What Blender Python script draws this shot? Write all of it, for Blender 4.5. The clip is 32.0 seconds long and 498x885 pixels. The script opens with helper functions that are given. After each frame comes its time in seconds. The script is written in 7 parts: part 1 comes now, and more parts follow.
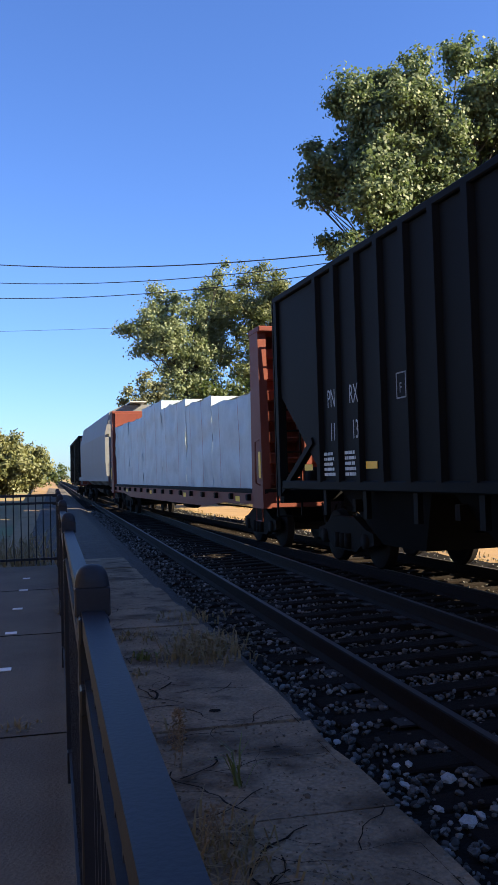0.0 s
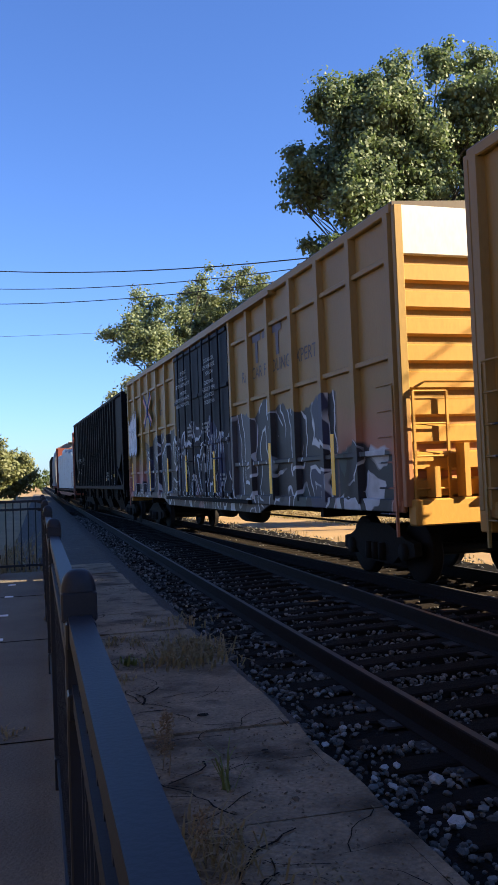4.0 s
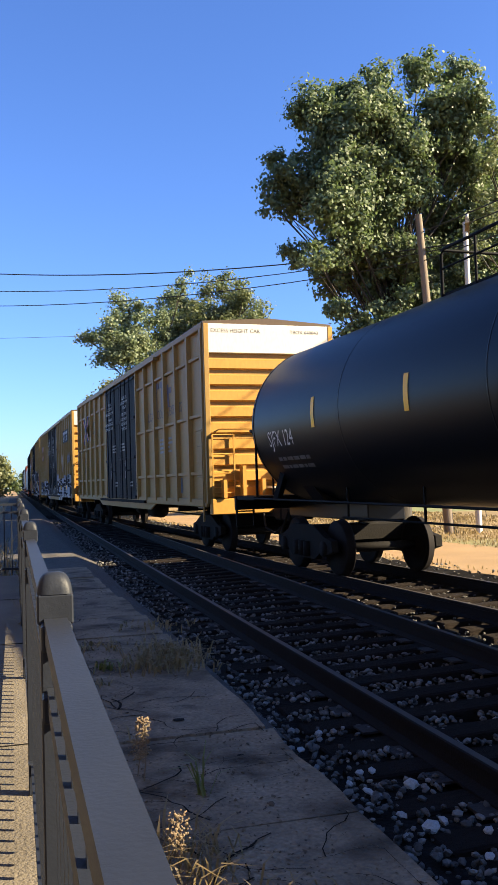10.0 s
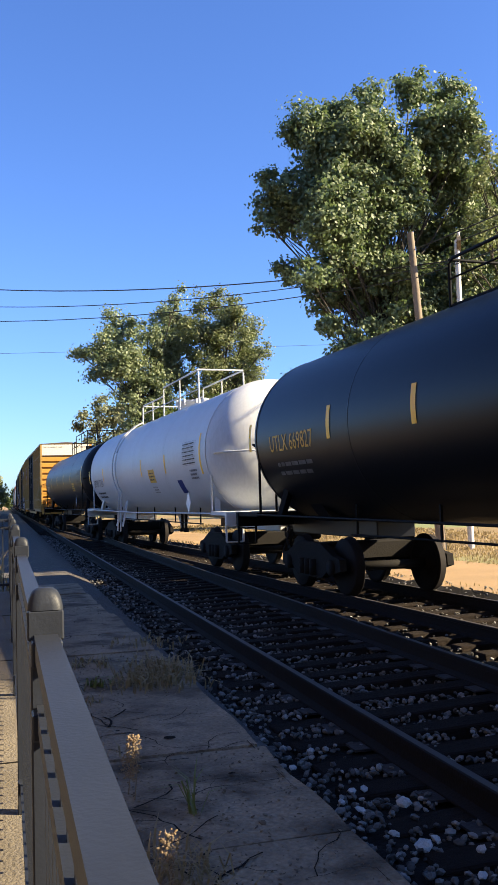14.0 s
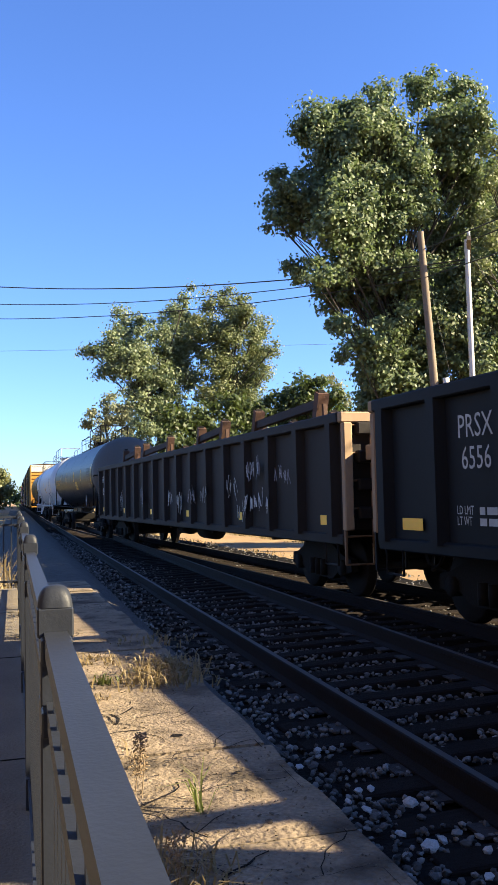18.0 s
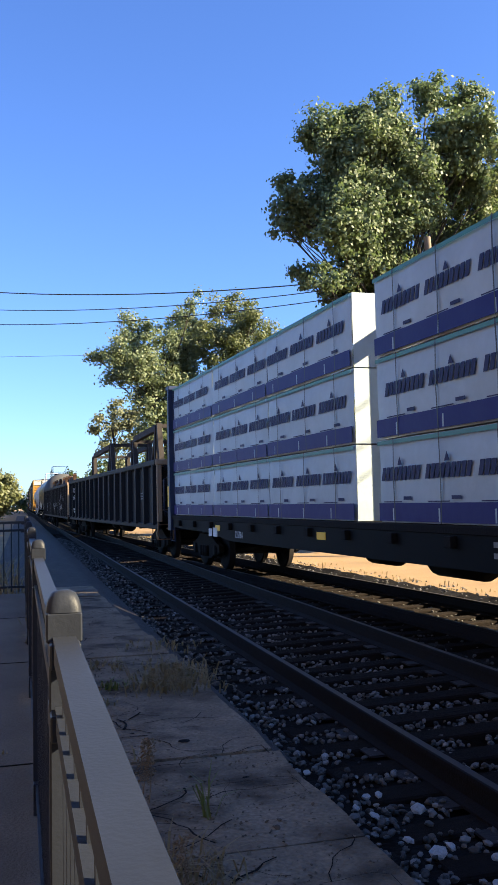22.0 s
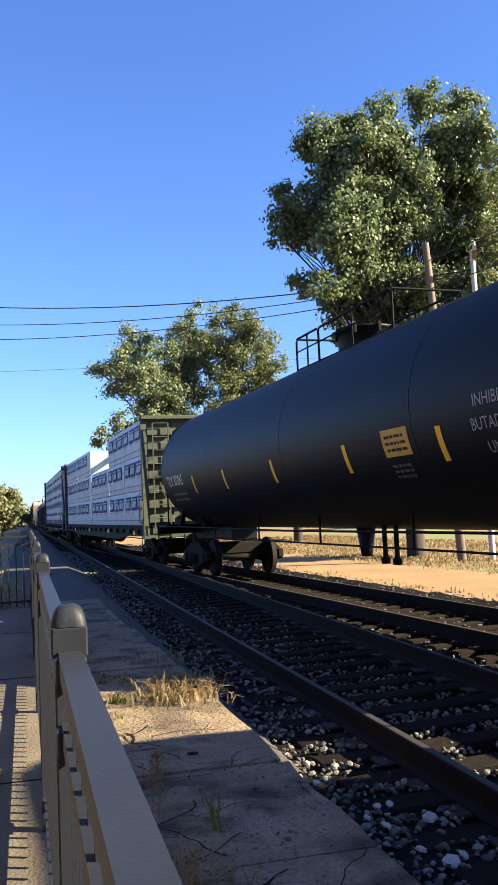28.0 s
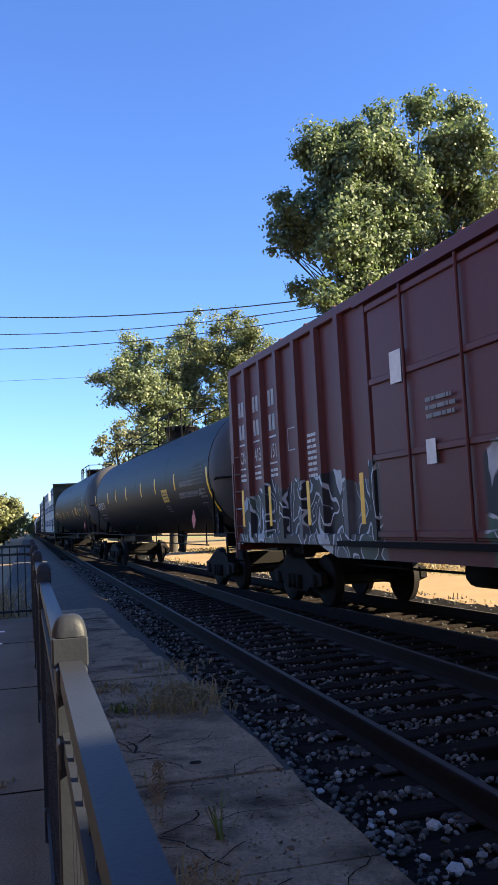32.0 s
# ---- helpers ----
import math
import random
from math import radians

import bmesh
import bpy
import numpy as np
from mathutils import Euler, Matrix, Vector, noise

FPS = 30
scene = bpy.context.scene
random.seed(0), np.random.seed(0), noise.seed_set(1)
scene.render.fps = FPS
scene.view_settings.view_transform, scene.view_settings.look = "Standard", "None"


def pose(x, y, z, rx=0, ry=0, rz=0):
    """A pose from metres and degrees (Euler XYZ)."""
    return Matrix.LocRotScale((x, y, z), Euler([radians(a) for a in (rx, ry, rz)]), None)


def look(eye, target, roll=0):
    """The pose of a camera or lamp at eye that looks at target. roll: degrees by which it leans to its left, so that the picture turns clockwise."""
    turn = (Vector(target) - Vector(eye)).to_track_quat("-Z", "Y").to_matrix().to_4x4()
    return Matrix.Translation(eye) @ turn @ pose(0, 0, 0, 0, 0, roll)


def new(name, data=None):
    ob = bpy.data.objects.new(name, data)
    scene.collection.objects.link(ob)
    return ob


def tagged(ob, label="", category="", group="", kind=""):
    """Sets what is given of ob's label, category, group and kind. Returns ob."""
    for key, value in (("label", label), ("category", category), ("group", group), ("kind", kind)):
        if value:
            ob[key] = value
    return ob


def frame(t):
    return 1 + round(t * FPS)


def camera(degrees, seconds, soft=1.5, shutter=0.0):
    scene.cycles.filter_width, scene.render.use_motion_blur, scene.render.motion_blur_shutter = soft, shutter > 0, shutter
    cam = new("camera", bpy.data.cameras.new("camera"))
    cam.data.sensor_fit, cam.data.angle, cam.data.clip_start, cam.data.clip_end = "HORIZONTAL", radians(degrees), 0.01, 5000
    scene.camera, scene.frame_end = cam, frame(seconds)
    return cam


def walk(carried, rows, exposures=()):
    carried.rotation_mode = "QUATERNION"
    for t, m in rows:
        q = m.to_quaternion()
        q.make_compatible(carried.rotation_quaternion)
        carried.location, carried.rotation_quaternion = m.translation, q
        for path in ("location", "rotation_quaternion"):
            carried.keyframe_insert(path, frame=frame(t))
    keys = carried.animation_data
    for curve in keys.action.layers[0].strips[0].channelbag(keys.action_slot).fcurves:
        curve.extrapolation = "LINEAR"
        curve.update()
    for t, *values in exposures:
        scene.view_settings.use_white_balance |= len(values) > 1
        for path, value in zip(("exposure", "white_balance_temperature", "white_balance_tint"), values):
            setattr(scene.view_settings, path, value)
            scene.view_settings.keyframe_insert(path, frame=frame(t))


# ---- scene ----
cam = camera(32.00, 32.0)
# seconds, place, tilt from straight down, lean, heading
PATH = [
    (0.0, 0.003, 0.004, 1.545, 92.01, -1.59, -12.78),
    (0.5, -0.000, 0.002, 1.540, 91.42, -2.12, -12.68),
    (1.0, 0.004, -0.005, 1.550, 91.87, -2.10, -13.38),
    (1.5, 0.000, 0.002, 1.545, 92.46, -2.40, -13.51),
    (2.0, 0.003, 0.002, 1.542, 92.67, -2.35, -13.53),
    (2.5, 0.004, 0.000, 1.543, 92.56, -2.43, -13.55),
    (3.0, 0.004, -0.003, 1.545, 92.38, -2.41, -13.67),
    (3.5, 0.003, -0.000, 1.543, 92.28, -2.30, -13.74),
    (5.5, 0.001, 0.002, 1.544, 92.22, -1.80, -13.90),
    (6.0, 0.003, -0.001, 1.544, 92.34, -1.79, -14.24),
    (6.5, -0.001, 0.004, 1.539, 92.09, -1.72, -14.47),
    (7.0, 0.002, 0.003, 1.539, 91.95, -1.71, -14.33),
    (7.5, 0.004, 0.006, 1.539, 91.88, -1.74, -14.29),
    (8.0, 0.002, 0.006, 1.538, 91.98, -1.64, -14.45),
    (8.5, 0.002, 0.003, 1.540, 92.14, -1.66, -14.72),
    (9.0, 0.002, -0.003, 1.540, 92.34, -1.67, -15.04),
    (9.5, 0.002, -0.003, 1.540, 92.56, -1.82, -15.28),
    (10.0, 0.001, -0.001, 1.540, 92.52, -1.75, -15.21),
    (10.5, 0.004, -0.003, 1.541, 92.36, -1.88, -15.09),
    (11.0, 0.003, -0.001, 1.541, 92.46, -1.97, -15.28),
    (11.5, 0.003, 0.000, 1.540, 92.67, -1.95, -15.46),
    (12.0, 0.003, -0.001, 1.541, 92.76, -1.97, -15.63),
    (12.5, 0.003, -0.003, 1.540, 92.96, -2.01, -15.64),
    (13.0, 0.004, -0.001, 1.541, 93.19, -1.86, -15.66),
    (13.5, 0.002, 0.003, 1.540, 93.40, -1.67, -15.75),
    (14.0, 0.002, 0.000, 1.539, 93.56, -1.65, -15.74),
    (14.5, 0.003, 0.006, 1.539, 93.63, -1.59, -15.78),
    (16.5, 0.001, 0.008, 1.537, 93.63, -1.38, -15.52),
    (17.0, -0.000, 0.007, 1.537, 93.58, -1.36, -15.41),
    (17.5, 0.001, 0.006, 1.539, 93.48, -1.33, -15.30),
    (18.0, -0.002, -0.001, 1.540, 93.49, -1.25, -15.20),
    (18.5, -0.001, -0.000, 1.542, 93.64, -1.25, -15.15),
    (19.0, 0.001, 0.002, 1.539, 93.72, -1.25, -15.21),
    (19.5, -0.002, -0.000, 1.541, 93.88, -1.24, -15.22),
    (20.0, -0.002, -0.005, 1.542, 93.83, -1.36, -15.16),
    (20.5, -0.004, -0.005, 1.544, 93.77, -1.40, -15.03),
    (21.0, -0.007, -0.004, 1.542, 93.74, -1.28, -14.88),
    (21.5, -0.007, -0.003, 1.541, 93.81, -1.27, -14.77),
    (22.0, -0.005, -0.005, 1.540, 93.85, -1.25, -14.75),
    (22.5, -0.006, -0.004, 1.541, 93.75, -1.20, -14.71),
    (23.0, -0.004, -0.003, 1.539, 93.63, -1.21, -14.59),
    (23.5, -0.008, -0.003, 1.542, 93.61, -1.09, -14.41),
    (24.0, -0.006, -0.006, 1.540, 93.64, -1.08, -14.41),
    (24.5, -0.008, -0.005, 1.542, 93.62, -1.08, -14.50),
    (25.0, -0.005, -0.006, 1.544, 93.57, -1.16, -14.65),
    (25.5, -0.001, -0.006, 1.544, 93.44, -1.37, -14.68),
    (26.0, 0.000, -0.005, 1.540, 93.68, -1.87, -14.57),
    (26.5, -0.007, 0.003, 1.542, 94.39, -2.41, -15.28),
    (28.5, 0.001, 0.004, 1.538, 94.54, -2.43, -14.46),
    (29.0, 0.004, 0.006, 1.536, 94.76, -2.38, -14.66),
    (29.5, 0.002, 0.004, 1.538, 94.92, -2.55, -14.77),
    (30.0, 0.001, 0.002, 1.540, 95.08, -2.67, -14.73),
    (30.5, 0.000, 0.001, 1.540, 95.05, -2.78, -14.61),
    (31.0, -0.000, 0.000, 1.541, 95.06, -2.82, -14.48),
    (31.5, -0.000, -0.000, 1.541, 95.11, -2.85, -14.53),
    (32.0, 0.000, -0.001, 1.542, 94.98, -2.85, -14.54),
]
walk(cam, [(t, pose(x, y, z, 0, 0, rz) @ pose(0, 0, 0, rx, 0, 0) @ pose(0, 0, 0, 0, 0, ro))
           for t, x, y, z, rx, ro, rz in PATH], [(0.0, 2.14), (3.5, 2.14), (7.0, 2.10), (9.0, 2.2), (14.0, 2.22), (17.0, 2.38), (22.0, 2.38),
                                     (23.0, 2.17), (26.0, 2.15), (29.0, 2.42), (32.0, 2.44)])

# ---- daylight ----
SUN_EL, SUN_AZ = radians(29.6), math.atan2(1.0, -0.45)
world = bpy.data.worlds.new("sky")
scene.world = world
world.use_nodes = True
wn = world.node_tree
sky = wn.nodes.new("ShaderNodeTexSky")
sky.sky_type, sky.sun_disc, sky.sun_elevation, sky.sun_rotation = "NISHITA", False, SUN_EL, SUN_AZ
sky.air_density, sky.dust_density, sky.ozone_density = 1.0, 0.4, 2.5
deep = wn.nodes.new("ShaderNodeMix")
deep.data_type, deep.blend_type = "RGBA", "MULTIPLY"
deep.inputs[0].default_value, deep.inputs[7].default_value = 1.0, (0.70, 0.95, 1.5, 1)
wn.links.new(sky.outputs[0], deep.inputs[6])
wn.links.new(deep.outputs[2], wn.nodes["Background"].inputs[0])
wn.nodes["Background"].inputs[1].default_value = 0.0385
sun = new("sun", bpy.data.lights.new("sun", "SUN"))
sun.data.energy, sun.data.angle, sun.data.color = 5.0, radians(0.5), (1.0, 0.83, 0.55)
sun.matrix_world = look((60 * math.sin(SUN_AZ), 60 * math.cos(SUN_AZ), 60 * math.tan(SUN_EL)), (0, 0, 0))


# ---- materials ----
def material(name, col, rough=0.6, metal=0.0, col2=None, scale=3.0, amount=0.5, fine=40.0, fine_amount=0.15,
             bump=0.0, bump_scale=60.0, stretch=(1, 1, 1), random_amount=0.0, spec=0.5, world_coords=False,
             col3=None, scale3=0.8, edge3=(0.5, 0.62), island=False, random_power=1.0):
    """A worn surface: two colours mixed by a broad noise, darkened by a fine one, with relief."""
    m = bpy.data.materials.new(name)
    m.use_nodes = True
    nt = m.node_tree
    b = nt.nodes["Principled BSDF"]
    b.inputs["Roughness"].default_value, b.inputs["Metallic"].default_value = rough, metal
    b.inputs["Specular IOR Level"].default_value = spec
    if world_coords:
        co = nt.nodes.new("ShaderNodeNewGeometry").outputs["Position"]
    else:
        co = nt.nodes.new("ShaderNodeTexCoord").outputs["Object"]
    mp = nt.nodes.new("ShaderNodeMapping")
    mp.inputs["Scale"].default_value = stretch
    nt.links.new(co, mp.inputs[0])

    def noise_tex(sc, detail=6):
        n = nt.nodes.new("ShaderNodeTexNoise")
        n.inputs["Scale"].default_value, n.inputs["Detail"].default_value = sc, detail
        nt.links.new(mp.outputs[0], n.inputs["Vector"])
        return n.outputs[0]

    def ramp(src, lo, hi):
        r = nt.nodes.new("ShaderNodeMapRange")
        r.inputs["From Min"].default_value, r.inputs["From Max"].default_value = lo, hi
        nt.links.new(src, r.inputs[0])
        return r.outputs[0]

    def mix(fac, a, c, kind="MIX"):
        x = nt.nodes.new("ShaderNodeMix")
        x.data_type, x.blend_type = "RGBA", kind
        for sock, val in ((0, fac), (6, a), (7, c)):
            if hasattr(val, "links"):
                nt.links.new(val, x.inputs[sock])
            else:
                x.inputs[sock].default_value = val if sock == 0 else (*val, 1)
        return x.outputs[2]

    def times(src, k):
        x = nt.nodes.new("ShaderNodeMath")
        x.operation = "MULTIPLY"
        nt.links.new(src, x.inputs[0])
        x.inputs[1].default_value = k
        return x.outputs[0]

    c2 = col2 or tuple(v * 0.6 for v in col)
    out = mix(times(ramp(noise_tex(scale), 0.35, 0.65), amount), col, c2)
    if col3:
        out = mix(ramp(noise_tex(scale3, 9), *edge3), out, col3)
    out = mix(times(ramp(noise_tex(fine, 3), 0.3, 0.7), fine_amount), out, tuple(v * 0.3 for v in col))
    if random_amount:
        if island:
            r = nt.nodes.new("ShaderNodeNewGeometry").outputs["Random Per Island"]
        else:
            r = nt.nodes.new("ShaderNodeObjectInfo").outputs["Random"]
        if random_power != 1.0:
            pw = nt.nodes.new("ShaderNodeMath")
            pw.operation = "POWER"
            nt.links.new(r, pw.inputs[0])
            pw.inputs[1].default_value = random_power
            r = pw.outputs[0]
        out = mix(times(r, random_amount), out, c2)
    nt.links.new(out, b.inputs["Base Color"])
    if bump:
        bp = nt.nodes.new("ShaderNodeBump")
        bp.inputs["Strength"].default_value, bp.inputs["Distance"].default_value = bump, 0.02
        nt.links.new(noise_tex(bump_scale, 5), bp.inputs["Height"])
        nt.links.new(bp.outputs[0], b.inputs["Normal"])
    return m


def leaf_material(name, col, col2, col3):
    m = material(name, col, 0.55, 0, col2, scale=0.35, amount=0.8, fine=0.9, fine_amount=0.0, random_amount=0.75,
                 island=True, spec=0.4)
    nt = m.node_tree
    b = nt.nodes["Principled BSDF"]
    tr = nt.nodes.new("ShaderNodeBsdfTranslucent")
    tr.inputs[0].default_value = (*col3, 1)
    mx = nt.nodes.new("ShaderNodeMixShader")
    mx.inputs[0].default_value = 0.38
    nt.links.new(b.outputs[0], mx.inputs[1])
    nt.links.new(tr.outputs[0], mx.inputs[2])
    nt.links.new(mx.outputs[0], nt.nodes["Material Output"].inputs[0])
    return m


M = {}
M["concrete"] = material("old concrete", (0.31, 0.24, 0.165), 0.92, 0, (0.175, 0.138, 0.096), 2.0, 0.95, 50, 0.6, 1.0, 36,
                         world_coords=True, col3=(0.045, 0.037, 0.028), scale3=3.2, edge3=(0.47, 0.68), spec=0.15)
M["platform"] = material("platform concrete", (0.15, 0.124, 0.088), 0.9, 0, (0.095, 0.078, 0.056), 1.4, 0.9, 60, 0.4, 0.6, 60,
                         world_coords=True)
# for the added wall out of view; dark so it bounces little sun
M["sky_block_brick"] = material("dark dull brick", (0.085, 0.064, 0.052), 0.9, 0, (0.055, 0.043, 0.036), 2, 0.8, 20, 0.3, 0.3, 20, world_coords=True)
M["ground"] = material("dry ground", (0.22, 0.14, 0.05), 0.95, 0, (0.16, 0.11, 0.038), 0.12, 0.9, 3, 0.3, 0.5, 8,
                       world_coords=True, col3=(0.13, 0.16, 0.05), scale3=0.05, edge3=(0.5, 0.6))
M["field"] = material("green field", (0.10, 0.13, 0.035), 0.95, 0, (0.16, 0.15, 0.055), 0.1, 0.9, 2, 0.3, 0.4, 5, world_coords=True)
M["road"] = material("pale gravel road", (0.27, 0.17, 0.075), 0.95, 0, (0.19, 0.115, 0.048), 0.5, 0.8, 25, 0.3, 0.4, 30,
                     world_coords=True)
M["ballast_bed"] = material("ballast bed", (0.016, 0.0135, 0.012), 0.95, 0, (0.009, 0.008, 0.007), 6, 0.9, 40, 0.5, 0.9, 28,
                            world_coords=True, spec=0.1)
M["gravel_bed"] = material("fine gravel", (0.075, 0.065, 0.055), 0.95, 0, (0.035, 0.03, 0.025), 5, 0.8, 60, 0.5, 0.9, 55,
                           world_coords=True)
M["stone"] = material("ballast stone", (0.36, 0.335, 0.305), 0.85, 0, (0.022, 0.019, 0.016), 9, 0.45, 60, 0.3, 0.3, 50,
                      random_amount=0.95, random_power=0.55)
M["stones"] = material("ballast stones", (0.34, 0.325, 0.30), 0.85, 0, (0.013, 0.0115, 0.010), 5, 0.4, 60, 0.3, 0.3, 50,
                       random_amount=0.96, island=True, random_power=0.5)
M["litter"] = material("leaf litter", (0.20, 0.145, 0.085), 0.9, 0, (0.05, 0.038, 0.026), 5, 0.6, 60, 0.3, random_amount=0.9, island=True)
M["white_stone"] = material("white stone", (0.44, 0.43, 0.41), 0.8, 0, (0.27, 0.26, 0.25), 12, 0.7, 50, 0.25, 0.3, 40)
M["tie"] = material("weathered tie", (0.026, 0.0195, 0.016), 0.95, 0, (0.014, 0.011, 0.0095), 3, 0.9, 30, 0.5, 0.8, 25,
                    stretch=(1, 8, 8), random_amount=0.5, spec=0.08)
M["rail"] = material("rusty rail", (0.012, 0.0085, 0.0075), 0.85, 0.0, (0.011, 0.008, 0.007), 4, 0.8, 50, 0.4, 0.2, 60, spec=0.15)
M["rail_head"] = material("worn rail head", (0.032, 0.025, 0.021), 0.6, 0.0, (0.026, 0.02, 0.017), 5, 0.8, 60, 0.2, 0.05, 60)
M["fence"] = material("dark bronze fence paint", (0.018, 0.0212, 0.030), 0.5, 0.0, (0.0145, 0.017, 0.0235), 9, 0.6, 90, 0.15, 0.05, 160, spec=0.2)
M["cap"] = material("grey-bronze post cap", (0.019, 0.022, 0.029), 0.5, 0.0, (0.0145, 0.0166, 0.022), 12, 0.6, 90, 0.2, 0.06, 160, spec=0.2)
M["bark"] = material("bark", (0.055, 0.047, 0.038), 0.95, 0, (0.03, 0.025, 0.02), 2, 0.9, 14, 0.4, 0.9, 12, stretch=(1, 1, 0.25))
M["pole_wood"] = material("grey pole wood", (0.20, 0.155, 0.115), 0.9, 0, (0.12, 0.095, 0.07), 2, 0.8, 25, 0.3, 0.4, 20, stretch=(3, 3, 0.2))
M["pole_metal"] = material("pale metal pole", (0.55, 0.53, 0.50), 0.6, 0.2, (0.42, 0.40, 0.38), 2, 0.6, 30, 0.15)
M["wire"] = material("black cable", (0.015, 0.015, 0.016), 0.6)
M["leaf_big"] = leaf_material("cottonwood leaves", (0.08, 0.122, 0.062), (0.148, 0.18, 0.088), (0.12, 0.17, 0.062))
M["leaf_mid"] = leaf_material("maple leaves", (0.108, 0.15, 0.078), (0.178, 0.205, 0.108), (0.138, 0.182, 0.072))
M["leaf_olive"] = leaf_material("olive leaves", (0.09, 0.118, 0.05), (0.15, 0.165, 0.075), (0.12, 0.15, 0.05))
M["leaf_pale"] = leaf_material("thin pale leaves", (0.12, 0.14, 0.078), (0.175, 0.185, 0.105), (0.16, 0.17, 0.08))
# shade of the bigger trees is put into this darker leaf colour
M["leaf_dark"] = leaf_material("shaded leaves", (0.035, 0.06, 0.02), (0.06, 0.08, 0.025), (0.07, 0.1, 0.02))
M["leaf_yellow"] = leaf_material("turning leaves", (0.145, 0.145, 0.06), (0.10, 0.12, 0.045), (0.15, 0.15, 0.05))
M["dry_grass"] = leaf_material("dry grass", (0.28, 0.21, 0.10), (0.18, 0.13, 0.06), (0.25, 0.19, 0.09))
M["green_grass"] = leaf_material("green weeds", (0.09, 0.12, 0.03), (0.14, 0.14, 0.045), (0.13, 0.17, 0.035))


def paint(name, col, dirt=(0.09, 0.07, 0.05), amount=0.45, rough=0.5, rust=None, spec=0.25):
    return material(name, col, rough, 0.0, spec=spec, col2=tuple(0.65 * c + 0.35 * d for c, d in zip(col, dirt)), scale=0.9, amount=amount, fine=22, fine_amount=0.16, bump=0.06, bump_scale=90,
                    stretch=(1, 1.6, 0.35), col3=rust, scale3=1.5, edge3=(0.62, 0.78))


M["spray_brown"] = paint("brown spray paint", (0.15, 0.085, 0.045), (0.10, 0.06, 0.035), 0.5)
M["seed"] = material("brown dried seeds", (0.26, 0.19, 0.11), 0.9, 0, (0.14, 0.095, 0.055), 20, 0.8, 60, 0.3, random_amount=0.7, island=True)
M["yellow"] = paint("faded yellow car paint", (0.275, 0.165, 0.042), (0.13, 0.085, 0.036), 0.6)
M["roof_brown"] = paint("dirty brown roof edge", (0.075, 0.05, 0.03), (0.05, 0.036, 0.026), 0.5)
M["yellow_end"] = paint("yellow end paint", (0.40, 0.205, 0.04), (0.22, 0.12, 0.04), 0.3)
M["white"] = paint("white band paint", (0.50, 0.48, 0.43), (0.5, 0.45, 0.36), 0.35)
M["door_blue"] = paint("dark blue-black door paint", (0.006, 0.0085, 0.015), (0.013, 0.013, 0.015), 0.5, 0.6, spec=0.1)
M["black"] = paint("black car paint", (0.0042, 0.0046, 0.0056), (0.011, 0.0102, 0.0094), 0.5, 0.65, spec=0.08)
M["tank_black"] = paint("black tank paint", (0.004, 0.005, 0.0085), (0.014, 0.013, 0.013), 0.35, 0.36, spec=0.18)
M["tank_grey"] = paint("weathered dark tank paint", (0.0052, 0.006, 0.0088), (0.014, 0.0132, 0.0132), 0.4, 0.5, spec=0.14)
# tank heads: the sun on them is put into this paler colour
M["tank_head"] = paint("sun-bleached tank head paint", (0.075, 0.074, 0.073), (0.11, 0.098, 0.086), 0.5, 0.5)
M["tank_white"] = paint("white tank paint", (0.48, 0.495, 0.51), (0.30, 0.27, 0.23), 0.35, 0.42)
M["gondola"] = paint("blue-black gondola paint", (0.007, 0.0085, 0.0115), (0.016, 0.0155, 0.016), 0.4, 0.6, spec=0.1)
M["gondola_brown"] = paint("brown-black gondola paint", (0.016, 0.014, 0.014), (0.035, 0.027, 0.023), 0.5, 0.65, spec=0.12)
# worn tan with rust; sunlight on the end parts is put into its paleness
M["gondola_end"] = paint("weathered tan end paint", (0.30, 0.215, 0.14), (0.16, 0.105, 0.065), 0.6, 0.75, (0.05, 0.032, 0.024), spec=0.1)
M["red"] = paint("red oxide car paint", (0.15, 0.034, 0.022), (0.09, 0.05, 0.035), 0.5, 0.6)
M["maroon"] = paint("maroon car paint", (0.115, 0.027, 0.027), (0.06, 0.035, 0.03), 0.55, 0.5)
M["hopper_grey"] = paint("dull grey hopper paint", (0.17, 0.18, 0.20), (0.14, 0.12, 0.10), 0.5, 0.6)
M["tan_load"] = material("tan lumber ends", (0.50, 0.36, 0.18), 0.85, 0, (0.36, 0.24, 0.11), 3, 0.8, 30, 0.3, 0.3, 30, stretch=(1, 0.3, 6))
M["bulk_blue"] = paint("navy bulkhead paint", (0.022, 0.034, 0.075), (0.05, 0.05, 0.055), 0.4)
M["bulk_green"] = paint("grey-green bulkhead paint", (0.060, 0.070, 0.054), (0.075, 0.06, 0.045), 0.5, 0.6, (0.07, 0.038, 0.022), spec=0.12)
M["truck"] = material("grimy cast steel", (0.010, 0.0085, 0.0078), 0.85, 0.0, (0.008, 0.007, 0.006), 4, 0.8, 30, 0.3, 0.3, 30, spec=0.15)
M["wheel"] = material("wheel steel", (0.010, 0.008, 0.0075), 0.75, 0.0, (0.006, 0.005, 0.005), 5, 0.8, 30, 0.2, 0.1, 40, spec=0.12)
M["rust"] = material("rusty steel", (0.022, 0.0145, 0.012), 0.85, 0.0, (0.012, 0.009, 0.008), 5, 0.8, 30, 0.3, 0.3, 40)
M["rack_brown"] = material("brown rusty tube", (0.085, 0.045, 0.03), 0.8, 0.0, (0.05, 0.03, 0.022), 5, 0.8, 30, 0.3, 0.3, 40, spec=0.2)
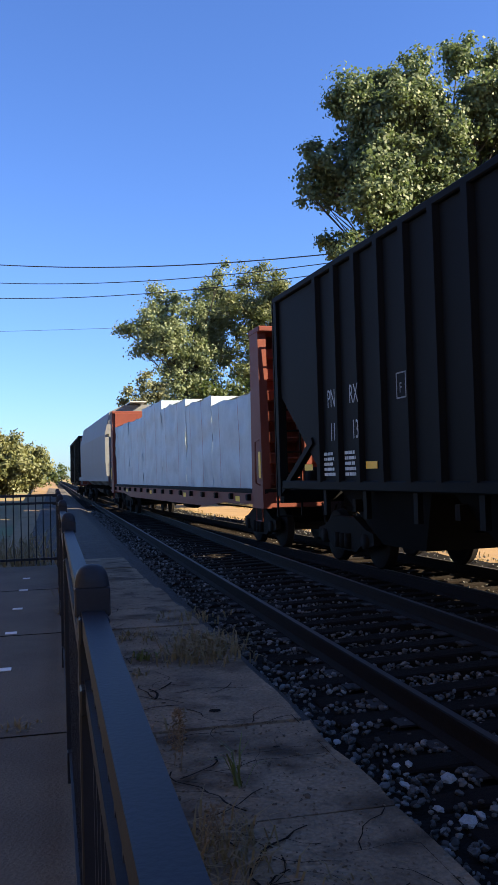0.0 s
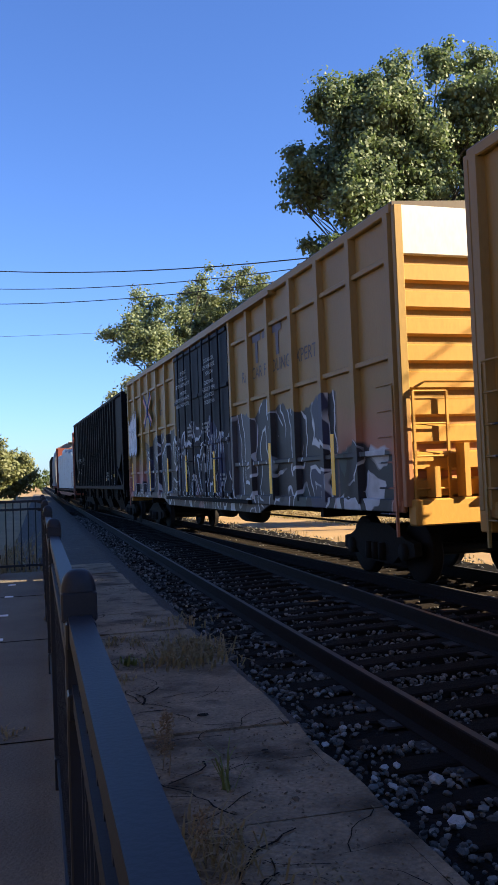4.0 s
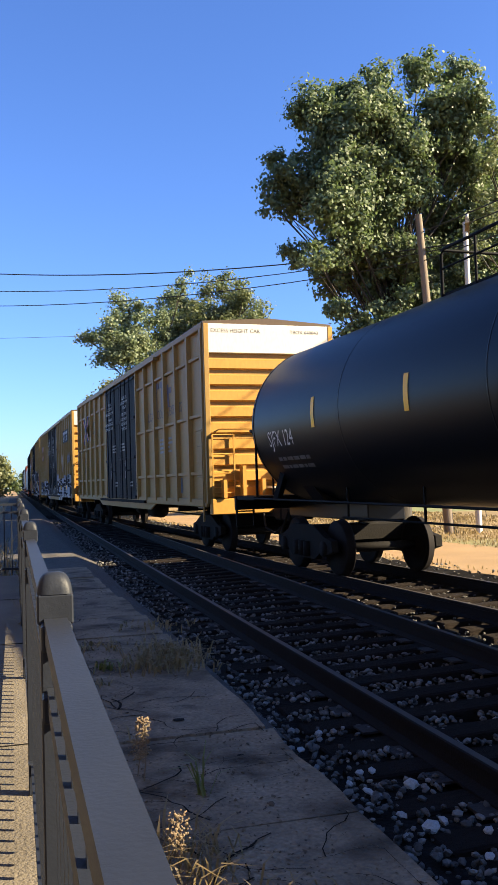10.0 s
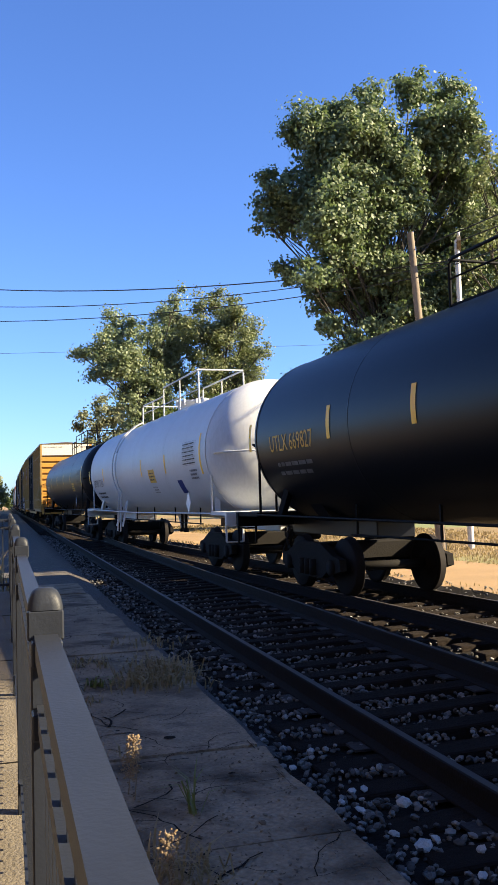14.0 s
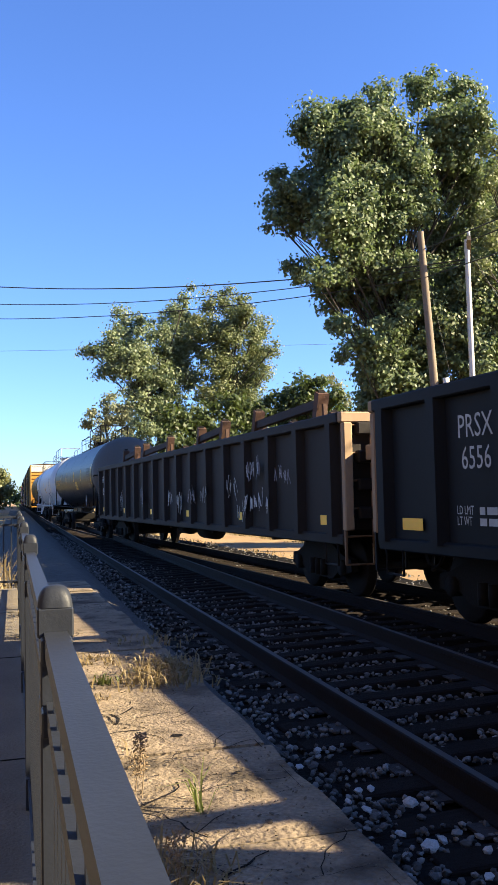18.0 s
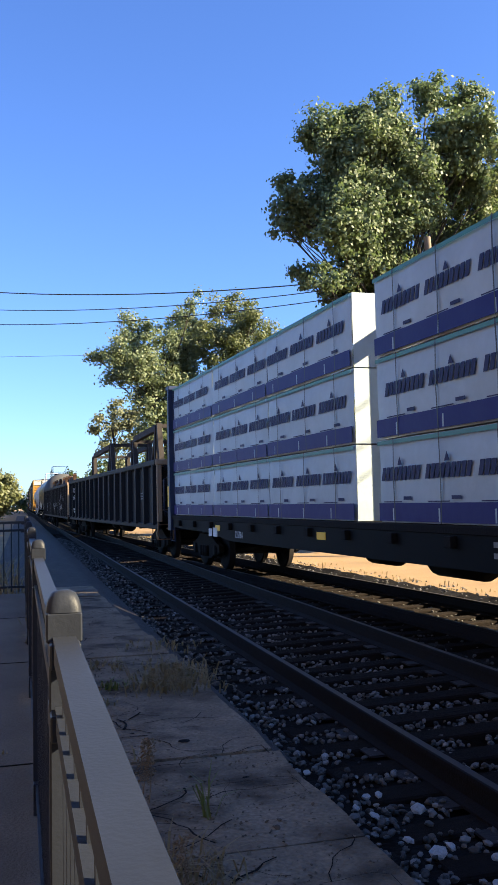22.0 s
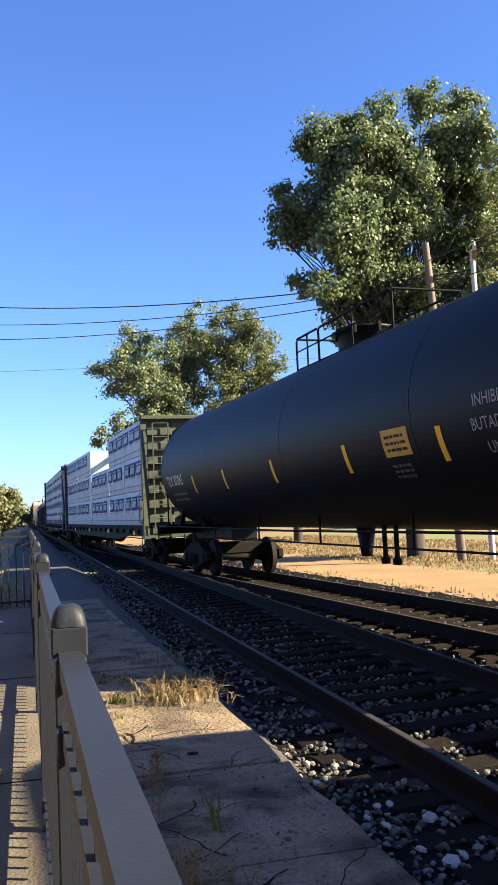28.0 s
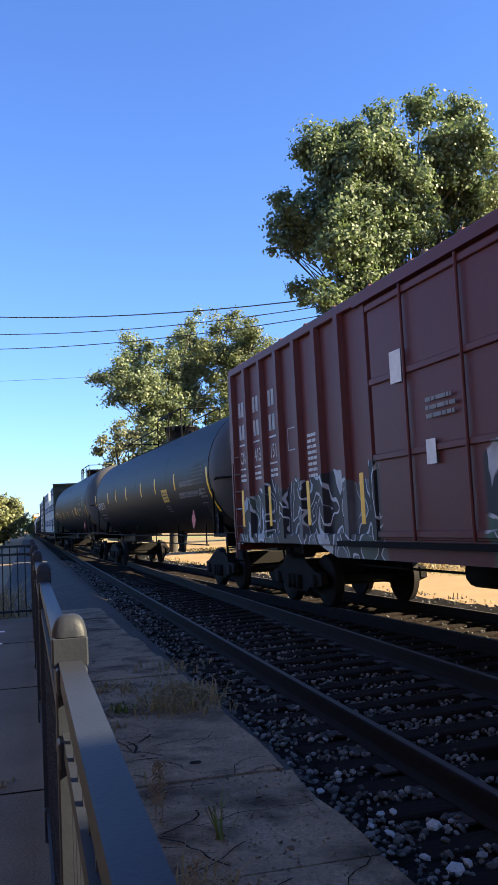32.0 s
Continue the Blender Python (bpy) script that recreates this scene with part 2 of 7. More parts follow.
M["steel_light"] = material("galvanised rail", (0.55, 0.54, 0.52), 0.5, 0.3, (0.38, 0.35, 0.32), 6, 0.6, 30, 0.15)
M["reflector"] = material("yellow reflector tape", (0.92, 0.52, 0.006), 0.45, 0, (0.8, 0.42, 0.006), 6, 0.4, 30, 0.05)
M["ink_white"] = material("white stencil paint", (0.68, 0.68, 0.66), 0.6, 0, (0.42, 0.42, 0.40), 6, 0.7, 60, 0.2)
M["ink_black"] = material("black stencil paint", (0.035, 0.033, 0.033), 0.6, 0, (0.07, 0.06, 0.05), 5, 0.7, 60, 0.2)
M["ink_faded"] = material("dusty white stencil paint", (0.40, 0.41, 0.42), 0.6, 0, (0.25, 0.25, 0.25), 6, 0.7, 60, 0.2)
M["ink_grey"] = material("faded stencil paint", (0.25, 0.25, 0.25), 0.6, 0, (0.14, 0.14, 0.14), 6, 0.7, 60, 0.2)
M["ink_yellow"] = material("yellow stencil paint", (0.72, 0.42, 0.05), 0.6, 0, (0.5, 0.28, 0.04), 6, 0.7, 60, 0.2)
M["spray_white"] = material("white spray paint", (0.60, 0.61, 0.63), 0.6, 0, (0.40, 0.41, 0.44), 3, 0.8, 30, 0.2)
M["spray_black"] = material("black spray paint", (0.022, 0.022, 0.028), 0.55, 0, (0.05, 0.045, 0.05), 3, 0.7, 30, 0.2)
M["spray_pink"] = material("pink spray paint", (0.42, 0.13, 0.15), 0.6, 0, (0.22, 0.09, 0.14), 2, 0.9, 20, 0.2)
M["spray_green"] = material("grey-green spray paint", (0.16, 0.24, 0.20), 0.6, 0, (0.08, 0.12, 0.12), 2, 0.9, 20, 0.2)
M["spray_blue"] = material("dark blue-grey spray paint", (0.09, 0.11, 0.15), 0.6, 0, (0.05, 0.055, 0.07), 2, 0.9, 20, 0.2)
M["spray_violet"] = material("grey-violet spray paint", (0.095, 0.082, 0.12), 0.6, 0, (0.06, 0.05, 0.07), 2, 0.9, 20, 0.2)
M["logo_blue"] = material("blue logo print", (0.014, 0.026, 0.13), 0.6, 0, (0.022, 0.036, 0.14), 4, 0.6, 40, 0.1, spec=0.1)
M["logo_red"] = material("red logo print", (0.36, 0.075, 0.05), 0.5, 0, (0.38, 0.10, 0.07), 4, 0.6, 40, 0.1)
M["wrap"] = material("white lumber wrap", (0.37, 0.435, 0.475), 0.5, 0, (0.285, 0.34, 0.375), 1.6, 0.6, 9, 0.10, 0.35, 5)
M["wrap_blue"] = material("blue wrap band", (0.02, 0.02, 0.13), 0.5, 0, (0.028, 0.03, 0.14), 2, 0.6, 9, 0.1, 0.3, 5, spec=0.12)
M["wrap_ink"] = material("slate wrap print", (0.025, 0.03, 0.085), 0.55, 0, (0.04, 0.045, 0.10), 3, 0.6, 20, 0.1, spec=0.12)
M["wrap_green"] = material("green wrap edge", (0.04, 0.20, 0.15), 0.5, 0, (0.05, 0.15, 0.12), 3, 0.6, 20, 0.1)
M["strap"] = material("black strap", (0.03, 0.03, 0.032), 0.5)
M["strap_red"] = material("red-brown strap", (0.26, 0.06, 0.04), 0.6)
M["placard"] = material("white placard", (0.75, 0.73, 0.70), 0.5, 0, (0.55, 0.53, 0.5), 8, 0.5, 30, 0.1)
M["placard_red"] = material("red placard", (0.50, 0.05, 0.06), 0.5)


# ---- mesh helpers ----
class Mesh:
    """Collects boxes, bars, tubes and turned shapes into one mesh."""

    def __init__(self):
        self.v, self.f, self.smooth = [], [], []

    def add(self, verts, faces, smooth=False):
        n = len(self.v)
        self.v += [tuple(p) for p in verts]
        self.f += [tuple(n + i for i in q) for q in faces]
        self.smooth += [smooth] * len(faces)
        return self

    def box(self, x0, x1, y0, y1, z0, z1, bevel=0.0):
        b = min(bevel, (x1 - x0) / 2.1, (y1 - y0) / 2.1, (z1 - z0) / 2.1)
        if b <= 0:
            v = [(x, y, z) for z in (z0, z1) for y in (y0, y1) for x in (x0, x1)]
            return self.add(v, [(0, 2, 3, 1), (4, 5, 7, 6), (0, 1, 5, 4), (2, 6, 7, 3), (0, 4, 6, 2), (1, 3, 7, 5)])
        bm = bmesh.new()
        bmesh.ops.create_cube(bm, size=1)
        for p in bm.verts:
            p.co = ((x0 + x1) / 2 + p.co.x * (x1 - x0), (y0 + y1) / 2 + p.co.y * (y1 - y0), (z0 + z1) / 2 + p.co.z * (z1 - z0))
        bmesh.ops.bevel(bm, geom=bm.edges[:], offset=b, segments=1, affect="EDGES")
        bm.verts.index_update()
        self.add([p.co[:] for p in bm.verts], [[p.index for p in q.verts] for q in bm.faces])
        bm.free()
        return self

    def bar(self, a, b, w, h=None):
        """A square bar from a to b."""
        a, b = Vector(a), Vector(b)
        d = (b - a).normalized()
        up = Vector((0, 0, 1)) if abs(d.z) < 0.9 else Vector((1, 0, 0))
        s = d.cross(up).normalized() * (w / 2)
        t = s.normalized().cross(d) * ((h or w) / 2)
        v = [p + i * s + j * t for p in (a, b) for i, j in ((-1, -1), (1, -1), (1, 1), (-1, 1))]
        return self.add(v, [(3, 2, 1, 0), (4, 5, 6, 7), (0, 1, 5, 4), (1, 2, 6, 5), (2, 3, 7, 6), (3, 0, 4, 7)])

    def tube(self, points, r, n=6, r2=None):
        pts = [Vector(p) for p in points]
        k = len(self.v)
        ring = []
        for i, p in enumerate(pts):
            d = (pts[min(i + 1, len(pts) - 1)] - pts[max(i - 1, 0)]).normalized()
            up = Vector((0, 0, 1)) if abs(d.z) < 0.95 else Vector((1, 0, 0))
            s = d.cross(up).normalized()
            t = s.cross(d)
            rr = r if r2 is None else r + (r2 - r) * i / (len(pts) - 1)
            ring += [p + rr * (math.cos(a) * s + math.sin(a) * t) for a in (math.tau * j / n for j in range(n))]
        faces = [(i * n + j, i * n + (j + 1) % n, (i + 1) * n + (j + 1) % n, (i + 1) * n + j)
                 for i in range(len(pts) - 1) for j in range(n)]
        self.add(ring, faces, True)
        return self.add(ring[:n], [tuple(range(n))]).add(ring[-n:], [tuple(reversed(range(n)))])

    def turn(self, profile, axis="y", n=32, centre=(0, 0, 0)):
        """A shape turned round an axis; profile: (along, radius)."""
        v = []
        for s, r in profile:
            for j in range(n):
                a = math.tau * j / n
                c, d = r * math.cos(a), r * math.sin(a)
                p = (c, s, d) if axis == "y" else ((s, c, d) if axis == "x" else (c, d, s))
                v.append((p[0] + centre[0], p[1] + centre[1], p[2] + centre[2]))
        faces = [(i * n + j, (i + 1) * n + j, (i + 1) * n + (j + 1) % n, i * n + (j + 1) % n)
                 for i in range(len(profile) - 1) for j in range(n)]
        return self.add(v, faces, True)

    def prism(self, outline, a, b, axis="y"):
        """An outline (pairs) drawn out along an axis from a to b."""
        n = len(outline)
        if axis == "y":
            v = [(p, s, q) for s in (a, b) for p, q in outline]
        elif axis == "x":
            v = [(s, p, q) for s in (a, b) for p, q in outline]
        else:
            v = [(p, q, s) for s in (a, b) for p, q in outline]
        return self.add(v, [tuple(range(n)), tuple(reversed(range(n, 2 * n)))] +
                        [(i, (i + 1) % n, n + (i + 1) % n, n + i) for i in range(n)])

    def mesh(self, name, mat, fix=True):
        me = bpy.data.meshes.new(name)
        me.from_pydata(self.v, [], self.f)
        me.polygons.foreach_set("use_smooth", self.smooth)
        me.materials.append(mat)
        if fix and len(self.f) < 60000:
            bm = bmesh.new()
            bm.from_mesh(me)
            bmesh.ops.recalc_face_normals(bm, faces=bm.faces)
            bm.to_mesh(me)
            bm.free()
        return me


def part(name, shape, mat, parent=None, label="", at=None):
    """One mesh object under its thing."""
    me = shape if isinstance(shape, bpy.types.Mesh) else shape.mesh(name, M[mat] if isinstance(mat, str) else mat)
    ob = new(name, me)
    ob.parent = parent
    if at is not None:
        ob.matrix_basis = at if isinstance(at, Matrix) else Matrix.Translation(at)
    if label:
        ob["label"] = label
    return ob


def thing(name, label, category, group="", kind="", at=None):
    ob = tagged(new(name), label, category, group, kind)
    if at is not None:
        ob.matrix_basis = at
    return ob


def lettering(text, size, mat, spacing=1.0, squeeze=1.0):
    """Flat letters in the built-in font, from the lower left corner."""
    cu = bpy.data.curves.new("lettering", "FONT")
    cu.body, cu.size, cu.space_character, cu.resolution_u = text, size, spacing, 2
    ob = bpy.data.objects.new("lettering", cu)
    scene.collection.objects.link(ob)
    dg = bpy.context.evaluated_depsgraph_get()
    me = bpy.data.meshes.new_from_object(ob.evaluated_get(dg))
    bpy.data.objects.remove(ob)
    me.materials.clear()
    me.materials.append(M[mat])
    me.transform(Matrix.Diagonal((squeeze, 1, 1, 1)))
    return me


# axes of a sheet on a car's track side (reads towards the back) and on its back end
SIDE_AXES = Matrix(((0, 0, -1, 0), (-1, 0, 0, 0), (0, 1, 0, 0), (0, 0, 0, 1)))
END_AXES = Matrix(((1, 0, 0, 0), (0, 0, -1, 0), (0, 1, 0, 0), (0, 0, 0, 1)))


# ---- the setting ----
RAIL_X, GAUGE, TRACK2_Z = 2.42, 1.505, -0.10
DECK = 0.20
CAR_Z = 0.18                      # car floors stand this much higher over their trucks
LINE_Y = (-400, -20, 10, 20, 30, 40, 50, 60, 72, 85, 600)
LINE_X = (34.2, 8.34, 6.3, 5.62, 4.96, 4.36, 3.87, 3.5, 3.27, 3.18, 3.18)


def line_x(y):
    """The middle of the train's track."""
    return float(np.interp(y, LINE_Y, LINE_X))


g = Mesh().add([(-1500, -800, -0.46), (1500, -800, -0.46), (1500, 2500, -0.46), (-1500, 2500, -0.46)], [(0, 1, 2, 3)])
tagged(part("ground", g, "ground"), "dry ochre grass and dirt beside the tracks", "ground", kind="structure")
g = Mesh().add([(32, -200, -0.42), (400, -200, -0.42), (400, 300, -0.42), (32, 45, -0.42)], [(0, 1, 2, 3)])
tagged(part("field", g, "field"), "mown green field beyond the gravel road", "field", kind="structure")
# gravel road beyond the train, dirt road at the far left
m = Mesh()
ys = list(range(-200, 130, 6))
m.add([(line_x(y) + o + 0.25 * math.sin(y * 0.9 + o), y, -0.435) for y in ys for o in (2.6, 6.6)],
      [(2 * i, 2 * i + 1, 2 * i + 3, 2 * i + 2) for i in range(len(ys) - 1)])
tagged(part("road", m, "road"), "pale dirt and gravel track road along the railway", "road", kind="structure")
m = Mesh()
m.add([(-1.0, 14.5, -0.04), (1.1, 14.5, -0.04), (0.3, 400, -0.04), (-7, 400, -0.04)], [(0, 1, 2, 3)])
tagged(part("dirt_path", m, "road"), "pale dirt path running on beyond the fence", "path", kind="structure")

# the old platform edge in separate slabs, outside the fence
random.seed(11)
edge = thing("platform_edge", "cracked old concrete slabs along the track edge", "platform", kind="structure")
y = -4.0
while y < 13.4:
    ln = random.uniform(1.0, 1.7)
    jag = random.uniform(-0.02, 0.012) - max(0, y - 6.5) * 0.03
    out = [(0.12, y + 0.012)]
    n = 5
    out += [(1.33 + jag + random.uniform(-0.018, 0.012), y + 0.012 + (ln - 0.024) * i / n) for i in range(n + 1)]
    out += [(0.12, y + ln - 0.012)]
    dz = random.uniform(-0.012, 0.004)
    part("slab", Mesh().prism(out, -0.25, DECK - 0.01 + dz, "z"), "concrete", edge)
    y += ln
part("joint_fill", Mesh().box(0.1, 1.2, -4, 13.4, -0.25, DECK - 0.03), "gravel_bed", edge)
m = Mesh().box(-7.0, 0.125, -6, 13.9, -0.28, DECK, 0.01)
plat = tagged(part("platform", m, "platform"), "smooth brown-grey concrete walk inside the fence", "platform", kind="structure")
for i, yy in enumerate((-1.4, 1.7, 4.75, 7.8, 10.9)):
    part("control_joint", Mesh().box(-7, 0.12, yy, yy + 0.012, DECK, DECK + 0.004), "ballast_bed", plat)
for x, y in ((-0.36, 6.44), (-0.38, 7.94), (-0.38, 9.39), (-0.37, 10.93), (-0.37, 12.2)):
    part("paving_marker", Mesh().box(x - 0.05, x + 0.05, y - 0.05, y + 0.05, DECK, DECK + 0.006, 0.002), "placard", plat, "small white square marker", at=None)
# added wall, never in view: holds sky light off platform and train sides
tagged(part("station_wall", Mesh().box(-7.4, -7.0, -45, 12, -0.3, 11), "sky_block_brick"), "added unseen dark wall that blocks sky light from the platform", "wall", kind="structure")
# gravel shoulder beyond the slabs
m = Mesh()
ys = list(np.arange(5.5, 140, 1.5))
for y in ys:
    m.v += [(-0.6 if y > 13.9 else 0.13, y, 0.02), (1.25, y, 0.06 - 0.001 * y), (1.7, y, -0.16)]
m.f = [(3 * i + j, 3 * i + j + 1, 3 * i + j + 4, 3 * i + j + 3) for i in range(len(ys) - 1) for j in (0, 1)]
m.smooth = [True] * len(m.f)
tagged(part("gravel_shoulder", m, "gravel_bed"), "grey crushed gravel shoulder", "gravel", kind="structure")


# ---- tracks ----
def rail_profile(x):
    """Half foot 7 cm, web, head; top at 0."""
    half = ((0.07, -0.18), (0.07, -0.165), (0.012, -0.14), (0.012, -0.045), (0.036, -0.035), (0.036, -0.004), (0.030, 0.0))
    return [(x + a, b) for a, b in half] + [(x - a, b) for a, b in reversed(half)]


def swept(profile, path, close=True):
    """A profile swept along points (x, y, z, sideways x, sideways y)."""
    m = Mesh()
    n = len(profile)
    for x, y, z, sx, sy in path:
        m.v += [(x + a * sx, y + a * sy, z + b) for a, b in profile]
    m.f = [(i * n + j, i * n + (j + 1) % n, (i + 1) * n + (j + 1) % n, (i + 1) * n + j)
           for i in range(len(path) - 1) for j in range(n)]
    m.smooth = [False] * len(m.f)
    return m


near_track = thing("near_track", "empty rusty railway track on wooden ties", "railway track", kind="structure")
near_path = [(RAIL_X + GAUGE / 2, y, 0, 1, 0) for y in (-120, 0, 30, 80, 600)]
far_track = thing("far_track", "railway track that carries the freight train", "railway track", kind="structure")
far_path = []
for y in list(range(-400, -20, 40)) + list(range(-20, 100, 4)) + [600]:
    a = math.atan2(line_x(y + 1) - line_x(y - 1), 2)
    far_path.append((line_x(y), y, TRACK2_Z, math.cos(a), -math.sin(a)))
NEAR_LEAN = 0.05
for tr, path in ((near_track, near_path), (far_track, far_path)):
    for s in (-1, 1):
        if tr is near_track:
            path = [(x, y, NEAR_LEAN * (s > 0), a, b) for x, y, _, a, b in near_path]
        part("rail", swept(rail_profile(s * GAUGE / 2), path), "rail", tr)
        part("running_band", swept([(s * GAUGE / 2 - 0.024, 0.0), (s * GAUGE / 2 - 0.024, 0.002), (s * GAUGE / 2 + 0.024, 0.002),
                                    (s * GAUGE / 2 + 0.024, 0.0)], path), "rail_head", tr, "worn steel running surface")
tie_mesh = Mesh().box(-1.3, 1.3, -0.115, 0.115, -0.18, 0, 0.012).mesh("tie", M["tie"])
for i in range(110):
    y = -3 + 0.52 * i
    part("tie", tie_mesh, None, near_track, at=pose(RAIL_X + GAUGE / 2 + random.uniform(-0.05, 0.05), y, -0.15 + random.uniform(-0.012, 0.008), 0, -1.9, random.uniform(-1.6, 1.6)))
for i in range(120):
    y = -1 + 0.52 * i
    if line_x(y) < RAIL_X + GAUGE / 2 + 0.4:
        break
    part("tie", tie_mesh, None, far_track, at=pose(line_x(y) + random.uniform(-0.04, 0.04), y, TRACK2_Z - 0.175, 0, 0, 3.8 + random.uniform(-1, 1)))
for y in np.arange(-2.7, 14, 0.52):
    for s in (-1, 1):
        part("tie_plate", Mesh().box(-0.18, 0.18, -0.09, 0.09, 0, 0.016), "rust", near_track,
             at=(RAIL_X + GAUGE / 2 + s * GAUGE / 2, float(y), -0.192 + NEAR_LEAN * (s > 0)))
# ballast bed
m = Mesh()
ys = [-120, -40] + list(np.arange(-6, 30, 0.35)) + list(range(32, 140, 6)) + [600]
random.seed(5)
cols = 26
for y in ys:
    far = line_x(y) + 2.3
    for c in range(cols):
        x = 1.25 + (far - 1.25) * c / (cols - 1)
        z = -0.225 + random.uniform(-0.03, 0.03)
        if c == 0:
            z = -0.2
        d = abs(x - line_x(y))
        z -= 0.12 * min(1.0, max(0.0, (2.1 - d) / 0.5))
        if c == cols - 1:
            z = -0.48
        m.v.append((x, y, z))
m.f = [(i * cols + j, i * cols + j + 1, (i + 1) * cols + j + 1, (i + 1) * cols + j) for i in range(len(ys) - 1) for j in range(cols - 1)]
m.smooth = [False] * len(m.f)
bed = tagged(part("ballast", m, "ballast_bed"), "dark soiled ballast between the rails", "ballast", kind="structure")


def rock(seed, flat=0.7):
    rng = random.Random(seed)
    bm = bmesh.new()
    bmesh.ops.create_icosphere(bm, subdivisions=1, radius=0.5)
    ax = [rng.uniform(0.65, 1.25), rng.uniform(0.55, 1.0), rng.uniform(0.45, 0.8) * flat / 0.7]
    for p in bm.verts:
        k = rng.uniform(0.72, 1.12)
        p.co = Vector((p.co.x * ax[0] * k, p.co.y * ax[1] * k, p.co.z * ax[2] * k))
    bmesh.ops.dissolve_limit(bm, angle_limit=radians(18), verts=bm.verts, edges=bm.edges)
    bmesh.ops.triangulate(bm, faces=bm.faces)
    bm.verts.index_update()
    data = np.array([p.co[:] for p in bm.verts]), np.array([[p.index for p in q.verts] for q in bm.faces])
    bm.free()
    return data


ROCKS = [rock(i) for i in range(14)]


def clear_of_rail(x, y):
    return all(abs(x - c - s * GAUGE / 2) > 0.085 for c in (RAIL_X + GAUGE / 2, line_x(y)) for s in (-1, 1))


def bed_height(x, y):
    i = abs(((y + 3) / 0.52) % 1 - 0.5)          # 0.5 on a tie, 0 between ties
    on_tie = i > 0.28 and (abs(x - RAIL_X - GAUGE / 2) < 1.28)
    base = -0.21 - 0.12 * min(1.0, max(0.0, (2.1 - abs(x - line_x(y))) / 0.5))
    return base, on_tie


rng = random.Random(21)
rock_meshes = []
for v, fcs in ROCKS:
    me = bpy.data.meshes.new("stone")
    me.from_pydata(v.tolist(), [], fcs.tolist())
    me.materials.append(M["stone"])
    rock_meshes.append(me)
count = 0
while count < 300:
    y = 2.4 + 5.0 * rng.random() ** 1.3
    x = rng.uniform(1.4, 4.0)
    z, on_tie = bed_height(x, y)
    if not clear_of_rail(x, y) or (on_tie and rng.random() < 0.93):
        continue
    s = rng.uniform(0.035, 0.075)
    ob = part("stone", rng.choice(rock_meshes), None, bed)
    ob.matrix_basis = pose(x, y, z + 0.02 + rng.uniform(0, 0.025), rng.uniform(-25, 25), rng.uniform(-25, 25), rng.uniform(0, 360)) @ Matrix.Diagonal((s, s, s, 1))
    count += 1
vs, fs, base = [], [], 0
for k in range(34000):
    y = 0.5 + 46 * rng.random() ** 2.0
    x = rng.uniform(1.38, 4.9 if k % 3 else line_x(y) + 2.1)
    z, on_tie = bed_height(x, y)
    if not clear_of_rail(x, y) or (on_tie and rng.random() < 0.93):
        continue
    s = rng.uniform(0.026, 0.062) * (1 + y * 0.012)
    v, fcs = ROCKS[k % len(ROCKS)]
    r = np.array(Euler((rng.uniform(-0.6, 0.6), rng.uniform(-0.6, 0.6), rng.uniform(0, 6.3))).to_matrix())
    vs.append(v * s @ r.T + np.array((x, y, z + 0.012 + rng.uniform(0, 0.03))))
    fs.append(fcs + base)
    base += len(v)
me = bpy.data.meshes.new("loose_stones")
me.from_pydata(np.concatenate(vs).tolist(), [], [tuple(q) for q in np.concatenate(fs).tolist()])
me.materials.append(M["stones"])
tagged(part("loose_stones", me, None, bed), kind="stuff")
# large pale stones by the slabs
for x, y, s, h in ((1.93, 3.93, 0.13, 20), (2.02, 3.98, 0.10, 80), (1.86, 4.12, 0.11, 130), (2.1, 4.5, 0.13, 10), (1.62, 3.45, 0.13, 60),
                   (1.90, 4.77, 0.09, 40), (1.83, 4.48, 0.09, 100), (1.78, 4.62, 0.08, 15), (1.98, 4.78, 0.08, 70), (2.16, 3.8, 0.09, 25),
                   (1.72, 5.3, 0.09, 50), (1.95, 5.6, 0.08, 10), (1.6, 5.9, 0.09, 90), (2.02, 3.55, 0.07, 30)):
    v, fcs = ROCKS[int(h) % len(ROCKS)]
    me = bpy.data.meshes.new("pale_stone")
    me.from_pydata(v.tolist(), [], fcs.tolist())
    me.materials.append(M["white_stone"])
    ob = tagged(new("pale_stone", me), "white broken limestone lump on the ballast", "stone", "pale stones on the ballast")
    ob.matrix_basis = pose(x, y, -0.165, 12, -10, h) @ Matrix.Diagonal((0.8 * s, 0.8 * s, s * 0.6, 1))

# leaf litter and pebbles on the slabs
vs, fs, base = [], [], 0
for k in range(6800):
    y = 1.6 + 11 * rng.random() ** 1.6
    x = rng.uniform(0.1, 1.3 - max(0, y - 6.5) * 0.035)
    if rng.random() < 0.35:
        x = 0.12 + 0.25 * rng.random() ** 2
    s = rng.uniform(0.006, 0.02) * (1.6 if rng.random() < 0.12 else 1)
    v, fcs = ROCKS[k % len(ROCKS)]
    r = np.array(Euler((rng.uniform(-0.6, 0.6), rng.uniform(-0.6, 0.6), rng.uniform(0, 6.3))).to_matrix())
    vs.append(v * np.array((s, s, s * 0.5)) @ r.T + np.array((x, y, DECK - 0.008)))
    fs.append(fcs + base)
    base += len(v)
me = bpy.data.meshes.new("litter")
me.from_pydata(np.concatenate(vs).tolist(), [], [tuple(q) for q in np.concatenate(fs).tolist()])
me.materials.append(M["litter"])
tagged(part("litter", me, None, edge), kind="stuff")
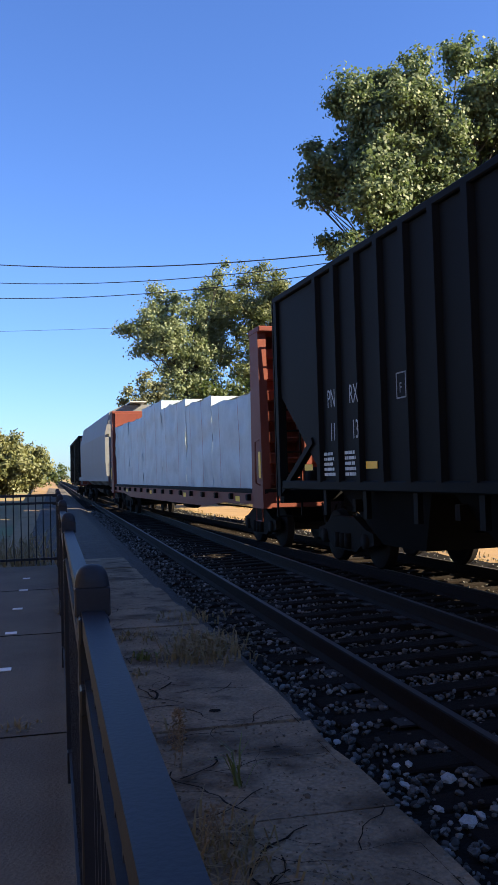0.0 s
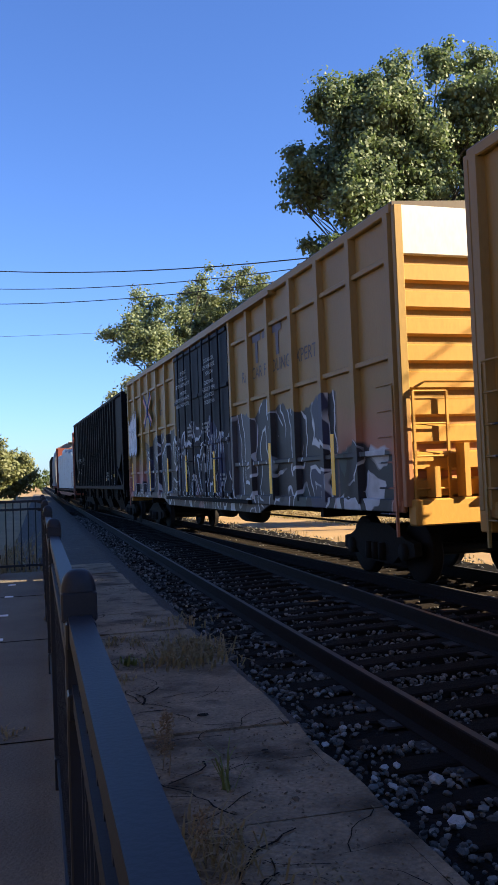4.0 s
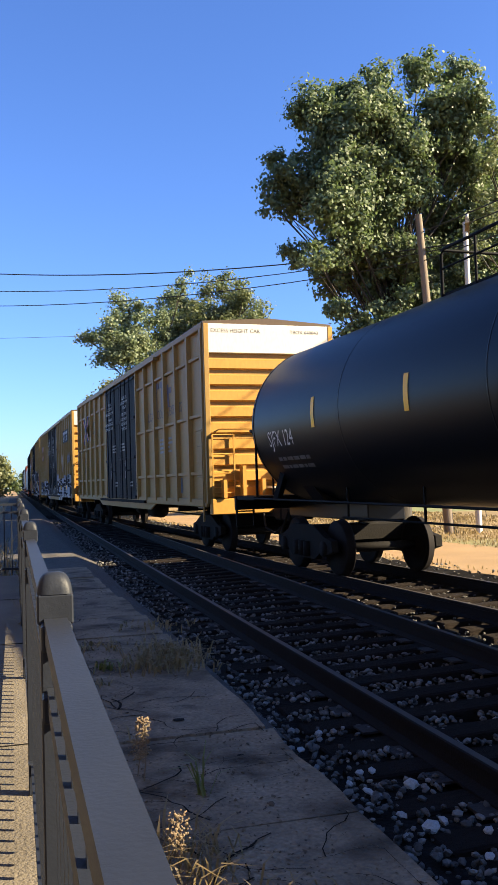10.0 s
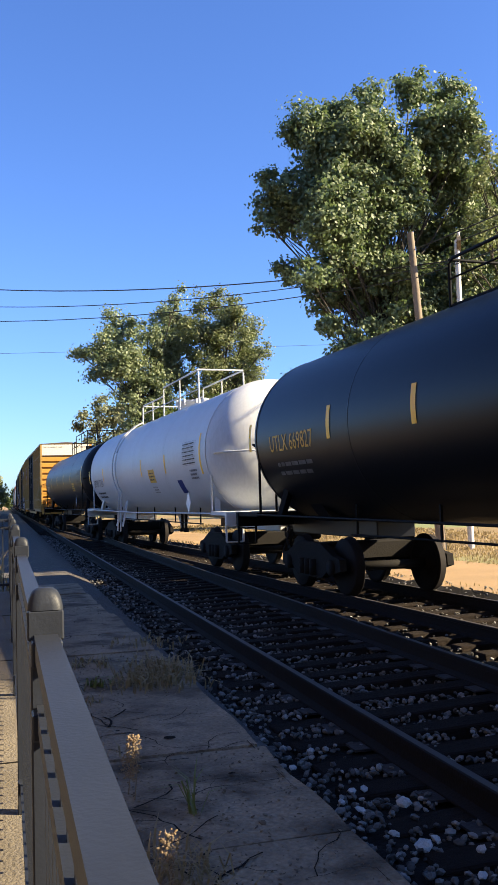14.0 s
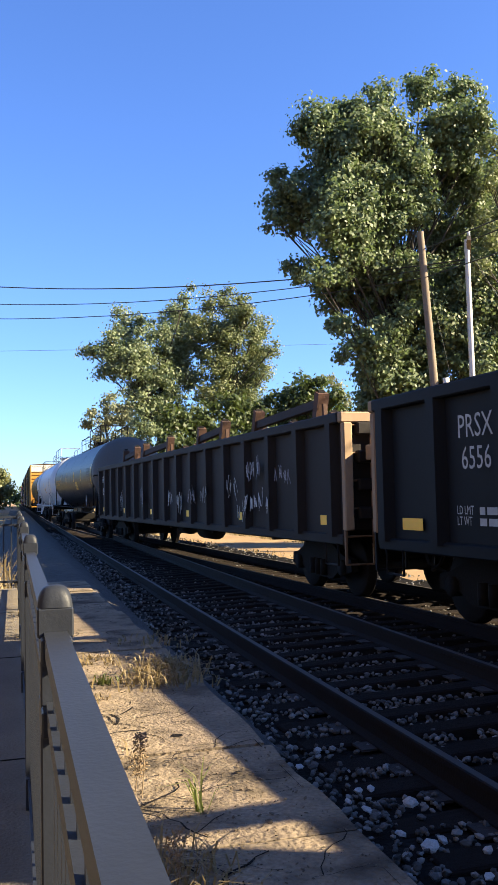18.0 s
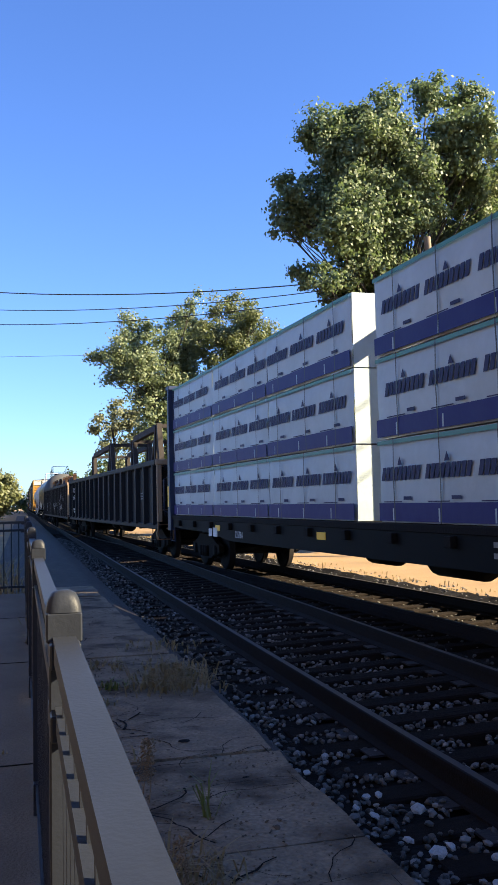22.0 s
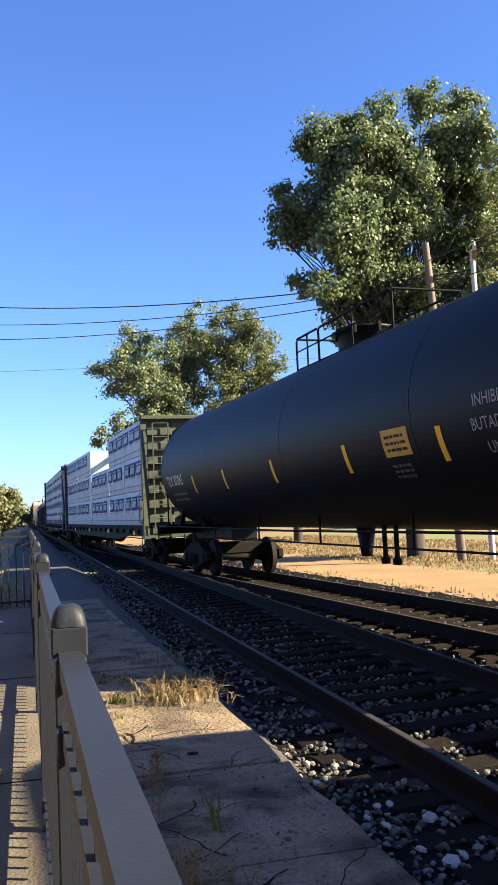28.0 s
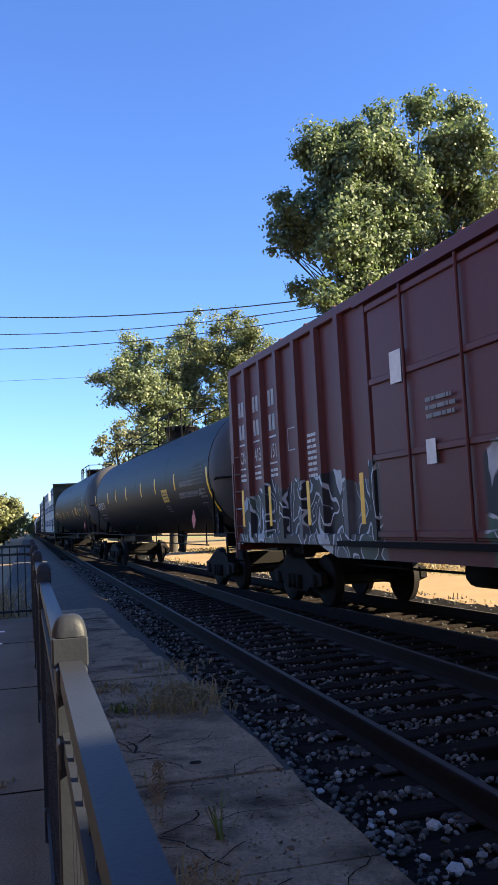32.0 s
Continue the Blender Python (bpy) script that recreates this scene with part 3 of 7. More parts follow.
# cracks that wander over the slabs
crack_rng = random.Random(77)
for k in range(110):
    y, x = 2.2 + 8 * crack_rng.random() ** 1.2, crack_rng.uniform(0.15, 1.1)
    a = crack_rng.choice((0.0, 0.0, 3.1, 1.57, 0.5, 2.4)) + crack_rng.uniform(-0.4, 0.4)
    w = crack_rng.uniform(0.001, 0.006) * crack_rng.choice((0.6, 1.0))
    m = Mesh()
    for q in range(crack_rng.randint(5, 11)):
        a += crack_rng.uniform(-0.6, 0.6)
        ww = w * crack_rng.uniform(0.6, 1.4)
        m.v += [(x - ww * math.sin(a), y + ww * math.cos(a), DECK - 0.0025), (x + ww * math.sin(a), y - ww * math.cos(a), DECK - 0.0025)]
        x, y = min(1.27 - max(0, y - 6.5) * 0.03, max(0.13, x + 0.07 * math.cos(a))), y + 0.07 * math.sin(a)
    m.f = [(2 * i, 2 * i + 1, 2 * i + 3, 2 * i + 2) for i in range(len(m.v) // 2 - 1)]
    m.smooth = [False] * len(m.f)
    part("crack", m, "ballast_bed", edge)
# holes broken into the slabs
for x, y, w in ((0.88, 4.94, 0.09), (0.55, 4.45, 0.03), (0.62, 5.2, 0.03), (0.42, 3.9, 0.04), (0.72, 3.3, 0.03), (1.05, 4.2, 0.035), (0.5, 6.1, 0.03)):
    m = Mesh()
    m.add([(x + w * 0.5 * math.cos(q) * rng.uniform(0.7, 1.2), y + w * 0.4 * math.sin(q) * rng.uniform(0.7, 1.2), DECK - 0.003) for q in np.linspace(0, 5.6, 9)], [tuple(range(9))])
    part("chipped_hole", m, "ballast_bed", edge)

# ---- fence ----
FX, POST_Y = 0.067, [-3.21 + 2.4 * i for i in range(8)]
fence = thing("fence", "dark bronze steel picket fence with rounded post caps", "fence")


def fence_post(x, y):
    p = part("post", Mesh().box(x - 0.026, x + 0.026, y - 0.026, y + 0.026, DECK, 1.335, 0.003), "fence", fence)
    half = [(0.030, 1.318), (0.030, 1.345)]
    m = Mesh().box(x - 0.031, x + 0.031, y - 0.031, y + 0.031, 1.30, 1.352, 0.003)
    # domed top
    rings, n = 6, 4
    v, f = [], []
    segs = 20
    for i in range(rings + 1):
        a = math.pi / 2 * i / rings
        z = 1.352 + 0.038 * math.sin(a)
        for j in range(segs):
            t = math.tau * j / segs
            c, s = math.cos(t), math.sin(t)
            k = 0.0305 / max(abs(c), abs(s))            # square plan
            q = 0.0305
            mixk = (1 - i / rings) * k + (i / rings) * q
            rr = mixk * math.cos(a) ** 0.6 if i < rings else 0.0005
            v.append((x + rr * c, y + rr * s, z))
    f = [(i * segs + j, i * segs + (j + 1) % segs, (i + 1) * segs + (j + 1) % segs, (i + 1) * segs + j) for i in range(rings) for j in range(segs)]
    m.add(v, f, True)
    part("cap", m, "cap", p, "grey-bronze domed post cap")


def fence_panel(x0, y0, x1, y1):
    """Rails and pickets between two posts."""
    d = Vector((x1 - x0, y1 - y0, 0))
    ln = d.length
    d.normalize()
    a, b = Vector((x0, y0, 0)) + d * 0.03, Vector((x1, y1, 0)) - d * 0.03
    for z, w, h in ((1.293, 0.040, 0.036), (1.175, 0.034, 0.034), (0.33, 0.034, 0.034)):
        part("rail", Mesh().bar((a.x, a.y, z), (b.x, b.y, z), w, h), "fence", fence)
    n = int(ln / 0.105)
    for i in range(1, n):
        p = Vector((x0, y0, 0)) + d * (ln * i / n)
        part("picket", PICKET, None, fence, at=(p.x, p.y, 0))
    for s, e in ((a, 1), (b, -1)):
        p = s + d * (0.02 * e)
        for z in (1.285, 1.165, 0.33):
            part("bracket", Mesh().box(p.x - 0.026, p.x + 0.026, p.y - 0.026, p.y + 0.026, z - 0.024, z + 0.02, 0.003), "fence", fence)


PICKET = Mesh().box(-0.008, 0.008, -0.008, 0.008, 0.26, 1.285).mesh("picket", M["fence"])
for y in POST_Y:
    fence_post(FX, y)
for y0, y1 in zip(POST_Y, POST_Y[1:]):
    fence_panel(FX, y0, FX, y1)
for i in range(3):
    x0 = FX - 2.4 * i
    fence_panel(x0, POST_Y[-1], x0 - 2.4, POST_Y[-1])
    fence_post(x0 - 2.4, POST_Y[-1])


# ---- plants ----
def leaf_mesh(name, centres, facing, size, mat, rng):
    """Many small leaves at the given centres, each turned roughly the way it faces."""
    n = len(centres)
    f = np.asarray(facing) + rng.normal(size=(n, 3)) * 0.55
    f /= np.linalg.norm(f, axis=1)[:, None]
    a = np.cross(f, rng.normal(size=(n, 3)))
    a /= np.linalg.norm(a, axis=1)[:, None]
    b = np.cross(f, a)
    s = size * rng.uniform(0.6, 1.3, (n, 1))
    c = np.asarray(centres)
    v = np.stack([c - a * s, c + b * s * 0.72, c + a * s, c - b * s * 0.72], 1).reshape(-1, 3)
    me = bpy.data.meshes.new(name)
    me.vertices.add(4 * n)
    me.vertices.foreach_set("co", v.ravel())
    me.loops.add(4 * n)
    me.loops.foreach_set("vertex_index", np.arange(4 * n))
    me.polygons.add(n)
    me.polygons.foreach_set("loop_start", np.arange(0, 4 * n, 4))
    me.polygons.foreach_set("loop_total", np.full(n, 4))
    me.update()
    me.materials.append(M[mat])
    return me


def tree(name, label, lobes, trunk, trunk_r, leaf, mat, seed, clump=0.3, per_clump=120, density=3.0, group=""):
    """Trunk and limbs that reach into lobes of leaf clumps. lobes: x, y, z, radius."""
    rng = np.random.RandomState(seed)
    t = thing(name, label, "tree", group)
    tx, ty, tz0, tz1 = trunk
    top = Vector((tx + rng.uniform(-0.4, 0.4), ty, tz1))
    pts = [Vector((tx, ty, tz0)).lerp(top, k / 6) + Vector((rng.uniform(-0.12, 0.12), rng.uniform(-0.12, 0.12), 0)) * (k > 0) for k in range(7)]
    part("trunk", Mesh().tube(pts, trunk_r, 9, trunk_r * 0.35), "bark", t)
    cs, fs = [], []
    fill = [tuple((p + q) / 2 for p, q in zip(a, b)) for i, a in enumerate(lobes) for b in lobes[i + 1:]
            if math.dist(a[:3], b[:3]) < 1.9 * (a[3] + b[3]) and rng.rand() < 0.25]
    for k_lobe, (x, y, z, r) in enumerate(list(lobes) + fill):
        if k_lobe >= len(lobes):
            r *= 0.85
        s = pts[min(6, max(1, int(6 * (z - r - 2.2 - tz0) / max(1, tz1 - tz0))))]
        e = Vector((x, y, z))
        mid = s.lerp(e, 0.5) + Vector((rng.uniform(-0.3, 0.3), rng.uniform(-0.3, 0.3), -0.25 * r))
        part("limb", Mesh().tube([s, mid, e], trunk_r * 0.16, 6, 0.02), "bark", t)
        for q in range(3):
            d = rng.normal(size=3)
            d = d / np.linalg.norm(d) * r * 0.9
            part("branch", Mesh().tube([mid.lerp(e, 0.3 + 0.2 * q), e + Vector(d)], 0.028, 4, 0.01), "bark", t)
        nc = max(5, int(density * (r / clump) ** 2))
        out = rng.normal(size=(nc, 3))
        out /= np.linalg.norm(out, axis=1)[:, None]
        cen = np.array((x, y, z)) + out * (r * rng.uniform(0.2, 1.15, (nc, 1)))
        k = np.maximum(12, (per_clump * rng.uniform(0.35, 1.4, nc)).astype(int))
        pick = np.repeat(np.arange(nc), k)
        off = rng.normal(size=(len(pick), 3)) * clump * np.array((0.52, 0.52, 0.40)) * rng.uniform(0.7, 1.25, nc)[pick][:, None]
        cs.append(cen[pick] + off)
        fs.append(out[pick] * 0.3 + off / clump * 0.8 + np.array((0, 0, 0.3)))
    part("crown", leaf_mesh("crown", np.concatenate(cs), np.concatenate(fs), leaf, mat, rng), None, t)
    return t


CROWN_TOP = [
    (9.7, 29.7, 12.6, 0.78), (9.3, 30.1, 13.3, 0.34), (9.4, 30.2, 11.6, 0.44), (10.4, 30.7, 11.7, 0.57), (10.8, 30.1, 12.7, 0.68), (10.2, 30.7, 10.1, 0.49),
    (10.0, 27.8, 9.2, 0.48), (10.8, 29.2, 15.1, 0.81), (12.2, 30.7, 16.6, 0.53), (10.4, 29.8, 14.9, 0.47), (11.7, 30.6, 14.7, 0.69), (12.2, 28.1, 14.5, 0.67),
    (13.2, 29.2, 16.4, 0.62), (13.5, 28.5, 15.2, 0.68), (15.0, 29.4, 17.2, 0.78), (16.7, 29.5, 17.4, 0.74), (16.5, 27.7, 15.6, 0.66), (15.0, 28.4, 15.3, 0.72),
    (16.5, 28.6, 14.8, 0.76), (18.4, 30.6, 14.8, 0.69)]
CROWN_MIDDLE = [
    (12.6, 30.2, 14.1, 0.72), (11.0, 28.2, 12.4, 0.67), (13.7, 30.3, 14.0, 0.68), (13.9, 28.1, 13.5, 0.75), (16.1, 29.7, 13.8, 0.79), (11.7, 28.1, 11.6, 0.67),
    (10.4, 27.7, 10.8, 0.66), (13.1, 30.5, 11.3, 0.73), (11.3, 28.4, 10.1, 0.68), (14.0, 28.4, 12.0, 0.56), (16.2, 30.8, 12.4, 0.74), (11.5, 30.5, 9.6, 0.61),
    (13.7, 28.6, 9.8, 0.68), (16.2, 30.8, 10.5, 0.82), (12.9, 29.4, 9.4, 0.62), (17.3, 29.9, 12.6, 0.79), (16.4, 28.4, 10.1, 0.75), (19.2, 30.7, 13.5, 0.81),
    (18.8, 29.9, 11.1, 0.79)]
CROWN_LOW = [
    (12.5, 31.0, 9.1, 0.74), (13.7, 30.8, 8.4, 0.78), (14.5, 29.0, 8.4, 0.81), (16.1, 29.2, 8.6, 0.81), (17.2, 28.6, 8.3, 0.8), (11.0, 28.5, 7.5, 0.38),
    (11.9, 28.3, 6.7, 0.6), (13.4, 29.0, 6.7, 0.77), (15.5, 29.9, 7.0, 0.83), (16.1, 28.1, 6.6, 0.78), (13.0, 30.1, 5.8, 0.6), (14.0, 29.1, 5.3, 0.77),
    (15.6, 29.0, 5.1, 0.81), (18.2, 30.6, 5.3, 0.85), (18.9, 29.5, 7.0, 0.82), (13.2, 30.0, 3.8, 0.8), (15.0, 29.6, 3.4, 0.85), (17.0, 30.0, 3.4, 0.85)]
CROWN_FILL = [
    (11.5, 28.8, 14.5, 0.6), (10.9, 29.2, 13.9, 0.62), (12.1, 28.7, 13.9, 0.62), (13.5, 28.6, 13.4, 0.6), (16.0, 28.6, 14.8, 0.6), (14.6, 28.7, 12.7, 0.62),
    (15.3, 28.6, 14.2, 0.62), (12.9, 28.9, 15.6, 0.55), (11.9, 29.3, 15.6, 0.55), (12.6, 28.6, 12.9, 0.6), (12.6, 28.6, 11.8, 0.6), (12.6, 28.6, 10.6, 0.62)]
tree("cottonwood_tree", "tall green cottonwood with sunlit tops behind the train", [(x + 0.1, y, z - 0.2 - 0.06 * (x - 13), r) for x, y, z, r in CROWN_TOP + CROWN_FILL] + [(x + 0.1, y, z - 0.2 - 0.06 * (x - 13), 1.22 * r) for x, y, z, r in CROWN_MIDDLE] +
     [(x, y, z, 1.35 * r) for x, y, z, r in CROWN_LOW], (14.2, 30.3, -0.5, 14.1), 0.36, 0.075, "leaf_big", 3, 0.34, 95, 4.2)
tree("elm_tree", "olive-yellow elm beside the cottonwood", [
    (16.8, 27.2, 13.8, 0.47), (16.7, 27.4, 12.6, 0.54), (16.4, 27.6, 11.4, 0.51), (16.6, 26.9, 10.5, 0.53), (18.0, 28.0, 13.5, 0.56), (16.0, 26.8, 9.5, 0.5),
    (17.6, 27.7, 9.6, 0.62), (18.2, 27.6, 11.6, 0.7), (18.0, 27.4, 7.6, 0.8)], (18.6, 27.6, -0.5, 12.5), 0.24, 0.06, "leaf_olive", 13, 0.33, 110, 2.6)
tree("maple_tree", "broad olive-green tree behind the far bend", [
    (7.1, 58.7, 13.6, 0.86), (6.0, 55.8, 11.7, 0.96), (5.3, 58.5, 11.3, 0.78), (4.7, 57.0, 11.2, 0.38), (7.2, 57.8, 11.4, 1.15), (7.9, 55.7, 10.5, 1.11),
    (6.6, 55.9, 9.7, 1.11), (9.1, 56.4, 12.1, 0.97), (10.8, 59.1, 14.4, 1.02), (11.2, 56.4, 14.8, 0.75), (10.2, 58.4, 12.9, 1.16), (11.9, 59.0, 13.7, 1.1),
    (11.1, 59.1, 11.7, 1.41), (9.0, 56.9, 9.7, 1.28), (7.8, 57.0, 8.6, 1.21), (11.2, 57.6, 9.3, 1.53), (9.4, 58.5, 8.0, 1.32), (5.7, 56.1, 9.9, 0.52),
    (12.4, 58.4, 11.8, 1.16), (8.6, 57.0, 6.2, 1.5), (11.0, 57.4, 6.4, 1.6)], (9.4, 57.6, -0.5, 12), 0.3, 0.095, "leaf_mid", 4, 0.5, 80, 3.2, "trees along the line")
tree("maple_tree", "large rounded dark olive tree in the line of trees", [
    (13.4, 58.1, 14.7, 1.0), (14.6, 58.3, 15.0, 0.93), (15.0, 55.3, 13.8, 0.95), (16.9, 58.6, 13.1, 0.93), (16.8, 55.5, 11.4, 0.52), (12.5, 56.4, 12.6, 1.2),
    (14.6, 57.4, 12.8, 1.37), (16.4, 58.5, 11.5, 1.09), (13.3, 56.4, 10.7, 1.5), (15.6, 58.5, 9.5, 1.4), (13.0, 57.2, 8.5, 1.44), (16.6, 56.3, 10.0, 0.67),
    (15.5, 56.3, 7.6, 1.27), (13.6, 57.0, 5.6, 1.6)], (14.4, 57.5, -0.5, 13), 0.34, 0.085, "leaf_olive", 5, 0.5, 90, 4.2, "trees along the line")
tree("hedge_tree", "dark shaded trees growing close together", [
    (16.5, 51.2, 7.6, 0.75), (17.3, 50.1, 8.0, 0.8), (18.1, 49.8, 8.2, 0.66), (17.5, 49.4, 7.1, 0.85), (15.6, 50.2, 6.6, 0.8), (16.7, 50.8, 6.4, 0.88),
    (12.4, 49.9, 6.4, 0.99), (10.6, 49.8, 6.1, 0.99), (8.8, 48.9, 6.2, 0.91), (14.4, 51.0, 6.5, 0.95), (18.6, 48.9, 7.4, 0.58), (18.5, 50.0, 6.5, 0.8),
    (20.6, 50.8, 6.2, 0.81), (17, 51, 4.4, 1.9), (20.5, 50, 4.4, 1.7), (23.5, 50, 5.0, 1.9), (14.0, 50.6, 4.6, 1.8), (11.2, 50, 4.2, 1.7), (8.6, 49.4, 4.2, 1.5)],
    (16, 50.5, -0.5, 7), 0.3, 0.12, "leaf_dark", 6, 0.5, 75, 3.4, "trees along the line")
tree("young_tree", "small yellowing tree far down the line", [
    (9.8, 93.7, 11.9, 0.99), (8.6, 93.3, 10.3, 0.87), (11.0, 93.6, 10.2, 0.99), (7.7, 95.8, 9.9, 0.51), (10.1, 97.0, 9.6, 1.16), (11.8, 93.6, 11.4, 0.62),
    (12.1, 93.2, 8.6, 0.99), (9.6, 94.5, 7.6, 1.3), (10.6, 94.5, 5.4, 1.6)], (10, 95, -0.5, 10), 0.25, 0.17, "leaf_pale", 7, 0.6, 58, 2.6, "trees along the line")
tree("young_tree", "thin pale tree beyond the hedge", [(28.6, 74.3, 11.2, 0.79), (29.6, 75.5, 10.0, 0.9), (28.7, 75.9, 12.3, 0.45), (29.2, 75.4, 8.4, 1.1)],
     (29.2, 75.4, -0.5, 10), 0.18, 0.12, "leaf_pale", 17, 0.5, 55, 2.6, "trees along the line")
tree("scrub_tree", "yellow-green scrub trees across the path", [
    (-5.0, 113.2, 4.6, 2.7), (-2.7, 115.2, 4.2, 2.0), (-7.6, 110.4, 5.0, 3.1), (-1.2, 111.5, 2.7, 1.1), (-4.3, 110.9, 2.5, 2.4),
    (-10.3, 111.7, 5.1, 3.5), (-7, 112, 2, 2.6), (-14, 113, 5, 4), (-9.5, 111, 2.2, 3.0), (-5.6, 112, 3.2, 2.6), (-12.5, 112, 2.6, 3.2), (-2.6, 112.5, 2.0, 1.8)], (-6, 112.5, -0.5, 4), 0.2, 0.2, "leaf_yellow", 8, 0.8, 95, 5.0)
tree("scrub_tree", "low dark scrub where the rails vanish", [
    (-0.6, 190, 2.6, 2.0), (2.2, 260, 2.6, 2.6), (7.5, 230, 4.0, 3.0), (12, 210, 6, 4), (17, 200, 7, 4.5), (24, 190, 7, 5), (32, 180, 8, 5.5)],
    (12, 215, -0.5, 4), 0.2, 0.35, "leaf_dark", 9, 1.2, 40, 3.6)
tree("hedge_tree", "olive bushes at the edge of the field", [
    (30, 75, 3, 3), (36, 72, 3, 3), (42, 68, 3.5, 3.4), (50, 64, 3.4, 3.4), (58, 58, 3.4, 3.4), (66, 52, 3.6, 3.6), (25, 80, 3.6, 3.4)],
    (44, 67, -0.5, 3), 0.2, 0.17, "leaf_mid", 10, 0.9, 60, 3.6)


def blades(spots, mat, seed, name="blades"):
    """Thin bent blades. spots: x, y, z, count, height, spread."""
    rng = np.random.RandomState(seed)
    m = Mesh()
    for x, y, z, n, h, s in spots:
        for k in range(n):
            a, lean = rng.uniform(0, 6.28), rng.uniform(0.4, 1.5)
            hh = h * rng.uniform(0.5, 1.1)
            bx, by = x + rng.normal() * s, y + rng.normal() * s
            w = 0.0014 + 0.0022 * rng.rand() + 0.0005 * max(0, y)
            dx, dy = math.cos(a), math.sin(a)
            p0, p1, p2 = (bx, by, z), (bx + dx * lean * hh * 0.3, by + dy * lean * hh * 0.3, z + hh * 0.6), (bx + dx * lean * hh, by + dy * lean * hh, z + hh * (1 - 0.3 * lean))
            px, py = -dy * w, dx * w
            m.add([(p0[0] - px, p0[1] - py, p0[2]), (p0[0] + px, p0[1] + py, p0[2]), (p1[0] + px, p1[1] + py, p1[2]), (p1[0] - px, p1[1] - py, p1[2]), p2],
                  [(0, 1, 2, 3), (3, 2, 4)])
    return m.mesh(name, M[mat], False)


def tuft(label, x, y, z, n, h, s, mat="dry_grass", seed=1):
    n, h, s = (n * 2, h * 0.6, s * 1.2) if mat == "dry_grass" else (n, h, s)
    t = thing("grass_tuft", label, "weed", "weeds in the slab joints")
    tagged(part("straw", blades([(x, y, z, n, h, s)], mat, seed), None, t), kind="stuff")
    return t


for i, (x, y, n, h, s) in enumerate(((0.55, 3.1, 60, 0.30, 0.10), (0.45, 2.7, 50, 0.26, 0.1), (0.62, 2.45, 50, 0.25, 0.12), (0.28, 6.6, 45, 0.24, 0.06), (1.05, 6.4, 110, 0.30, 0.15),
                                     (1.15, 6.8, 90, 0.34, 0.12), (0.2, 8.9, 40, 0.35, 0.06), (0.35, 4.7, 26, 0.2, 0.05), (0.9, 2.5, 40, 0.2, 0.1), (0.22, 10.5, 40, 0.4, 0.08),
                                     (1.2, 8.2, 40, 0.2, 0.14), (0.7, 7.4, 30, 0.18, 0.1), (-0.25, 4.9, 24, 0.14, 0.05), (0.5, 6.0, 18, 0.16, 0.05))):
    tuft("dry straw-coloured grass tuft growing from a joint", x, y, DECK - 0.03, n, h, s, seed=30 + i)
tuft("green foxtail grass in a slab joint", 0.78, 3.75, DECK - 0.03, 9, 0.27, 0.02, "green_grass", 51)
tuft("green weed clump on the slabs", 0.62, 6.5, DECK - 0.03, 22, 0.14, 0.04, "green_grass", 52)


def seed_stalk(x, y, h, seed, puffs):
    """A thin dead stem with clusters of dry seed heads."""
    rng = random.Random(seed)
    st = thing("seed_stalk", "brown dried seed stalk by the fence", "weed", "weeds in the slab joints")
    part("stem", Mesh().tube([(x, y, DECK - 0.03), (x + 0.015, y, DECK + h * 0.5), (x - 0.01, y + 0.02, DECK + h)], 0.003, 5, 0.0015), "seed", st)
    m = Mesh()
    for _ in range(puffs):
        f = rng.random() ** 0.7
        r = 0.045 * (1 - 0.6 * abs(f - 0.6)) * rng.random()
        a = rng.uniform(0, 6.28)
        v, fc = ROCKS[rng.randrange(len(ROCKS))]
        s = rng.uniform(0.006, 0.014)
        m.add([(x + r * math.cos(a) + p[0] * s, y + r * math.sin(a) + p[1] * s, DECK + h * (0.25 + 0.75 * f) + p[2] * s * 1.4) for p in v], fc.tolist())
    tagged(part("seed_head", m.mesh("seed_head", M["seed"], False), None, st), kind="stuff")


seed_stalk(0.55, 4.02, 0.27, 1, 320)
seed_stalk(0.53, 3.03, 0.2, 2, 150)
seed_stalk(0.53, 4.1, 0.16, 3, 90)
rs = np.random.RandomState(9)
spots = [(rs.uniform(-6, 0.0), rs.uniform(14.1, 19), -0.02, 14, 0.75, 0.12) for _ in range(90)]
tagged(part("tall_grass", blades(spots, "dry_grass", 60, "tall_grass"), None), "tall dry straw grass beyond the end fence", "grass", kind="stuff")
spots = []
for _ in range(2600):
    y = rs.uniform(4, 60)
    spots.append((line_x(y) + rs.choice([rs.uniform(2.5, 3.2), rs.uniform(6.6, 17)], p=[0.07, 0.93]), y, -0.45, 11, rs.uniform(0.06, 0.2), 0.25))
tagged(part("roadside_grass", blades(spots, "dry_grass", 61, "roadside_grass"), None), "dry golden grass along the gravel road", "grass", kind="stuff")

# ---- poles and cables ----
pole = thing("utility_pole", "weathered leaning wooden utility pole", "utility pole")
part("pole", Mesh().tube([(14.3, 26.9, -0.5), (13.95, 26.9, 5), (13.6, 26.9, 10.5)], 0.17, 10, 0.12), "pole_wood", pole)
part("insulator_can", Mesh().turn([(0, 0.001), (0, 0.11), (0.5, 0.11), (0.5, 0.001)], "z", 12, (14.28, 26.7, 4.9)), "pole_metal", pole, "small grey metal canister")
pole = thing("utility_pole", "pale slender pole with a short crossarm", "utility pole")
part("pole", Mesh().tube([(15.2, 26.5, -0.5), (15.15, 26.5, 10.2)], 0.11, 10, 0.09), "pole_metal", pole)
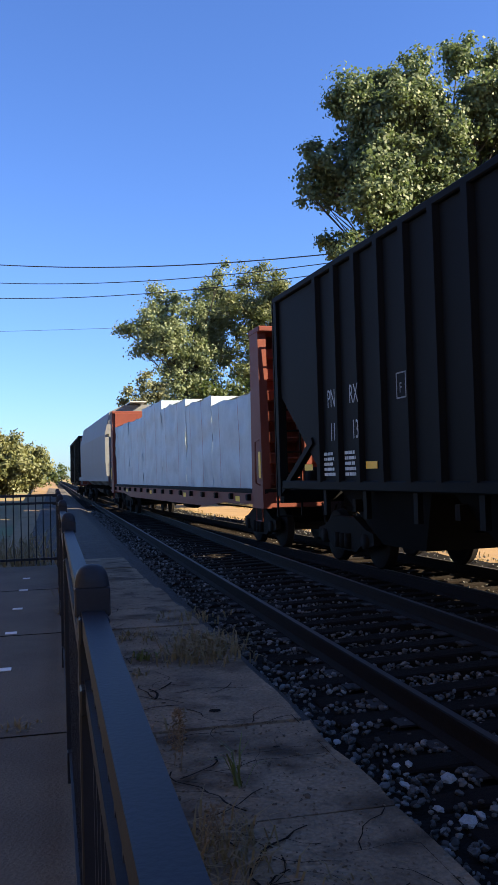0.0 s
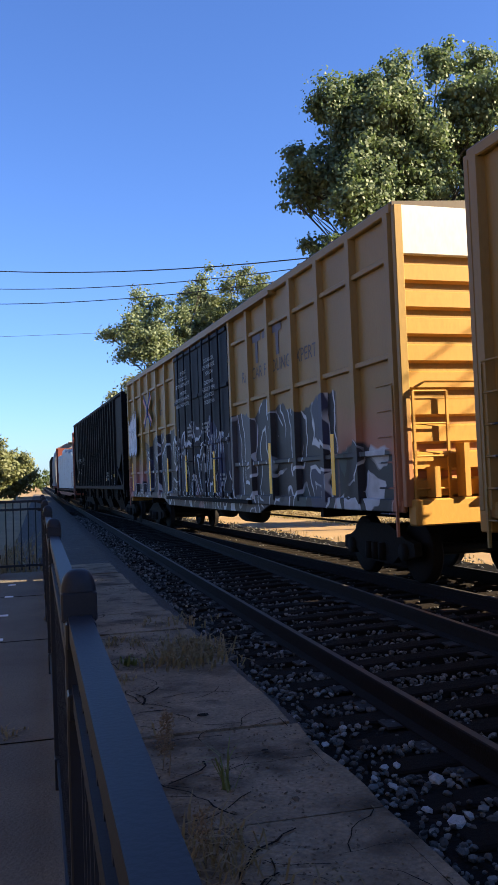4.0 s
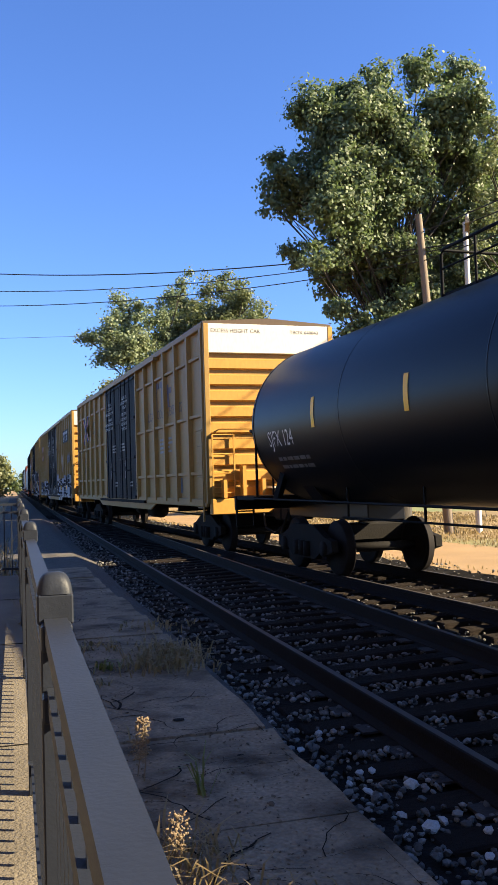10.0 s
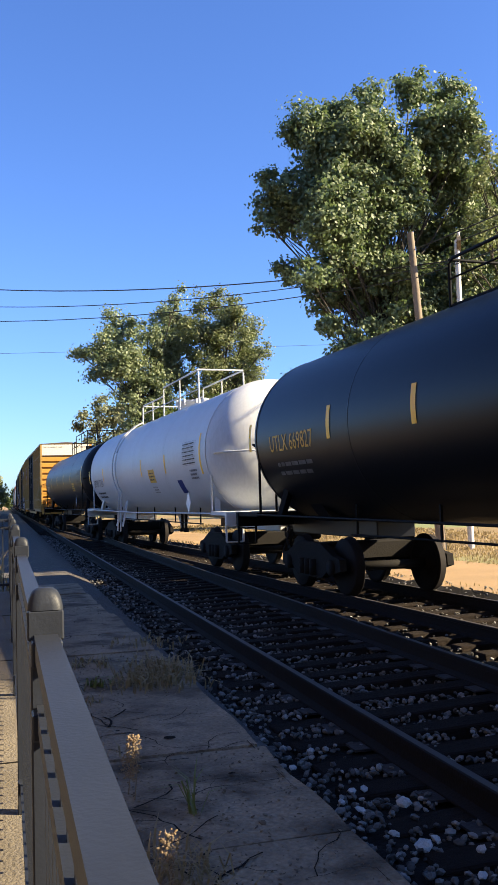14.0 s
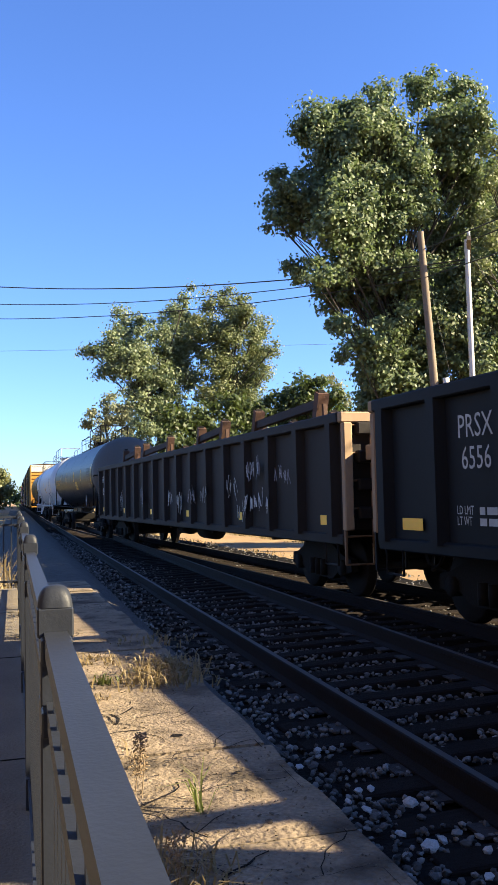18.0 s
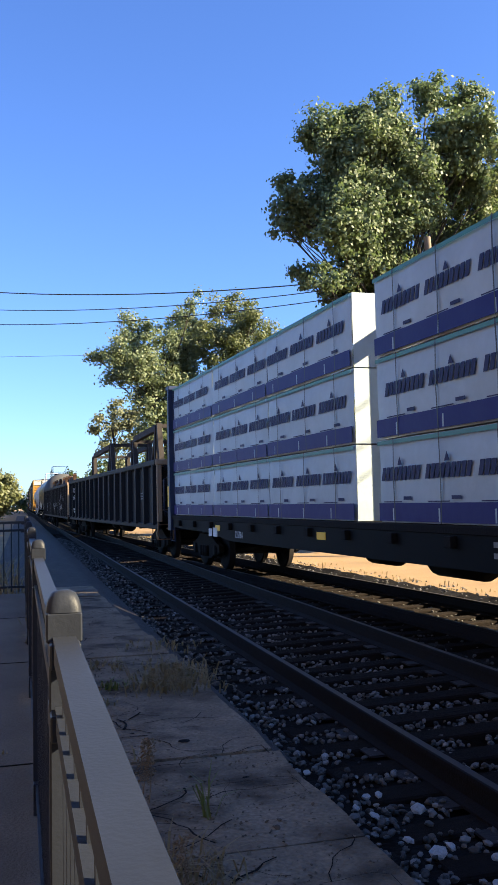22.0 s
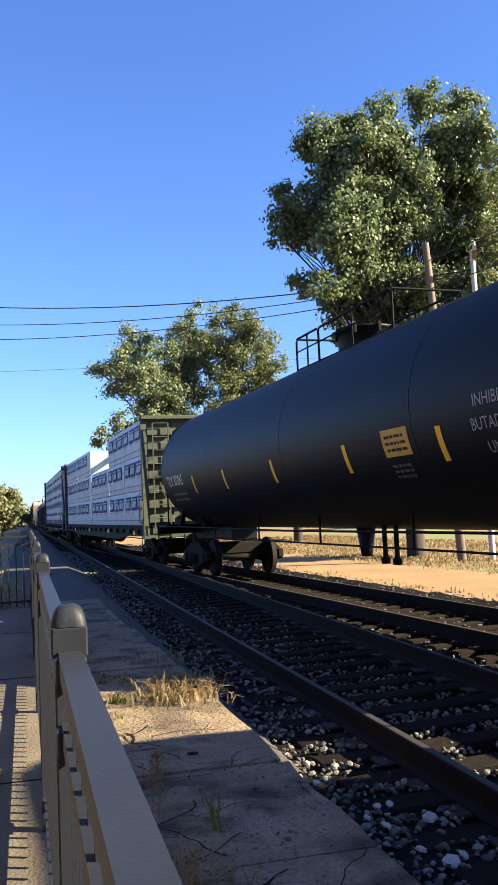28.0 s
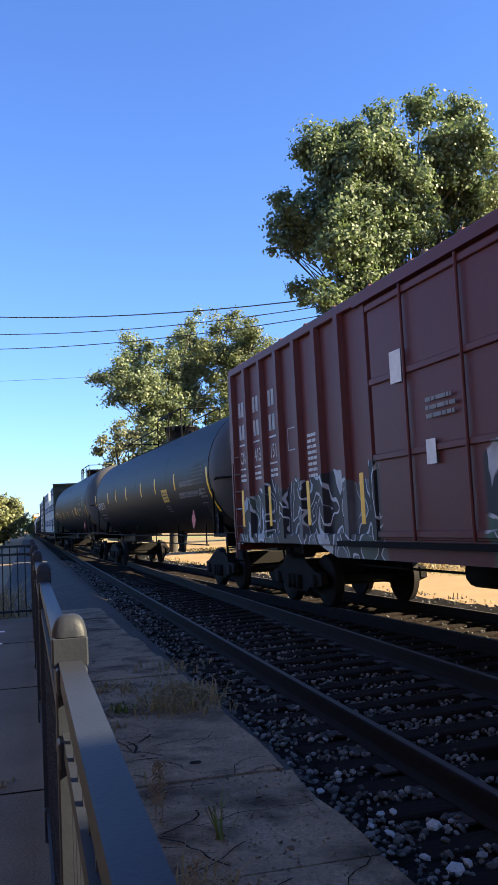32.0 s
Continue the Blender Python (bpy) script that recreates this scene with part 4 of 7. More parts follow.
part("crossarm", Mesh().bar((14.95, 26.0, 10.1), (15.6, 27.2, 9.6), 0.14, 0.16), "pole_wood", pole)
part("insulator", Mesh().turn([(0, 0.001), (0, 0.06), (0.16, 0.05), (0.18, 0.001)], "z", 8, (15.0, 26.1, 10.2)), "steel_light", pole)


def cable(a, b, sag, r):
    a, b = Vector(a), Vector(b)
    pts = [a.lerp(b, k / 24) - Vector((0, 0, sag * 4 * (k / 24) * (1 - k / 24))) for k in range(25)]
    ob = tagged(part("cable", Mesh().tube(pts, r, 5), "wire"), "thin black overhead cable", "cable", "overhead cables")
    return ob


for a, b, sag, r in (((15.1, 26.5, 9.5), (-16, 55, 16.5), 1.7, 0.024), ((15.1, 26.5, 9.4), (-16, 55, 15.2), 1.8, 0.018), ((13.7, 26.9, 8.9), (-16, 55, 14.0), 1.6, 0.018),
                     ((30, 60, 13.0), (-40, 66, 11.4), 0.3, 0.012), ((15.1, 26.5, 10.1), (17.5, -18, 10.4), 0.9, 0.022), ((13.7, 26.9, 9.9), (16.0, -18, 9.9), 0.9, 0.02),
                     ((13.7, 26.9, 8.9), (16.0, -18, 8.8), 0.9, 0.018)):
    cable(a, b, sag, r)
cable((13.7, 26.9, 9.6), (16.5, 28.2, 0), 0.05, 0.01)
cable((15.15, 26.5, 9.9), (19.5, 25.0, 2), 0.05, 0.01)

# ---- the train ----
SPEED = 9.0
MOVERS = []                       # (thing, the car's middle at 0 s, half the truck spacing, pose on the car)


def line_point(y):
    return Vector((line_x(y), y, 0))


# place along the line by length run, 0 at y = 0
RUN_Y = np.arange(-420.0, 480.0, 0.5)
RUN_X = np.interp(RUN_Y, LINE_Y, LINE_X)
for _ in range(24):                                   # ease the bends
    RUN_X[1:-1] = (RUN_X[:-2] + 2 * RUN_X[1:-1] + RUN_X[2:]) / 4
RUN_S = np.concatenate([[0], np.cumsum(np.hypot(np.diff(RUN_X), np.diff(RUN_Y)))])
RUN_S -= np.interp(0, RUN_Y, RUN_S)


def car_pose(u, half, t):
    s = u + SPEED * t
    (x0, y0), (x1, y1) = [(float(np.interp(s + d, RUN_S, RUN_X)), float(np.interp(s + d, RUN_S, RUN_Y))) for d in (-half, half)]
    return pose((x0 + x1) / 2, (y0 + y1) / 2, TRACK2_Z + CAR_Z, 0, 0, math.degrees(math.atan2(x0 - x1, y1 - y0)))


def rides(ob, u, half, local=None):
    MOVERS.append((ob, u, half, local))
    ob.matrix_basis = car_pose(u, half, 0) @ (local or Matrix())


WHEEL = Mesh().turn([(-0.07, 0.001), (-0.07, 0.43), (-0.05, 0.46), (0.05, 0.455), (0.055, 0.485), (0.075, 0.485), (0.075, 0.40), (0.03, 0.34),
                     (0.03, 0.15), (0.09, 0.13), (0.09, 0.001)], "x", 28).mesh("wheel", M["wheel"])
AXLE = Mesh().turn([(-0.9, 0.001), (-0.9, 0.07), (0.9, 0.07), (0.9, 0.001)], "x", 12).mesh("axle", M["truck"])


def side_frame():
    out = [(-1.22, 0.42), (-1.2, 0.60), (-0.95, 0.64), (-0.45, 0.84), (0.45, 0.84), (0.95, 0.64), (1.2, 0.60), (1.22, 0.42), (1.0, 0.36), (0.86, 0.46),
           (0.5, 0.26), (-0.5, 0.26), (-0.86, 0.46), (-1.0, 0.36)]
    m = Mesh().prism(out, -0.06, 0.06, "x")
    for y in (-0.9, 0.9):
        m.turn([(-0.1, 0.001), (-0.1, 0.13), (0.06, 0.13), (0.06, 0.001)], "x", 12, (0, y, 0.46))
    for y in (-0.22, 0, 0.22):
        m.turn([(0.30, 0.001), (0.30, 0.075), (0.56, 0.075), (0.56, 0.001)], "z", 10, (-0.075, y, 0))
    return m.mesh("side_frame", M["truck"])


SIDE_FRAME = side_frame()
BOLSTER = Mesh().box(-1.0, 1.0, -0.2, 0.2, 0.5, 0.82, 0.03).mesh("bolster", M["truck"])
BRAKE_BEAM = Mesh().box(-0.75, 0.75, -0.05, 0.05, 0.33, 0.43).mesh("brake_beam", M["rust"])


def add_truck(car, y):
    tr = part("truck", BOLSTER, None, car, "grimy cast steel truck", at=(0, y, -CAR_Z))
    for s in (-1, 1):
        part("side_frame", SIDE_FRAME, None, tr, at=(s * 0.98, 0, 0))
        part("axle", AXLE, None, tr, at=(0, s * 0.9, 0.46))
        part("brake_beam", BRAKE_BEAM, None, tr, at=(0, s * 0.42, 0))
        for k in (-1, 1):
            part("wheel", WHEEL, None, tr, at=Matrix.Translation((k * 0.752, s * 0.9, 0.46)) @ pose(0, 0, 0, 0, 0, 0 if k < 0 else 180))


def add_coupler(car, y, sgn):
    m = Mesh().box(-0.1, 0.1, min(y - sgn * 0.2, y + sgn * 0.75), max(y - sgn * 0.2, y + sgn * 0.75), 0.64, 0.82, 0.02)
    m.box(-0.17, 0.17, min(y + sgn * 0.55, y + sgn * 0.95), max(y + sgn * 0.55, y + sgn * 0.95), 0.58, 0.88, 0.04)
    part("coupler", m, "truck", car, "rusty knuckle coupler")
    part("air_hose", Mesh().tube([(-0.3, y + sgn * 0.2, 0.8), (-0.34, y + sgn * 0.45, 0.42), (-0.25, y + sgn * 0.8, 0.3), (-0.12, y + sgn * 0.98, 0.48)], 0.025), "truck", car)


def add_text(car, text, y, z, size, mat="ink_white", x=-1.6, squeeze=1.0, end=False, spacing=1.0):
    """Letters on the track side of a car, or on its back end; y is the left end (x on an end)."""
    me = lettering(text, size, mat, spacing, squeeze)
    if end:
        at = Matrix.Translation((y, x, z)) @ END_AXES
    else:
        at = Matrix.Translation((x, y, z)) @ SIDE_AXES
    return part("lettering", me, None, car, at=at)


def add_bars(car, y, z, w, rows, h=0.05, gap=0.04, mat="ink_white", x=-1.6, seed=1, tall=None, end=False):
    """Rows of small print too fine to read."""
    rng = random.Random(seed)
    m = Mesh()
    for r in range(rows):
        a = 0.0
        zz = z - r * (h + gap)
        full = w * rng.uniform(0.7, 1.0)
        while a < full:
            ln = min(rng.uniform(0.6, 3.0) * h * 1.6, full - a)
            if ln < h * 0.3:
                break
            if end:
                m.box(y + a, y + a + ln, x - 0.004, x, zz, zz + h)
            else:
                m.box(x - 0.004, x, y - a - ln, y - a, zz, zz + h)
            a += ln + h * 0.5
    return part("small_print", m, mat, car)


def add_plate(car, name, y, z, w, h, mat, x=-1.6, d=0.005, label="", skew=0.0, parent=None):
    """A flat plate on the track side from y (left) and z (bottom)."""
    out = [(y, z), (y - w, z), (y - w - skew, z + h), (y - skew, z + h)]
    return part(name, Mesh().prism(out, x - d, x, "x"), mat, parent or car, label)


def ribbon(m, pts, width, x):
    """A flat painted stroke on the plane x through (y, z) points."""
    n = len(pts)
    v = []
    for i, (y, z) in enumerate(pts):
        a, b = pts[max(0, i - 1)], pts[min(n - 1, i + 1)]
        d = Vector((b[0] - a[0], b[1] - a[1]))
        d = d.normalized() if d.length > 1e-6 else Vector((1, 0))
        w = width / 2 * (0.75 + 0.25 * math.sin(i * 1.3))
        v += [(x, y - d.y * w, z + d.x * w), (x, y + d.y * w, z - d.x * w)]
    m.add(v, [(2 * i, 2 * i + 1, 2 * i + 3, 2 * i + 2) for i in range(n - 1)])


def blob(m, y, z, w, h, x, rng, n=22):
    ph, k = rng.uniform(0, 6), rng.uniform(0.08, 0.2)
    m.add([(x, y + w / 2 * math.cos(a) * (1 + k * math.sin(3 * a + ph)), z + h / 2 * math.sin(a) * (1 + k * math.cos(2 * a + ph)))
           for a in (math.tau * i / n for i in range(n))], [tuple(range(n))])


def add_graffiti(car, y0, y1, z0, z1, seed, fill="spray_white", line="spray_black", back="spray_blue", x=-1.6, weight=0.13, cover=0.9):
    """Sprayed letters, each a part: ragged backing, heavy outline, pale stems, bowls and slashes."""
    rng = random.Random(seed)
    w, h = y0 - y1, z1 - z0
    n = max(2, int(round(w / (h * 0.5))))
    lw = w / n
    for i in range(n):
        yc = y0 - lw * (i + 0.5)
        lean = rng.uniform(-0.12, 0.12) * h
        zb, zt = z0 + h * rng.uniform(0.0, 0.1), z1 - h * rng.uniform(0.0, 0.22)
        dx = 0.0012 * (i % 5)
        strokes = []
        s1 = yc + lw * rng.uniform(0.22, 0.34)
        s2 = yc - lw * rng.uniform(0.22, 0.34)
        strokes.append([(s1, zb), (s1 + lean * 0.5 + 0.03, (zb + zt) / 2), (s1 + lean, zt)])
        form = rng.choice("NARSVU")
        if form in "NVA":
            strokes.append([(s1 + lean, zt), (yc, (zb + zt) / 2), (s2, zb)])
        if form in "NUA":
            strokes.append([(s2, zb), (s2 + lean * 0.4 - 0.03, (zb + zt) / 2), (s2 + lean, zt)])
        if form in "RS":
            cz, rz = zb + (zt - zb) * 0.72, (zt - zb) * 0.26
            strokes.append([(s1 - 0.02 - lw * 0.5 * math.sin(a), cz + rz * math.cos(a)) for a in np.linspace(0, math.pi, 8)])
            strokes.append([(s1 - 0.05, cz - rz), (yc - lw * 0.12, zb + (zt - zb) * 0.25), (s2 - lw * 0.08, zb)])
        if form in "AU":
            zz = zb + (zt - zb) * (0.4 if form == "A" else 0.06)
            strokes.append([(s1, zz), (yc, zz - 0.04), (s2, zz)])
        if not cover:                                  # a loose scribble
            strokes = []
            for _ in range(2):
                pts = [(yc + lw * rng.uniform(-0.5, 0.5), zb + (zt - zb) * (rng.uniform(0.75, 1) if q % 2 else rng.uniform(0, 0.35))) for q in range(rng.randint(3, 4))]
                for _ in range(3):
                    pts = [pts[0]] + [(a[0] * k + b[0] * (1 - k), a[1] * k + b[1] * (1 - k)) for a, b in zip(pts, pts[1:]) for k in (0.75, 0.25)] + [pts[-1]]
                strokes.append(pts)
        bm_ = Mesh()
        if rng.random() < cover:
            blob(bm_, yc, (zb + zt) / 2, lw * 1.12, (zt - zb) * 1.02, x - 0.001 - dx * 0.3, rng)
        else:
            ribbon(bm_, strokes[0], weight * 1.4, x - 0.001)
        lt = part("graffiti_letter", bm_, back, car, "layered spray-painted graffiti letter" if cover else "")
        om, fm = Mesh(), Mesh()
        for k, pts in enumerate(strokes):
            ww = weight * rng.uniform(0.85, 1.25)
            ribbon(om, pts, ww * 1.75, x - 0.004 - dx - 0.0002 * k)
            ribbon(fm, pts, ww, x - 0.0046 - dx - 0.0002 * k)
        part("outline", om, line, lt)
        part("stroke_fill", fm, fill, lt)
        if rng.random() < 0.6:
            hm = Mesh()
            ribbon(hm, [(p + weight * 0.45, q) for p, q in strokes[-1]], weight * 0.22, x - 0.0056 - dx)
            part("highlight", hm, "spray_white", lt)


def sprayed(car, skins, y0, y1, top, seed, cell=(0.9, 1.3), rough_top=0.6, pale=0.2, shades=None, fade=None):
    """Spray paint over a car's panels: bubbled letters, dark fills, white outlines, up to a ragged top.
    It follows posts and doors. shades: fill colours; fade: a soft colour low down, without letters."""
    for ob in car.children_recursive:
        if ob.type != "MESH" or ob.data.materials[0].name.split(".")[0] not in skins:
            continue
        key = (car.name, ob.data.materials[0].name)
        if "+" not in key[1]:
            if key not in SKINS:
                SKINS[key] = ob.data.materials[0].copy()
                SKINS[key].name = key[1] + ".+" + car.name
            ob.data.materials[0] = SKINS[key]
    for (name, _), m in SKINS.items():
        if name != car.name:
            continue
        nt = m.node_tree
        link = nt.links.new
        base = nt.nodes["Principled BSDF"].inputs["Base Color"]
        src = base.links[0].from_socket

        def math_node(kind, a, b=None):
            n = nt.nodes.new("ShaderNodeMath")
            n.operation = kind
            for k, v in enumerate((a, b)):
                if hasattr(v, "links"):
                    link(v, n.inputs[k])
                elif v is not None:
                    n.inputs[k].default_value = v
            return n.outputs[0]

        def step(v, lo, hi):
            n = nt.nodes.new("ShaderNodeMapRange")
            n.inputs["From Min"].default_value, n.inputs["From Max"].default_value = lo, hi
            link(v, n.inputs[0])
            return n.outputs[0]

        def blend(fac, a, c):
            n = nt.nodes.new("ShaderNodeMix")
            n.data_type = "RGBA"
            link(fac, n.inputs[0])
            for k, v in ((6, a), (7, c)):
                if hasattr(v, "links"):
                    link(v, n.inputs[k])
                else:
                    n.inputs[k].default_value = (*v, 1)
            return n.outputs[2]

        tc = nt.nodes.new("ShaderNodeTexCoord")
        tc.object = car
        sep = nt.nodes.new("ShaderNodeSeparateXYZ")
        link(tc.outputs["Object"], sep.inputs[0])
        flat = nt.nodes.new("ShaderNodeCombineXYZ")
        link(sep.outputs[1], flat.inputs[0])
        link(sep.outputs[2], flat.inputs[1])
        flat.inputs[2].default_value = seed * 3.7

        def noise_at(scale, out=0, detail=2):
            n = nt.nodes.new("ShaderNodeTexNoise")
            n.inputs["Scale"].default_value, n.inputs["Detail"].default_value = scale, detail
            link(flat.outputs[0], n.inputs["Vector"])
            return n.outputs[out]

        wob = nt.nodes.new("ShaderNodeVectorMath")
        wob.operation = "MULTIPLY_ADD"
        link(noise_at(1.1, 1), wob.inputs[0])
        wob.inputs[1].default_value = (0.8, 0.9, 0)
        link(flat.outputs[0], wob.inputs[2])
        mp = nt.nodes.new("ShaderNodeMapping")
        mp.inputs["Scale"].default_value = (1 / cell[0], 1 / cell[1], 1)
        link(wob.outputs[0], mp.inputs[0])
        edge_v = nt.nodes.new("ShaderNodeTexVoronoi")
        edge_v.voronoi_dimensions, edge_v.feature = "2D", "DISTANCE_TO_EDGE"
        cell_v = nt.nodes.new("ShaderNodeTexVoronoi")
        cell_v.voronoi_dimensions = "2D"
        for v in (edge_v, cell_v):
            v.inputs["Scale"].default_value = 1.0
            link(mp.outputs[0], v.inputs["Vector"])
        d = edge_v.outputs["Distance"]
        pick = nt.nodes.new("ShaderNodeSeparateColor")
        link(cell_v.outputs["Color"], pick.inputs[0])
        ramp = nt.nodes.new("ShaderNodeValToRGB")
        ramp.color_ramp.interpolation = "CONSTANT"
        fills = shades or ((0.012, 0.013, 0.02), (0.03, 0.034, 0.075), (0.02, 0.04, 0.045), (0.05, 0.05, 0.06), (0.016, 0.017, 0.02), (0.16, 0.08, 0.09))
        for k, c in enumerate(fills):
            e = ramp.color_ramp.elements[k] if k < 2 else ramp.color_ramp.elements.new(0.5)
            e.position, e.color = k * (1 - pale) / len(fills), (*c, 1)
        e = ramp.color_ramp.elements.new(1 - pale)
        e.color = (0.42, 0.44, 0.48, 1)
        link(pick.outputs[0], ramp.inputs[0])
        fill = blend(math_node("MULTIPLY", step(noise_at(2.3, 0, 4), 0.45, 0.7), 0.55), ramp.outputs[0], (0.03, 0.032, 0.045))
        # heavy dark edge, thin white line inside it, broken inner line
        fill = blend(step(d, 0.15, 0.13), fill, (0.014, 0.014, 0.02))
        line = math_node("MULTIPLY", step(math_node("ABSOLUTE", math_node("SUBTRACT", d, 0.13)), 0.026, 0.016), step(noise_at(0.9), 0.40, 0.46))
        fill = blend(line, fill, (0.46, 0.48, 0.52))
        inner = math_node("MULTIPLY", step(math_node("ABSOLUTE", math_node("SUBTRACT", d, 0.30)), 0.02, 0.012), step(noise_at(1.3), 0.52, 0.56))
        fill = blend(inner, fill, (0.40, 0.42, 0.46))
        rag = math_node("MULTIPLY_ADD", noise_at(0.8, 0, 3), 2.2 * rough_top)
        rag.node.inputs[2].default_value = top - 1.1 * rough_top
        mask = step(math_node("SUBTRACT", sep.outputs[2], rag), 0.02, -0.02)
        soft = 0.05
        if fade:
            fill, soft = fade, 0.5
            mask = math_node("MULTIPLY", step(math_node("SUBTRACT", sep.outputs[2], rag), 0.25, -0.7), 0.8)
        mask = math_node("MULTIPLY", mask, math_node("MULTIPLY", step(sep.outputs[1], y0 + soft, y0 - soft), step(sep.outputs[1], y1 - soft, y1 + soft)))
        link(blend(mask, src, fill), base)


SKINS = {}


def bubble_tag(car, y, z, w, h, x=-1.606):
    """Three white bubble letters with pointed tops and dark outlines."""
    n = 3
    for i in range(n):
        lw = w / n
        yc = y - lw * (i + 0.5)
        hh = h * (0.86, 0.95, 1.0)[i]
        base = ((-0.46, 0.06), (-0.2, -0.03), (0.18, 0.0), (0.44, 0.08), (0.5, 0.34), (0.4, 0.5), (0.5, 0.66), (0.42, 0.86), (0.24, 1.0), (0.08, 0.84),
                (-0.12, 0.80), (-0.32, 0.97), (-0.46, 0.74), (-0.38, 0.5), (-0.5, 0.3))
        lt = part("graffiti_letter", Mesh().prism([(yc - a * lw * 1.16, z + (b - 0.5) * hh * 1.05 + hh / 2) for a, b in base], x - 0.002 - 0.0004 * i, x, "x"), "spray_black", car, "white bubble graffiti letter")
        part("letter_fill", Mesh().prism([(yc - a * lw * 1.0, z + (b - 0.5) * hh * 0.97 + hh / 2) for a, b in base], x - 0.005 - 0.0004 * i, x - 0.003 - 0.0004 * i, "x"), "spray_white", lt)
        m = Mesh()
        ribbon(m, [(yc + 0.02, z + hh * 0.08), (yc - 0.03, z + hh * 0.28), (yc + 0.02, z + hh * 0.42)], 0.035, x - 0.007)
        ribbon(m, [(yc + lw * 0.2, z + hh * 0.62), (yc, z + hh * (0.54 if i else 0.66)), (yc - lw * 0.25, z + hh * 0.62)], 0.03, x - 0.007)
        part("letter_line", m, "spray_black", lt)


def ladder(car, x, y, z0, z1, w, mat, axis="y", n=None):
    """Grab irons: rungs between two rails, w wide along the axis."""
    n = n or int((z1 - z0) / 0.38)
    lad = part("ladder", Mesh().bar((x, y, z0), (x, y, z1), 0.035), mat, car)
    e = (x, y - w, 0) if axis == "y" else (x + w, y, 0)
    part("ladder_rail", Mesh().bar((e[0], e[1], z0), (e[0], e[1], z1), 0.035), mat, lad)
    for i in range(n + 1):
        z = z0 + (z1 - z0) * i / n
        part("rung", Mesh().tube([(x, y, z), (e[0], e[1], z)], 0.016, 5), mat, lad)


def underframe(car, half, mat="truck", z=0.85, trucks=True, inset=1.9):
    part("centre_sill", Mesh().box(-0.25, 0.25, -half, half, z - 0.25, z + 0.05, 0.02), mat, car)
    for y in np.linspace(-half + 3.2, half - 3.2, 5):
        part("cross_bearer", Mesh().box(-1.4, 1.4, y - 0.06, y + 0.06, z - 0.2, z), mat, car)
    if trucks:
        for s in (-1, 1):
            add_truck(car, s * (half - inset))
            add_coupler(car, s * half, s)
    part("brake_cylinder", Mesh().turn([(-0.4, 0.001), (-0.4, 0.2), (0.4, 0.2), (0.4, 0.001)], "y", 14, (-0.6, 1.2, 0.62)), mat, car)
    part("air_reservoir", Mesh().turn([(-0.6, 0.001), (-0.55, 0.24), (0.55, 0.24), (0.6, 0.001)], "y", 14, (-0.55, -0.9, 0.6)), mat, car)
    part("brake_rod", Mesh().tube([(-0.3, -half + 3, 0.55), (-0.35, half - 3, 0.55)], 0.022), mat, car)


